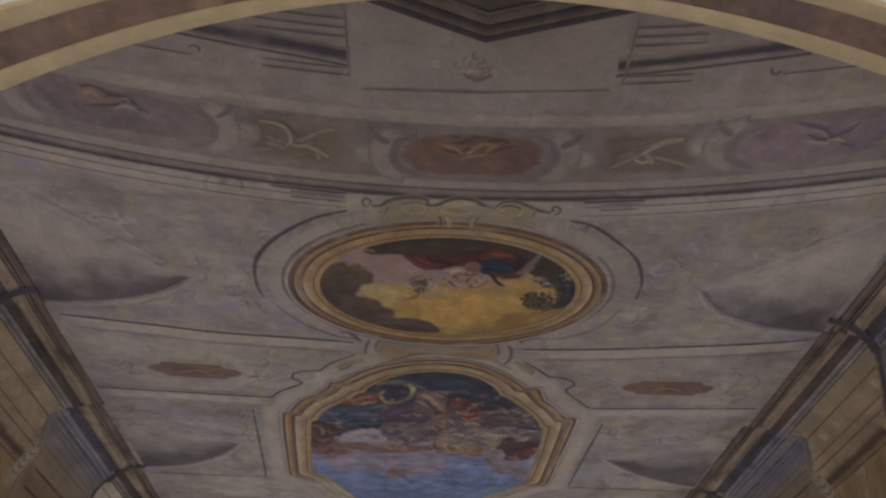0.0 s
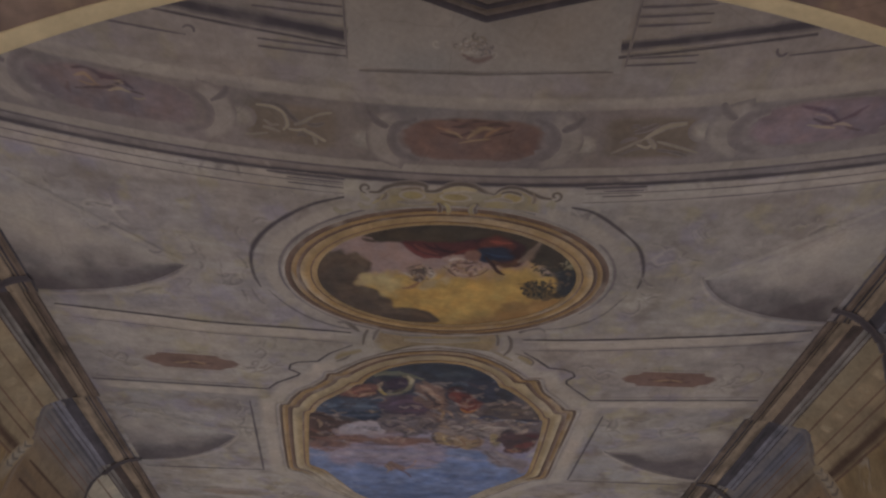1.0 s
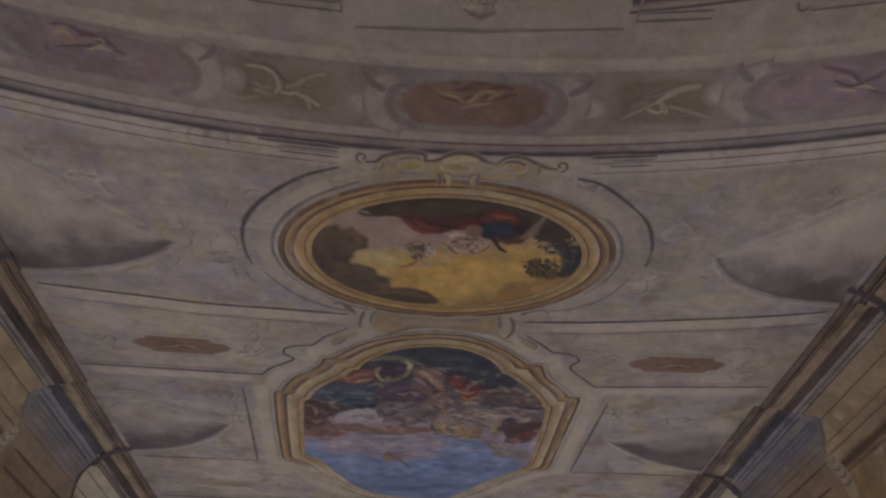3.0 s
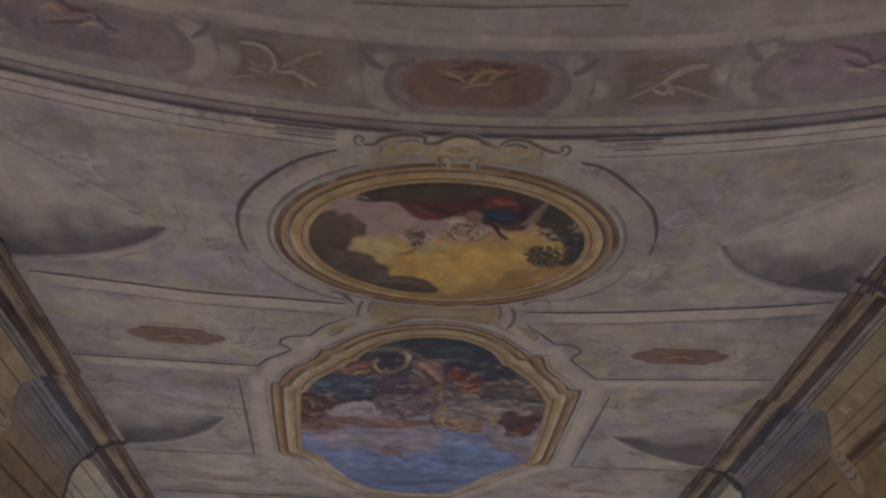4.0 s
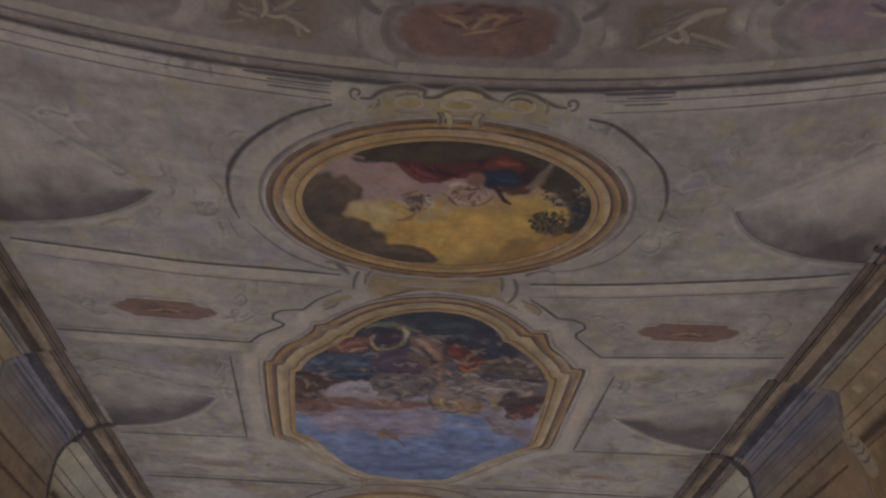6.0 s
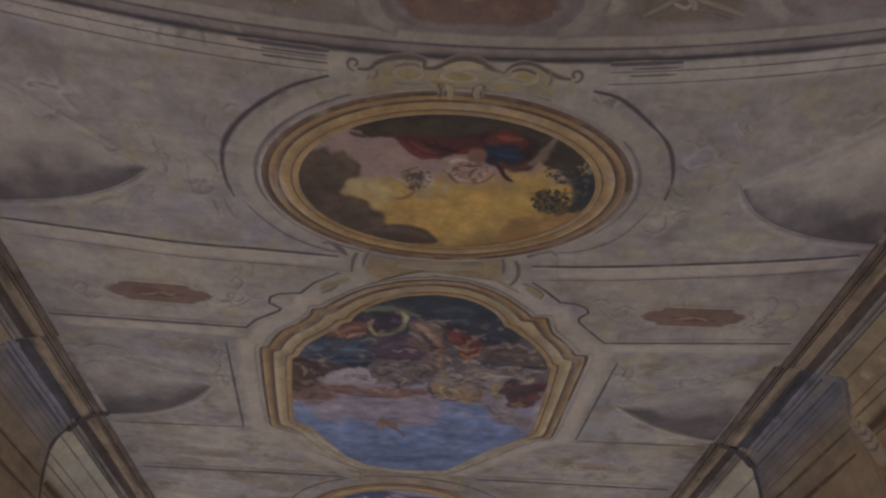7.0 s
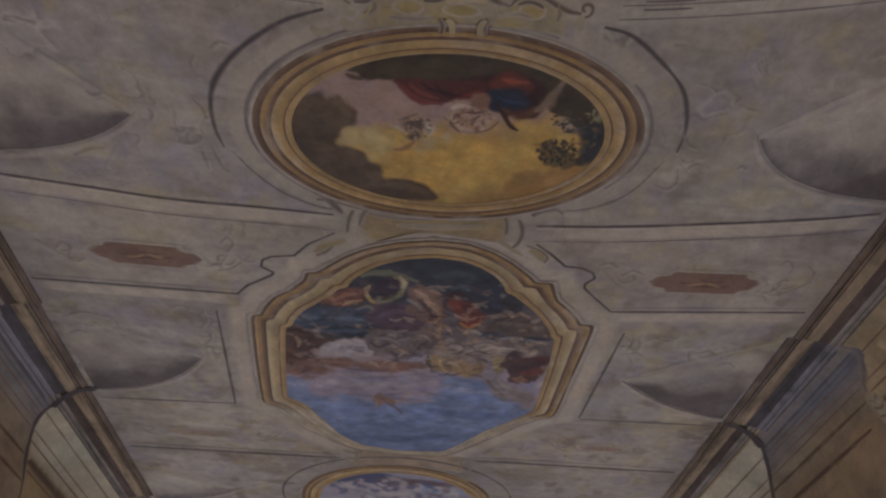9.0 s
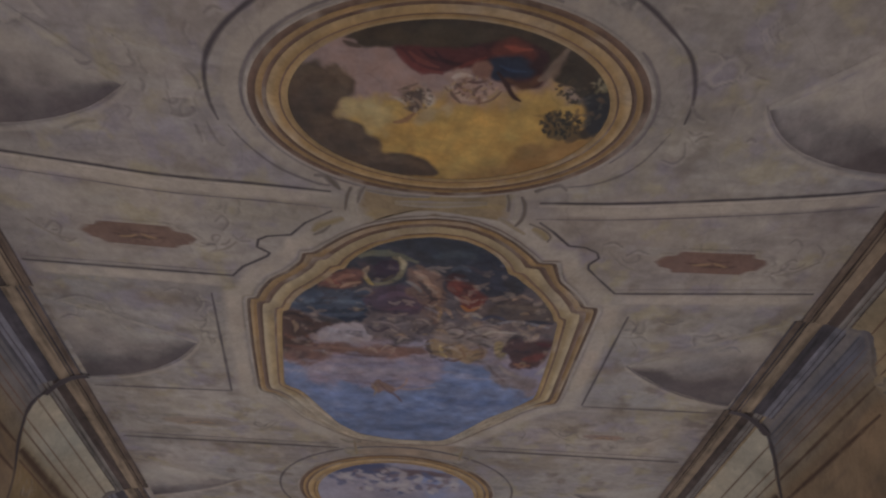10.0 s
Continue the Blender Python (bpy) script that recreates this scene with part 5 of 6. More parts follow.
def build_far_oval():
    w = thing("oval_ceiling_painting", "pale oval sky fresco in a worn gilt frame", "painting", "ceiling paintings", (-0.15, 14.6, CROWN))
    rim = oval(-0.15, 14.6, 1.5, 1.36, turn=-4)
    disc("picture", rim, (-0.15, 14.6), paint_far_oval, w, 1.5, 60, "pale blue and rose clouds")
    frame_rings(w, rim, oval(-0.15, 14.5, 1.85, 1.56, turn=-4), GOLD_RINGS, 520)
    flat_line("ink_ring", oval(-0.15, 14.4, 2.2, 1.75, 240, -4), 0.034, INK * 1.2, w, 1, thin=False, closed=True)


build_far_oval()


def build_tablet(name, label, x0, x1, y0, y1, tone, seed):
    w = thing(name, label, "ornament", "painted tablets", ((x0 + x1) / 2, (y0 + y1) / 2, CROWN))
    cx, cy = (x0 + x1) / 2, (y0 + y1) / 2
    rim = curve([(x0, y0), (cx, y0 + 0.02), (x1, y0 - 0.02), (x1 - 0.08, cy), (x1 + 0.02, y1), (cx, y1 - 0.03), (x0 - 0.02, y1), (x0 + 0.08, cy)], 120, True)
    disc("field", rim, (cx, cy), lambda s, y: mottled(tone, s, y, 0.24, seed, 0.3), w, 0.7, 24, fade=0.9)
    for side, x in ((-1, x0), (1, x1)):
        flat_line("volute", scroll(x + side * 0.06, cy + 0.12, 0.14, 1.0, 90, -side), 0.035, pigment(80, 70, 58), w, 3.2, cover=0.55)
        flat_line("leaf", curve([(x - side * 0.12, y0 + 0.02), (x + side * 0.08, y0 + 0.06), (x + side * 0.24, y0 - 0.02)], 24), 0.05, pigment(84, 76, 64), w, 3.2, cover=0.6)
        flat_line("edge", polyline([(x, y0), (x - side * 0.03, y1)]), 0.03, pigment(90, 76, 56), w, 3.2)


def build_bracket_tablet():
    w = thing("painted_tablet", "ochre painted tablet with scroll ends between two gilt frames", "ornament", "painted tablets", (0.1, 7.05, CROWN))
    rim = curve([(-0.7, 6.9), (-0.2, 6.92), (0.3, 6.89), (0.85, 6.79), (0.96, 6.94), (0.97, 7.2), (0.58, 7.19), (0.06, 7.15), (-0.38, 7.26), (-0.64, 7.38), (-0.74, 7.13)], 120, True)
    disc("field", rim, (0.12, 7.05), lambda s, y: lay(mottled(pigment(96, 82, 64), s, y, 0.2, 530, 0.25), pigment(108, 93, 62), 0.7 * step(0.0, 0.8, fbm(s * 0.3, y, 0.2, 3, 531))), w, 0.7, 24, fade=0.85)
    dark, pale, gold = pigment(62, 54, 48), pigment(108, 99, 88), pigment(96, 83, 58)
    for pts, wd, c, k in (([(-0.79, 6.88), (-0.84, 7.02), (-0.87, 7.23)], 0.04, dark, 0.8), ([(-0.64, 6.85), (-0.7, 6.97), (-0.73, 7.11)], 0.045, dark, 0.7), ([(0.86, 6.78), (0.91, 6.92), (0.92, 7.07)], 0.035, dark, 0.7), ([(1.03, 6.83), (1.09, 6.97), (1.09, 7.15), (1.02, 7.29)], 0.04, dark, 0.8),
                          ([(-1.18, 6.76), (-1.06, 6.76), (-0.98, 6.85), (-0.91, 6.94)], 0.05, dark, 0.75), ([(1.16, 6.76), (1.27, 6.67), (1.41, 6.65), (1.5, 6.71)], 0.045, dark, 0.7), ([(-0.76, 6.98), (-0.79, 7.12), (-0.78, 7.34)], 0.07, pale, 0.6), ([(0.96, 6.82), (1.01, 6.97), (1, 7.18)], 0.07, pale, 0.55),
                          ([(-0.64, 6.91), (-0.33, 6.95), (0.05, 6.94)], 0.025, dark, 0.6), ([(0.42, 6.9), (0.67, 6.85), (0.86, 6.79)], 0.025, dark, 0.6), ([(-0.32, 7.06), (0.18, 7.04), (0.68, 6.97)], 0.05, gold, 0.6), ([(0.05, 7.23), (0.13, 7.21), (0.21, 7.22)], 0.05, pigment(78, 64, 50), 0.8),
                          ([(-1.25, 7.59), (-1.16, 7.49), (-1.02, 7.42), (-0.89, 7.35)], 0.08, gold, 0.8), ([(-1.25, 7.65), (-1.14, 7.58), (-1.04, 7.47)], 0.03, dark, 0.7), ([(1.23, 7.29), (1.35, 7.35), (1.43, 7.45)], 0.09, gold, 0.8), ([(1.18, 7.22), (1.34, 7.29), (1.45, 7.39), (1.43, 7.49)], 0.03, dark, 0.75), ([(0.83, 7.16), (1.01, 7.29), (1.16, 7.39)], 0.04, gold, 0.6)):
        flat_line("scroll", curve(pts, 30), wd, c, w, 3.2, cover=k, seed=533)


build_bracket_tablet()
build_tablet("painted_tablet", "reddish painted tablet with volutes below the shaped frame", -0.9, 0.95, 12.5, 13.0, pigment(98, 85, 74), 540)


# ---------------------------------------------------------------- frieze
def frieze_run(x0, x1, d, n=120):
    x = np.linspace(x0, x1, n)
    return np.stack([x, frieze_y(x) + d], -1)


def build_frieze():
    w = thing("painted_frieze", "bowed grey painted frieze with dark ruled mouldings", "frieze", at=(0, 4.3, CROWN))
    flat_line("dark_moulding", frieze_run(-6.2, 6.2, -0.02, 320), 0.046, INK * 1.1, w, 2, thin=False, cover=1.0)
    flat_line("ruled_line", frieze_run(-6.2, 6.2, -0.125, 240), 0.018, INK * 1.5, w, 1, thin=False)
    soft_strip("pale_fillet", frieze_run(-6.2, 6.2, -0.19, 300), (-0.06, 0.06), 1, [CREAM * 0.85, CREAM * 0.8], w, cover=0.75)
    soft_strip("top_fillet", frieze_run(-6.2, 6.2, -0.97, 300), (-0.08, 0.08), 1, [CREAM * 0.92, CREAM * 0.88], w, cover=0.75)
    for x0, x1, k in ((-6.2, -0.98, -1), (1.5, 6.2, 1)):
        flat_line("ruled_line", frieze_run(x0, x1, 0.10, 120), 0.014, INK * 2.0, w, 1)
        flat_line("ruled_line", frieze_run(x0, x1, 0.22, 120), 0.016, INK * 2.2, w, 1)
    for a, b in ((-1.75, -0.96), (1.48, 2.1)):
        flat_line("shadow_wedge", frieze_run(a, b, 0.02, 40), 0.04, INK * 1.4, w, 3.6)
        for d in (0.07, 0.14):
            flat_line("ruled_line", frieze_run(a + 0.2, b - 0.02, d, 30), 0.02, INK * 1.8, w, 2)


build_frieze()


def paint_medallion(seed, tone, lines):
    """A mottled ground with a tangle of brushed lines: each a run of places, a width and a pigment."""
    def painter(s, y):
        col = mottled(tone, s, y, 0.16, seed, 0.3)
        col = lay(col, np.asarray(tone) * 0.78, 0.5 * step(0.1, 0.9, fbm(s, y, 0.4, 3, seed + 1)))
        for i, (line, wide, paint) in enumerate(lines):
            col = brush_line(col, s, y, line, 0.75 * wide, pigment(*paint), seed + i, 0.75)
        return brushed(col, s, y, seed + 70, 0.8) * 1.08
    return painter


def build_medallion(x, d, hw, hh, tone, lines, label, seed, turn):
    y = frieze_y(x) + d
    w = thing("painted_medallion", label, "medallion", "frieze medallions", (x, y, CROWN))
    rim = oval(x, y, hw, hh, 140, turn, 3.2)
    disc("field", rim, (x, y), paint_medallion(seed, tone, lines), w, 1.6, 36, fade=0.84)
    slope = math.tan(radians(turn))
    for side in (-1, 1):
        bx = x + side * (hw + 0.08)
        by = y + side * (hw + 0.08) * slope
        # broad pale C-scroll, its inner shade and its curled ends
        c = curve([(bx - side * 0.12, by - hh * 0.95), (bx + side * 0.05, by - hh * 0.6), (bx + side * 0.11, by), (bx + side * 0.04, by + hh * 0.6), (bx - side * 0.16, by + hh * 0.92)], 50)
        soft_strip("c_scroll", c, (-0.13, 0.13) if side > 0 else (0.13, -0.13), 2.2, [CREAM * 0.96, CREAM * 0.92, CREAM * 0.86, PLASTER * 0.9], w, seed=seed, cover=0.5)
        flat_line("scroll_shade", c + (-side * 0.13, 0.0), 0.07, pigment(70, 61, 61), w, 2.6, cover=0.5)
        flat_line("horn", curve([(bx + side * 0.02, by - hh * 0.5), (bx + side * 0.14, by - hh * 0.8), (bx + side * 0.2, by - hh * 1.15)], 24), 0.05, pigment(68, 60, 60), w, 2.8, cover=0.7)
        rr = 0.15
        disc("roundel", oval(bx + side * 0.27, by + 0.02, rr, hh * 0.55, 40), (bx + side * 0.27, by + 0.02), lambda s, yy: mottled(CREAM * 0.8, s, yy, 0.2, 4, 0.12), w, 1.2, 14, fade=0.3)


TAN = pigment(104, 82, 60)
DARK_RED, LIGHT_TAN = (52, 40, 37), (100, 82, 62)
build_medallion(0.30, -0.56, 0.72, 0.26, RUST, [
    ([(-0.01, 3.58), (0.05, 3.56), (0.12, 3.58)], 0.05, DARK_RED), ([(0.08, 3.65), (0.19, 3.63), (0.31, 3.56), (0.41, 3.57)], 0.05, DARK_RED), ([(0.34, 3.66), (0.48, 3.59), (0.63, 3.6)], 0.05, DARK_RED), ([(-0.02, 3.73), (0.14, 3.75), (0.27, 3.69)], 0.05, DARK_RED),
    ([(0.23, 3.78), (0.3, 3.7), (0.39, 3.64), (0.51, 3.66)], 0.055, LIGHT_TAN), ([(0.03, 3.7), (0.12, 3.72), (0.19, 3.77)], 0.045, LIGHT_TAN), ([(0.4, 3.75), (0.45, 3.69), (0.55, 3.62)], 0.04, (98, 74, 56)), ([(0.16, 3.83), (0.3, 3.79), (0.45, 3.76)], 0.035, LIGHT_TAN),
    ([(0.48, 3.72), (0.6, 3.67), (0.67, 3.64)], 0.03, DARK_RED), ([(-0.07, 3.66), (0, 3.68), (0.08, 3.68)], 0.03, (98, 74, 58))], "rust red painted medallion between pale scrolls", 601, -3)
build_medallion(-3.03, -0.62, 0.78, 0.25, PUCE, [
    ([(-3.33, 3.28), (-3.2, 3.27), (-3.1, 3.33), (-2.95, 3.38), (-2.84, 3.46)], 0.07, (50, 40, 44)), ([(-3.36, 3.49), (-3.19, 3.47), (-3.07, 3.46), (-2.93, 3.4)], 0.045, (48, 38, 38)), ([(-3.11, 3.37), (-3.01, 3.35), (-2.9, 3.41)], 0.06, (56, 42, 46)), ([(-2.88, 3.49), (-2.81, 3.5), (-2.76, 3.52)], 0.035, (50, 40, 40)),
    ([(-3.34, 3.36), (-3.24, 3.34), (-3.17, 3.42)], 0.05, (98, 80, 62)), ([(-3.08, 3.5), (-2.97, 3.47), (-2.88, 3.5)], 0.05, (106, 92, 74)), ([(-3.01, 3.43), (-2.95, 3.39), (-2.92, 3.42)], 0.04, (108, 94, 78)), ([(-3.31, 3.41), (-3.23, 3.44), (-3.14, 3.44)], 0.035, (90, 74, 60)),
    ([(-2.86, 3.56), (-2.81, 3.57), (-2.75, 3.55)], 0.03, (96, 84, 66)), ([(-3.42, 3.43), (-3.44, 3.5), (-3.43, 3.55)], 0.04, (66, 52, 50))], "plum brown painted medallion between pale scrolls", 621, 9)
build_medallion(3.50, -0.62, 0.72, 0.25, pigment(82, 69, 71), [
    ([(3.21, 3.18), (3.43, 3.21), (3.58, 3.28)], 0.06, (60, 46, 54)), ([(3.58, 3.31), (3.7, 3.23), (3.78, 3.13)], 0.06, (60, 46, 52)), ([(3.37, 3.3), (3.5, 3.34), (3.61, 3.31)], 0.05, (56, 44, 48)), ([(3.69, 3.36), (3.78, 3.38), (3.86, 3.39)], 0.04, (62, 50, 50)),
    ([(3.35, 3.37), (3.48, 3.38), (3.6, 3.38)], 0.04, (108, 94, 76)), ([(3.57, 3.35), (3.65, 3.33), (3.74, 3.35)], 0.04, (104, 90, 78)), ([(3.36, 3.25), (3.47, 3.26), (3.56, 3.31)], 0.035, (102, 86, 80))], "faded rose painted medallion between pale scrolls", 641, -12)


def build_trophy(x, d, label, seed, lines, turn):
    y = frieze_y(x) + d
    w = thing("painted_trophy", label, "ornament", "frieze trophies", (x, y, CROWN))
    rim = oval(x, y, 0.50, 0.27, 100, turn, 6)
    disc("field", rim, (x, y), lambda s, yy: mottled(pigment(80, 69, 60), s, yy, 0.16, seed, 0.25), w, 0.8, 20, fade=0.7)
    pale, bone, dark = pigment(108, 98, 80), pigment(96, 87, 72), pigment(58, 50, 46)
    for i, (pts, wd, c) in enumerate(lines):
        flat_line("limb", curve(pts, 28), 0.75 * wd, (pale, bone, dark)[c], w, 1.8 + 0.12 * i, seed=seed + i, cover=0.68 if c < 2 else 0.6)


build_trophy(-1.42, -0.58, "pale crossed horns painted on a brown ground", 661, [
    ([(-1.68, 3.51), (-1.52, 3.54), (-1.42, 3.66), (-1.34, 3.74)], 0.05, 2), ([(-1.74, 3.54), (-1.6, 3.55), (-1.5, 3.61), (-1.47, 3.74), (-1.52, 3.81)], 0.045, 0), ([(-1.69, 3.7), (-1.63, 3.75), (-1.55, 3.75)], 0.035, 1), ([(-1.71, 3.78), (-1.63, 3.8), (-1.55, 3.83)], 0.03, 1),
    ([(-1.47, 3.79), (-1.39, 3.8), (-1.3, 3.78)], 0.035, 0), ([(-1.34, 3.79), (-1.25, 3.83), (-1.12, 3.91)], 0.045, 0), ([(-1.41, 3.74), (-1.32, 3.7), (-1.23, 3.64)], 0.035, 1), ([(-1.23, 3.64), (-1.14, 3.6), (-1.04, 3.58)], 0.035, 1), ([(-1.28, 3.72), (-1.2, 3.73), (-1.12, 3.7)], 0.03, 2),
    ([(-1.24, 3.86), (-1.22, 3.91), (-1.22, 3.96)], 0.03, 1), ([(-1.39, 3.87), (-1.35, 3.84), (-1.3, 3.87)], 0.03, 2), ([(-1.89, 3.88), (-1.78, 3.87), (-1.67, 3.85)], 0.025, 1)], 5)
build_trophy(1.98, -0.58, "pale crossed branches painted on a brown ground", 671, [
    ([(1.63, 3.84), (1.76, 3.75), (1.91, 3.64)], 0.035, 1), ([(1.91, 3.64), (2, 3.55), (2.1, 3.48), (2.25, 3.44)], 0.05, 0), ([(1.94, 3.63), (2, 3.69), (2.04, 3.75)], 0.045, 0), ([(2.03, 3.66), (2.21, 3.7), (2.45, 3.76)], 0.035, 1), ([(1.85, 3.71), (1.95, 3.74), (1.99, 3.71)], 0.03, 0),
    ([(1.75, 3.54), (1.79, 3.5), (1.85, 3.53)], 0.03, 2), ([(1.79, 3.58), (1.9, 3.53), (1.99, 3.47)], 0.05, 2), ([(2.06, 3.76), (2.22, 3.77), (2.36, 3.8)], 0.04, 2), ([(1.69, 3.71), (1.76, 3.66), (1.84, 3.64)], 0.03, 2), ([(1.7, 3.86), (1.81, 3.78), (1.91, 3.75)], 0.025, 2)], -7)


def build_top_panel():
    w = thing("ceiling_fresco", "pale painted panel with a dark pointed moulding and a sprig", "fresco", at=(0.3, 2.75, CROWN))
    rim = polyline([(-0.86, 2.0), (1.42, 2.0), (1.5, 2.98), (-0.86, 3.1), (-0.86, 2.0)], 0.06)[:-1]
    disc("field", rim, (0.3, 2.55), lambda s, y: mottled(pigment(101, 93, 87), s, y, 0.12, 701, 0.5), w, 0.7, 20)
    flat_line("ruled_line", polyline([(-0.77, 3.12), (0.3, 3.08), (1.44, 2.97)]), 0.02, pigment(70, 62, 58), w, 2.6)
    chev = lambda k: polyline([(-1.25, 2.12 - k), (-0.74, 2.3 - k), (0.29, 2.6 - k), (0.92, 2.41 - k), (1.75, 2.17 - k)], 0.05)
    for k, wd, c in ((0.03, 0.06, INK * 1.25), (0.085, 0.05, pigment(74, 64, 58)), (0.135, 0.045, INK * 1.1), (0.20, 0.08, pigment(76, 66, 60)), (0.27, 0.03, INK * 1.3), (0.36, 0.14, pigment(62, 54, 46))):
        strip("chevron_moulding", chev(k), (-wd / 2, 0, wd / 2), (0.007, 0.02, 0.007), c, w)
    rng = random.Random(9)
    for i in range(26):
        a, r = rng.uniform(0, 6.28), rng.uniform(0.02, 0.3)
        px, py = 0.18 + r * math.cos(a), 2.82 + 0.36 * r * math.sin(a)
        flat_line("sprig", scroll(px, py, rng.uniform(0.02, 0.06), 0.8, rng.uniform(0, 360), rng.choice((-1, 1)), 16), 0.018, [pigment(70, 62, 58), pigment(88, 76, 66), pigment(116, 106, 96)][i % 3], w, 2.6, cover=0.6)
    flat_line("sprig_knot", curve([(0.12, 2.9), (0.25, 2.95), (0.38, 2.9)], 20), 0.045, pigment(70, 50, 44), w, 3.4, cover=0.6)
    # ruled cornices that break off against the panel
    m = thing("painted_cornice", "grey painted cornice with one broad dark line", "cornice", at=(0, 2.8, CROWN))
    for x0, x1, edge in ((-4.6, -0.88, 1), (1.52, 4.8, -1)):
        band = curve([(-0.86, 2.8), (-1.28, 2.74), (-1.82, 2.67), (-2.48, 2.57)], 60) if edge > 0 else curve([(1.45, 2.73), (1.88, 2.65), (2.4, 2.54), (3.02, 2.4)], 60)
        flat_line("dark_band", band, 0.10 if edge > 0 else 0.075, pigment(50, 44, 47), m, 1.6, thin=False, cover=1.0)
        flat_line("band_edge", band + (0, 0.10), 0.022, INK * 1.3, m, 1.8, thin=False)
        xa, xb = (x1 - 0.75, x1) if edge > 0 else (x0, x0 + 0.6)
        for d in (-1.36, -1.43, -1.72, -1.80, -1.88):
            flat_line("ruled_line", frieze_run(xa, xb, d, 40), 0.02, INK * 1.8, m, 1)
        ex = x1 if edge > 0 else x0
        flat_line("end_line", polyline([(ex, frieze_y(ex) - 1.95), (ex + 0.01, frieze_y(ex) - 1.34)]), 0.014, INK * 2.0, m, 2, cover=0.7)
        k = -1 if edge > 0 else 1
        flat_line("ruled_line", frieze_run(*sorted((ex + k * 1.35, ex + k * 2.4)), -1.36, 60), 0.016, INK * 1.8, m, 1)
        flat_line("curl", scroll(ex + k * 1.3, frieze_y(ex + k * 1.3) - 1.40, 0.07, 0.5, 200, -k), 0.022, INK * 1.9, m, 1)


build_top_panel()


# ---------------------------------------------------------------- ruled bands and cartouches between the bays
def build_bands():
    w = thing("painted_ribs", "pale painted cross ribs edged with thin ink lines", "rib", at=(0, 7.6, CROWN))
    for pts in ([(-4.77, 6.72), (-3.68, 6.83), (-2.8, 6.92), (-1.88, 6.94), (-1.01, 6.97)], [(1.24, 6.91), (2.17, 6.82), (3.36, 6.64), (4.22, 6.49), (4.82, 6.35)]):
        c = curve(pts, 80)
        flat_line("ink_line", c, 0.036, INK * 0.95, w, 1, cover=1.0)
        soft_strip("pale_fillet", c + (0, 0.11), (-0.11, 0.11), 0.8, [CREAM, CREAM * 1.04], w, cover=0.8)
        flat_line("ruled_line", c + (0, 0.24), 0.016, INK * 2.0, w, 1)
        flat_line("chalk_line", c + (0, 0.045), 0.03, CREAM * 1.12, w, 1.4, cover=0.8)
    for pts in ([(-4.86, 8.45), (-2.3, 8.47), (-2.15, 8.29), (-1.83, 8.07), (-1.79, 8.01), (-1.93, 7.92), (-1.9, 7.8), (-1.79, 7.73), (-1.51, 7.68), (-1.33, 7.47), (-1.01, 7.25)], [(4.82, 8.03), (2.43, 8.29), (2.13, 8.01), (2, 7.88), (1.99, 7.8), (2.08, 7.69), (2.04, 7.6), (1.89, 7.53), (1.69, 7.52), (1.48, 7.33), (1.29, 7.19)]):
        flat_line("ink_line", polyline(pts, 0.04), 0.028, INK * 1.0, w, 1, thin=False, cover=1.0)
        flat_line("ruled_line", polyline([(pts[0][0], pts[0][1] - 0.08), (pts[1][0], pts[1][1] - 0.08)], 0.05), 0.012, INK * 2.4, w, 1)
        soft_strip("pale_fillet", polyline([(pts[0][0], pts[0][1] + 0.12), (pts[1][0], pts[1][1] + 0.12)], 0.05), (-0.11, 0.11), 0.8, [CREAM, CREAM * 1.04], w, cover=0.8)
    for pts in ([(-4.86, 12.87), (-1.17, 12.8)], [(1.16, 12.58), (4.68, 12.53)]):
        flat_line("ink_line", polyline(pts), 0.048, INK * 1.0, w, 1, cover=1.0)
        flat_line("ruled_line", polyline([(x, y - 0.14) for x, y in pts]), 0.02, INK * 2.0, w, 1)
    for pts in ([(-4.86, 11.27), (-2.75, 11.18)], [(2.64, 10.95), (4.72, 10.88)]):
        flat_line("ink_line", polyline(pts), 0.034, INK * 1.3, w, 1)
    for pts in ([(-2.63, 8.84), (-2.75, 11.17)], [(2.72, 8.7), (2.62, 10.93)]):
        flat_line("ink_line", polyline(pts), 0.034, INK * 1.2, w, 1)


build_bands()


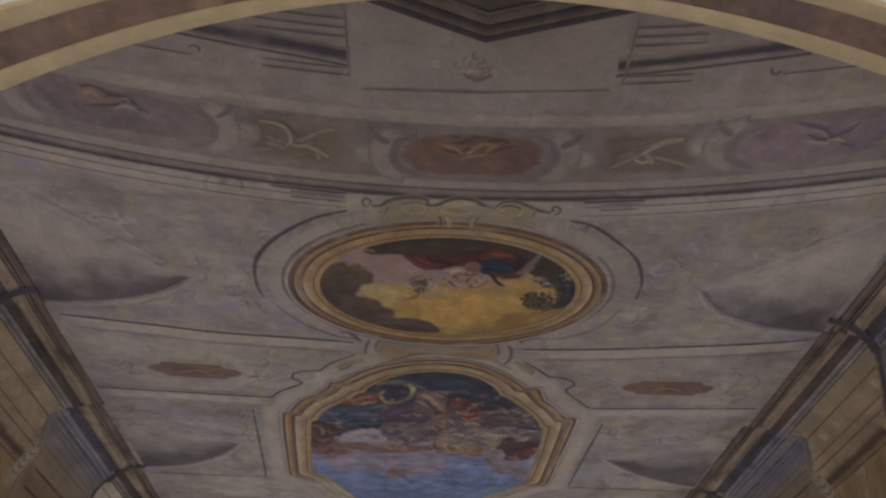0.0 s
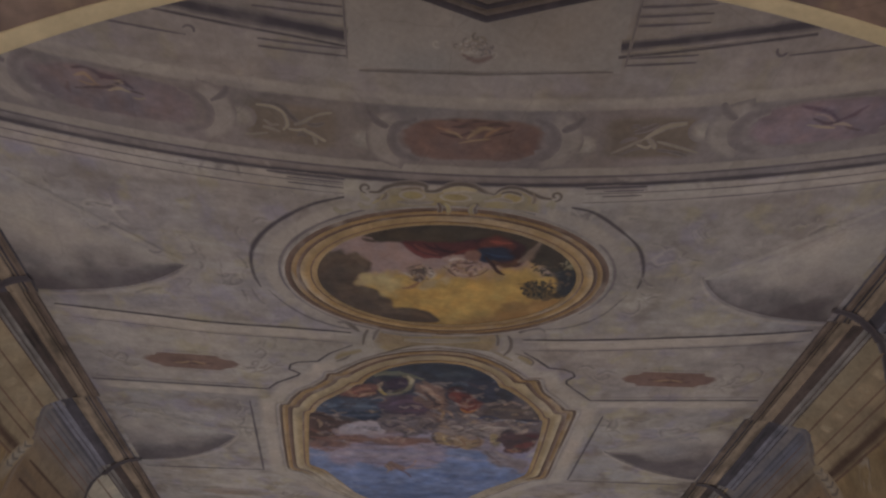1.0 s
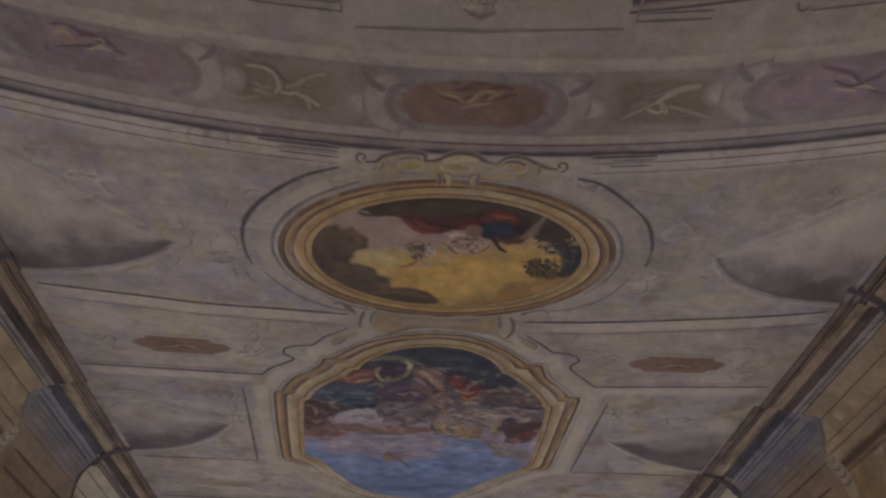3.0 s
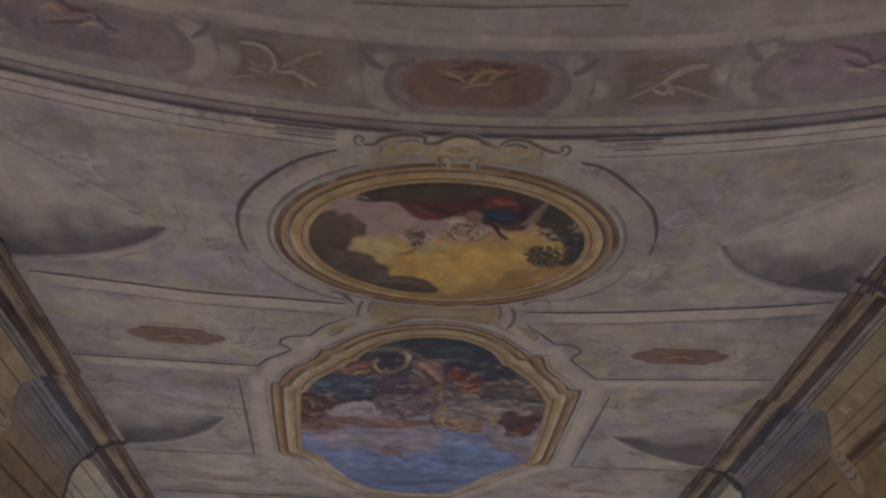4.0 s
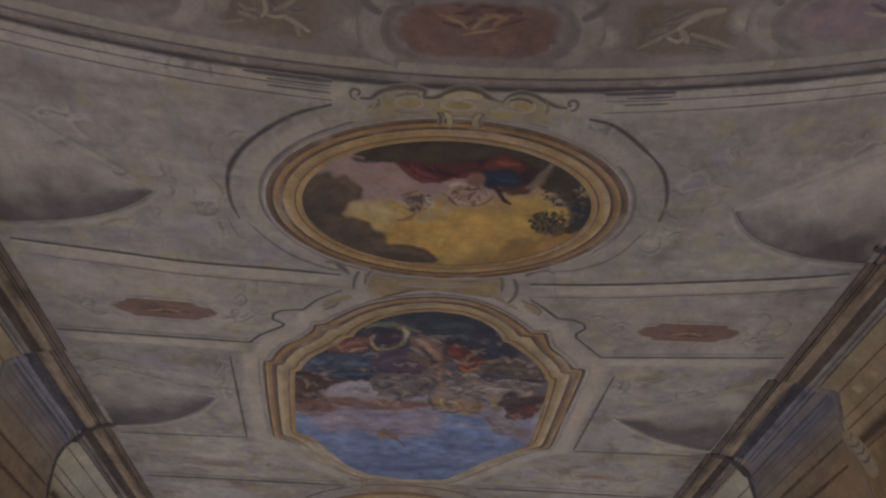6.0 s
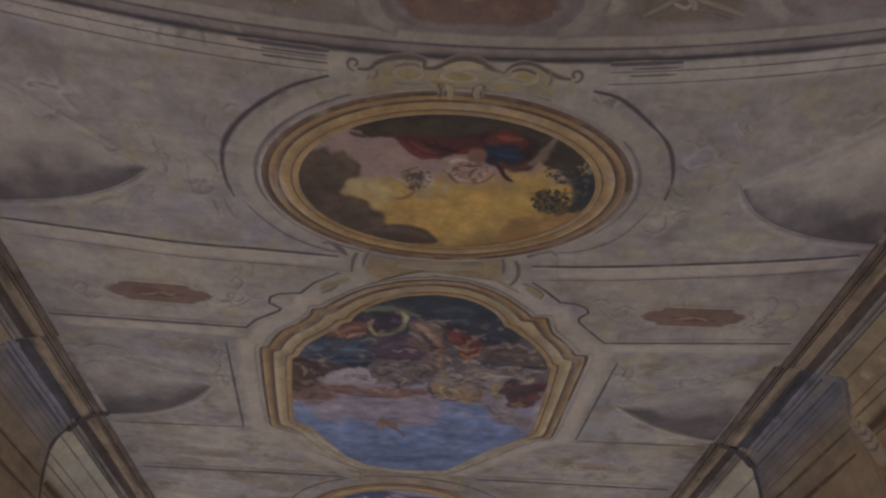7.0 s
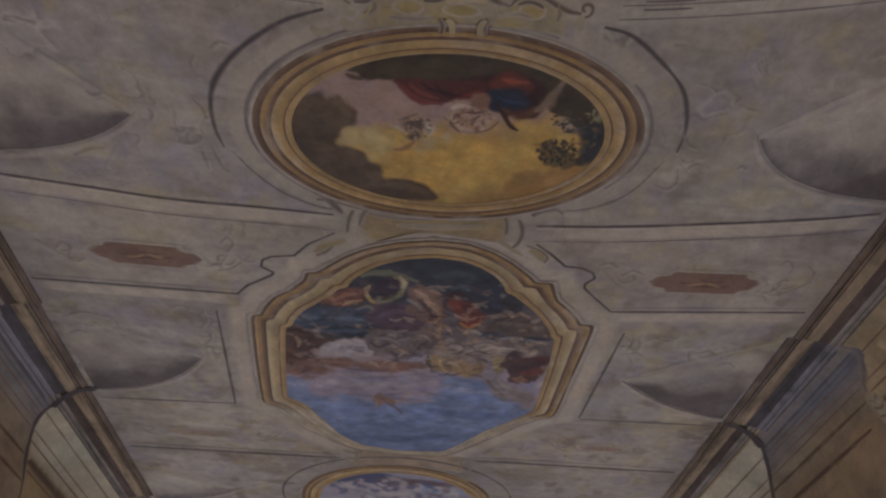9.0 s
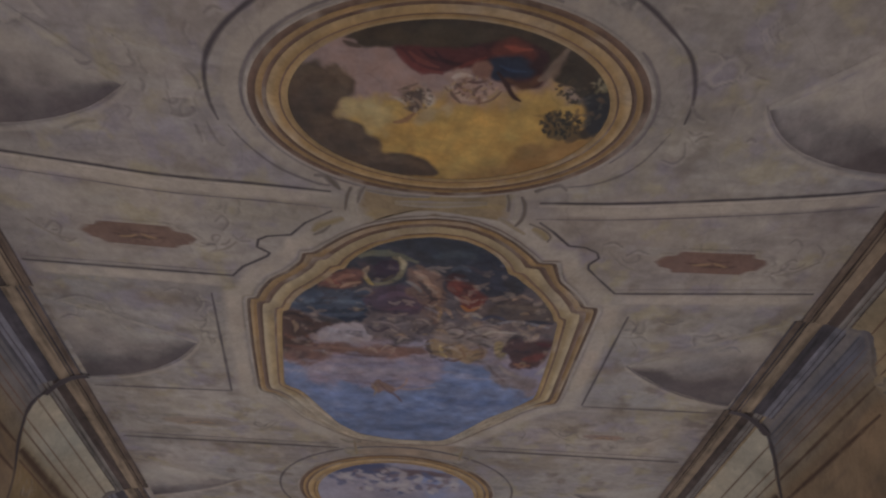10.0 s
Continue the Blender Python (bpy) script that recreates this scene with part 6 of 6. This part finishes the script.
def build_cartouche(x, y, hw, hh, tone, label, seed, turn):
    w = thing("painted_cartouche", label, "cartouche", "rib cartouches", (x, y, CROWN))
    k = math.tan(radians(turn))
    shape = [(-1, 0), (-0.86, -0.55), (-0.68, -0.62), (-0.62, -1), (0.62, -1), (0.68, -0.62), (0.86, -0.55), (1, 0), (0.86, 0.55), (0.68, 0.66), (0.62, 1), (-0.62, 1), (-0.68, 0.66), (-0.86, 0.55), (-1, 0)]
    rim = polyline([(x + a * hw, y + b * hh + a * hw * k) for a, b in shape], 0.03)[:-1]
    def painter(s, yy):
        col = mottled(tone, s, yy, 0.18, seed, 0.2)
        u, v = s - x, yy - y
        for a, b, c, d, wd, t in ((-0.3, 0.0, 0.3, 0.03, 0.05, np.asarray(tone) * 0.5), (-0.22, 0.05, 0.0, 0.0, 0.04, TAN * 1.1), (0.02, -0.02, 0.2, 0.05, 0.04, TAN), (-0.1, -0.06, 0.24, -0.04, 0.03, np.asarray(tone) * 0.55)):
            col = stroke(col, u, v, a * hw / 0.68, b, c * hw / 0.68, d, wd, t, 0.06, seed, 0.7)
        return col
    disc("field", rim, (x, y), painter, w, 1.6, 26, fade=0.86)
    flat_line("pale_rim", np.concatenate([rim, rim[:1]]), 0.026, CREAM * 0.9, w, 2.4, thin=False, cover=0.3)
    for side in (-1, 1):
        px, py = x + side * (hw + 0.22), y + side * (hw + 0.22) * k
        flat_line("leaf_scroll", scroll(px, py - 0.06, 0.13, 0.9, 90 - 90 * side, side), 0.03, pigment(84, 76, 72), w, 1)
        flat_line("leaf_scroll", curve([(px - side * 0.12, py + 0.18), (px + side * 0.08, py + 0.1), (px + side * 0.3, py - 0.12)], 24), 0.03, pigment(88, 80, 74), w, 1)


build_cartouche(-3.30, 7.86, 0.72, 0.20, pigment(75, 58, 51), "small rust red painted cartouche on a pale rib", 711, 1)
build_cartouche(3.40, 7.63, 0.71, 0.20, pigment(76, 57, 50), "small red painted cartouche on a pale rib", 721, -3)
build_cartouche(-3.4, 12.2, 0.72, 0.14, pigment(95, 84, 76), "faded reddish painted cartouche on a worn rib", 731, 0)
build_cartouche(3.2, 11.85, 0.4, 0.1, pigment(94, 78, 70), "small faded red cartouche on a worn rib", 741, 0)


# ---------------------------------------------------------------- lunettes in the bays, laid flat, their shade put into the colour
def bezier(a, b, c, n):
    t = np.linspace(0, 1, n)[:, None]
    a, b, c = (np.array(v, float) for v in (a, b, c))
    return a * (1 - t) ** 2 + 2 * b * t * (1 - t) + c * t * t


def build_lunette(tip, low_mid, low_end, up_mid, up_end, seed, label, line=0.3, reach=0.0):
    w = thing("shaded_lunette", label, "shell", "bay shells", (low_end[0], low_end[1], CROWN))
    n, m = 90, 60
    low, up = bezier(tip, low_mid, low_end, n), bezier(tip, up_mid, up_end, n)
    k = np.linspace(0, 1, m)[:, None, None]
    p = up[None] * (1 - k) + low[None] * k
    s, y = p[..., 0], p[..., 1]
    v = np.broadcast_to(k[..., 0], s.shape)
    u = np.broadcast_to(np.linspace(0, 1, n)[None], s.shape)
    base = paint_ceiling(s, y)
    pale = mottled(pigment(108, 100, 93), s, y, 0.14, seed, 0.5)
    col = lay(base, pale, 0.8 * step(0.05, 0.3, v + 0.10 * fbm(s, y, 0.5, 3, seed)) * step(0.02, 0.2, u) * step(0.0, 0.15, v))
    # shade of the hollow lunette, put into the colour, darkest at the lower rim
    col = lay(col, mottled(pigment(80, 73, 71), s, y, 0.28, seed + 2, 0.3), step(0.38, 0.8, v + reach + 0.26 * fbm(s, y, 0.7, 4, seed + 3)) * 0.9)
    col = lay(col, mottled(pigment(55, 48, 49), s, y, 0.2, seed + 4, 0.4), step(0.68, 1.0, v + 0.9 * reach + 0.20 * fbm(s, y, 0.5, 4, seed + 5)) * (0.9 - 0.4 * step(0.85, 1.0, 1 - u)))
    under(grid_object("lunette_field", surf(s, y, LEAF * (1.6 * step(0.0, 0.12, v) - 0.6) + coat()), col), w)
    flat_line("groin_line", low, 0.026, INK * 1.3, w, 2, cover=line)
    flat_line("pale_ridge", low + (0.0, 0.06), 0.05, CREAM * 1.0, w, 1, cover=0.4)
    flat_line("upper_ridge", up + (0.0, 0.05), 0.06, pigment(110, 102, 93), w, 1.2, seed=seed, cover=0.42)


SHADED_LUNETTE = "grey lunette in a bay, shade under its rim put into colour"
build_lunette((-2.86, 5.80), (-3.45, 6.44), (-4.87, 6.46), (-3.9, 5.0), (-4.87, 4.2), 801, SHADED_LUNETTE)
build_lunette((3.12, 5.50), (3.5, 6.24), (4.9, 6.18), (3.9, 4.9), (4.9, 3.95), 811, SHADED_LUNETTE)
build_lunette((-3.0, 9.92), (-3.55, 10.9), (-4.87, 11.03), (-3.9, 9.45), (-4.87, 9.1), 821, SHADED_LUNETTE, 0.3, 0.14)
build_lunette((3.0, 9.80), (3.75, 10.5), (4.8, 10.66), (3.7, 9.2), (4.82, 8.6), 831, SHADED_LUNETTE, 0.85, 0.16)
build_lunette((-3.1, 14.30), (-3.8, 14.95), (-4.95, 15.3), (-4.0, 14.0), (-4.9, 13.6), 841, SHADED_LUNETTE)
build_lunette((3.1, 14.0), (3.8, 14.6), (4.75, 14.9), (3.9, 13.7), (4.75, 13.3), 851, SHADED_LUNETTE)


# ---------------------------------------------------------------- leaf scrolls on the bare plaster
def build_scrollwork(label, lines):
    """Faint leaf scrolls: each line a dark stroke with a pale lip on its lower side."""
    at = lines[0][0]
    w = thing("painted_scrollwork", label, "ornament", "plaster scrolls", (at[0], at[1], CROWN))
    for i, pts in enumerate(lines):
        c = curve(pts, 36)
        flat_line("leaf_shade", c, 0.032, pigment(68, 61, 60), w, 1.2, seed=1000 + i, cover=0.42)
        flat_line("leaf_light", c + (0.02, 0.03), 0.034, pigment(112, 104, 98), w, 1.0, seed=1020 + i, cover=0.3)


FAINT = "faint grey leaf scrolls painted on pale plaster"
build_scrollwork(FAINT, [[(-2.17, 5.13), (-2.22, 5.23), (-2.2, 5.32), (-2.16, 5.37)], [(-2.53, 6.12), (-2.42, 6.14), (-2.29, 6.07), (-2.31, 6.02)], [(-2.31, 6.23), (-2.29, 6.35), (-2.28, 6.45)], [(-2.19, 6.18), (-2.16, 6.32), (-2.11, 6.44), (-2.06, 6.47)], [(-2.28, 5.61), (-2.21, 5.7), (-2.18, 5.82)], [(-2.01, 5.06), (-1.92, 4.99), (-1.84, 5.01)], [(-2.57, 5.96), (-2.48, 6), (-2.41, 5.95)]])
build_scrollwork(FAINT, [[(-2.69, 5.53), (-2.68, 5.63), (-2.64, 5.7)], [(-2.73, 5.75), (-2.71, 5.81), (-2.74, 5.89)], [(-3.66, 6.41), (-3.46, 6.31), (-3.3, 6.28)], [(-3.28, 5.61), (-3.22, 5.65), (-3.13, 5.62)], [(-2.96, 6.07), (-2.91, 6.12), (-2.97, 6.21)]])
build_scrollwork(FAINT, [[(2.43, 5.57), (2.52, 5.67), (2.6, 5.71)], [(2.49, 5.84), (2.57, 5.89), (2.64, 5.85)], [(2.35, 6.21), (2.48, 6.24), (2.55, 6.14), (2.51, 5.98)], [(2.81, 5.19), (2.88, 5.21), (3, 5.24)], [(3.09, 5.91), (3.13, 5.88), (3.19, 5.91)], [(2.6, 5.97), (2.64, 5.91), (2.71, 5.89)]])
build_scrollwork(FAINT, [[(-4.37, 7.87), (-4.24, 7.74), (-4.17, 7.81), (-4.23, 7.95)], [(-2.36, 7.56), (-2.26, 7.46), (-2.21, 7.56), (-2.3, 7.7)], [(-2.59, 7.92), (-2.45, 7.94), (-2.34, 7.81)], [(-4.26, 8), (-4.18, 8.07), (-4.04, 7.99)], [(-2.19, 7.75), (-2.11, 7.84), (-1.99, 7.83)]])
build_scrollwork(FAINT, [[(4.13, 7.24), (4.19, 7.15), (4.3, 7.26), (4.3, 7.37)], [(4.44, 7.2), (4.57, 7.31), (4.61, 7.44)], [(2.38, 7.61), (2.49, 7.51), (2.64, 7.56)], [(4.15, 7.74), (4.26, 7.64), (4.29, 7.52)], [(2.07, 7.46), (2.19, 7.41), (2.31, 7.48)]])
build_scrollwork(FAINT, [[(-2.82, 8.9), (-2.8, 9.06), (-2.91, 9.25)], [(-2.87, 9.31), (-2.81, 9.44), (-2.9, 9.61)], [(-4.75, 9.21), (-4.41, 9.08), (-4.14, 9.17)], [(-4.8, 9.6), (-4.62, 9.5), (-4.5, 9.56)], [(-3.24, 8.86), (-3.08, 8.78), (-2.98, 8.87)]])
build_scrollwork(FAINT, [[(2.73, 8.77), (2.87, 8.89), (2.86, 9.1)], [(2.92, 9.23), (3.03, 9.39), (2.99, 9.54)], [(3.15, 8.76), (3.32, 8.81), (3.44, 8.72)], [(4.13, 9.32), (4.28, 9.2), (4.43, 9.29)], [(1.82, 11.72), (1.91, 11.91), (1.88, 12.07)]])


# ---------------------------------------------------------------- painted cornices along the sides
def build_side_cornice(side, breaks, shift, group_label):
    """Runs of cornice from break to break, each run stepping a little in or out."""
    for i, (y0, y1) in enumerate(zip(breaks[:-1], breaks[1:])):
        d = shift[i]
        bay = i % 2 == 0
        w = thing("cornice_run", group_label, "cornice", "side cornice runs", (side * 5.0, (y0 + y1) / 2, CROWN))
        y = np.linspace(y0, y1, max(8, int((y1 - y0) / 0.08)))
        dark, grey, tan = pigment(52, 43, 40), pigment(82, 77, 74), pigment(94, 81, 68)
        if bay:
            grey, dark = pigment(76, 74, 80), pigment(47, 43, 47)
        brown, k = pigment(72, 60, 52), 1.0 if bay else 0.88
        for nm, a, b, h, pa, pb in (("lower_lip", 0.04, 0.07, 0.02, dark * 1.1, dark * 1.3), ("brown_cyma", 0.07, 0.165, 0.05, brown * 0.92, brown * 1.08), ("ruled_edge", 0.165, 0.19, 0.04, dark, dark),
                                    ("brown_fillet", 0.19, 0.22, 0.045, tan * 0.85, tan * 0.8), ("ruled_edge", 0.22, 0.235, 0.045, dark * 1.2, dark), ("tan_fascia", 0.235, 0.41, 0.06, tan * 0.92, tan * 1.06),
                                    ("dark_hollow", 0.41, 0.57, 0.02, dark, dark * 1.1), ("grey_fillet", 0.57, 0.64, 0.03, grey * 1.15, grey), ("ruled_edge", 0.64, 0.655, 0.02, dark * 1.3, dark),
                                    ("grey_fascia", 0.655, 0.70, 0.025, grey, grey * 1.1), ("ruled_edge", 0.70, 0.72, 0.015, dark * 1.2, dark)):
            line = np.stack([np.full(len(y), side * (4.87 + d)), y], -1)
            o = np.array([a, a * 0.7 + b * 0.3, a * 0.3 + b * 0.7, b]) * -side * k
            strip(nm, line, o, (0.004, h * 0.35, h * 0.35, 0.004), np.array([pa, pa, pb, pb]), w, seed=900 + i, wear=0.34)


LEFT_BREAKS, RIGHT_BREAKS = (1.95, 6.5, 8.95, 11.1, 14.95, 19.9), (1.95, 6.15, 8.55, 10.75, 14.5, 19.9)
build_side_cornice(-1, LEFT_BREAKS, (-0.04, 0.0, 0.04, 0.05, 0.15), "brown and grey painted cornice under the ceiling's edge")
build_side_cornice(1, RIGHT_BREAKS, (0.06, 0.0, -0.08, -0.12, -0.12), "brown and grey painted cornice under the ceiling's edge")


def along(line, s0):
    """Where a line that runs down the cove crosses s0."""
    return float(np.interp(s0, line[:, 0], line[:, 1]))


def between(near, far, side, painter, name, parent, m=70):
    """A sheet on the cove between two lines that run down it."""
    k = np.linspace(0, 1, m)[:, None, None]
    p = near[None] * (1 - k) + far[None] * k
    s, y = p[..., 0] * side, p[..., 1]
    return under(grid_object(name, surf(s, y, LEAF + coat()), painter(s, y)), parent)


def paint_bay(s, y):
    a = np.abs(s)
    streak = fbm(s * 5, y * 0.45, 0.8, 5, 950)
    col = mottled(pigment(82, 77, 76), s, y, 0.2, 951, 0.4)
    col = lay(col, pigment(62, 66, 82), (0.42 + 0.16 * np.sign(s)) * step(-0.1, 0.7, streak) * (1 - step(5.75, 6.05, a)))
    col = lay(col, mottled(pigment(94, 82, 68), s, y, 0.24, 952, 0.4), step(5.8, 6.15, a + 0.1 * streak))
    col = lay(col, mottled(pigment(93, 78, 62), s, y, 0.26, 953, 0.5), step(6.2, 6.35, a))
    return lay(col, pigment(60, 52, 50), 0.4 * step(0.2, 0.9, fbm(s * 6, y * 0.7, 0.5, 4, 954)))


def paint_pier(s, y):
    a = np.abs(s)
    streak = fbm(s * 5, y * 0.5, 0.7, 5, 955)
    col = mottled(pigment(104, 91, 73), s, y, 0.22, 956, 0.4)
    col = lay(col, mottled(pigment(122, 115, 103), s, y, 0.2, 957, 0.5), 1.0 * step(9.5, 10.5, y) * (1 - step(6.0, 6.3, a)))
    col = lay(col, pigment(82, 79, 86), 0.5 * step(0.1, 0.9, streak) * step(9.5, 10.5, y))
    col = lay(col, pigment(72, 62, 54), 0.4 * step(0.1, 0.9, streak))
    col = lay(col, mottled(pigment(96, 80, 58), s, y, 0.26, 958, 0.3), step(6.35, 6.42, a))
    for i, cy in enumerate((7.3, 8.0, 9.0, 12.6, 13.6)):
        col = tendrils(col, s, y, math.copysign(6.62, float(s.flat[0])), cy, 0.24, 0.6, 970 + i, 0.9, 0.2)
    return col


def build_cove(side, bays):
    """What is painted on a cove below the cornice: streaked bays, tan piers between them, ruled lines, and groins where they meet."""
    nears = [curve([(5.42, y0 + 0.08), (5.56, y0 + 0.08), (5.70, y0 + 0.03), (5.90, y0 + 0.30), (6.06, y0 + 0.52), (6.6, y0 + 0.72), (7.4, y0 + 0.8)], 60) for y0, y1 in bays]
    lag = 0.0 if side > 0 else -0.22
    fars = [curve([(5.42, y1 + 0.22), (5.56, y1 + 0.32), (5.86, y1 + 0.72 + lag), (6.2, y1 + 1.18 + lag), (6.66, y1 + 1.55), (7.4, y1 + 1.75)], 60) for y0, y1 in bays]
    for i, (y0, y1) in enumerate(bays):
        w = thing("cove_bay", "blue-grey streaked painted bay beneath the cornice", "bay", "cove bays", (side * 5.8, y0, 6.0))
        between(nears[i], fars[i], side, paint_bay, "field", w)
        g = np.stack([fars[i][:, 0] * side, fars[i][:, 1]], -1)
        flat_line("groin_line", g, 0.05, INK, w, 2.2, ground=paint_bay, thin=False, cover=1.0)
        over = curve([(side * 4.86, y1 + 0.02), (side * 5.1, y1 + 0.08), (side * 5.35, y1 + 0.2), (side * 5.6, y1 + 0.38)], 30)
        flat_line("groin_line", over, 0.06, INK, w, 19, ground=lambda s, y: np.broadcast_to(INK * 1.5, (*s.shape, 3)), thin=False, cover=1.0)
        g = np.stack([nears[i][:, 0] * side, nears[i][:, 1]], -1)
        flat_line("pale_rib", g + (0, 0.05), 0.08, pigment(90, 82, 76), w, 2.0, ground=paint_bay, cover=0.35)
        flat_line("rib_line", g, 0.03, pigment(70, 62, 58), w, 2.4, ground=paint_bay, cover=0.5)
        low = 0.0 if side > 0 else 0.13
        for s0, wd, c in ((5.64, 0.03, pigment(56, 54, 60)), (5.71, 0.014, pigment(60, 56, 60)), (5.78, 0.014, UMBER * 1.6), (5.90, 0.014, UMBER * 1.8), (5.99, 0.02, UMBER * 1.6), (6.15 + low, 0.04, UMBER * 0.95), (6.42 + low, 0.05, UMBER * 0.9)):
            ya, yb = along(nears[i], s0) + (0.1 if s0 < 6.2 else 0.25), along(fars[i], s0) - 0.03
            flat_line("ruled_line", np.stack([np.full(60, side * s0), np.linspace(ya, yb, 60)], -1), wd, c, w, 2.0, seed=960, ground=paint_bay)
        # small bracket painted where the pier ends
        b = thing("painted_bracket", "pale painted scroll bracket with dark strokes on the cove", "bracket", "cove brackets", (side * 6.0, y0, 5.7))
        bx, by = 6.42, along(nears[i], 6.42) - 0.12
        disc("body", oval(side * bx, by, 0.34, 0.13, 60, 0, 3), (side * bx, by), lambda s, y: mottled(pigment(108, 98, 86), s, y, 0.25, 981, 0.15), b, 3, 14, fade=0.3)
        for k in range(4):
            flat_line("stroke", curve([(side * (bx - 0.26 + 0.11 * k), by - 0.10), (side * (bx - 0.22 + 0.11 * k), by), (side * (bx - 0.28 + 0.12 * k), by + 0.1)], 20), 0.04, pigment(50, 44, 42), b, 4, ground=lambda s, y: mottled(pigment(108, 98, 86), s, y, 0.25, 981, 0.15), cover=0.6, seed=980 + k)
    for i in range(len(bays) - 1):
        w = thing("cove_pier", "tan painted pier with pale blocks beneath the cornice", "pier", "cove piers", (side * 5.8, bays[i][1], 6.0))
        a, b = fars[i] + (0, 0.004), nears[i + 1] - (0, 0.004)
        between(a, b, side, paint_pier, "field", w)
        for k in range(6 if i == 0 else 0):
            cy = along(a, 5.86) + 0.15 + k * (along(b, 5.86) - along(a, 5.86) - 0.3) / 5
            disc("block", oval(side * 5.85, cy, 0.075, 0.085, 30, 0, 4), (side * 5.85, cy), lambda s, y: mottled(pigment(108, 95, 77), s, y, 0.2, 985, 0.2), w, 2, 10, fade=0.5)
        for s0, wd, c, e0, e1 in ((5.72, 0.02, UMBER * 1.5, 0.0, 0.0), (5.98, 0.018, UMBER * 1.8, 0.0, 0.0), (6.10, 0.022, UMBER * 1.5, 0.0, 0.05), (6.30, 0.11, UMBER * 0.85, 0.1, 0.1), (6.40, 0.03, UMBER * 1.3, 0.1, 0.1)):
            ya, yb = along(a, s0) + e0, along(b, s0) - e1
            flat_line("ruled_line", np.stack([np.full(60, side * s0), np.linspace(ya, yb, 60)], -1), wd, c, w, 2.0, thin=False, seed=962, ground=paint_pier)


build_cove(-1, ((3.9, 6.2), (8.95, 10.98), (14.8, 16.8)))
build_cove(1, ((3.7, 5.9), (8.42, 10.75), (14.4, 16.4)))
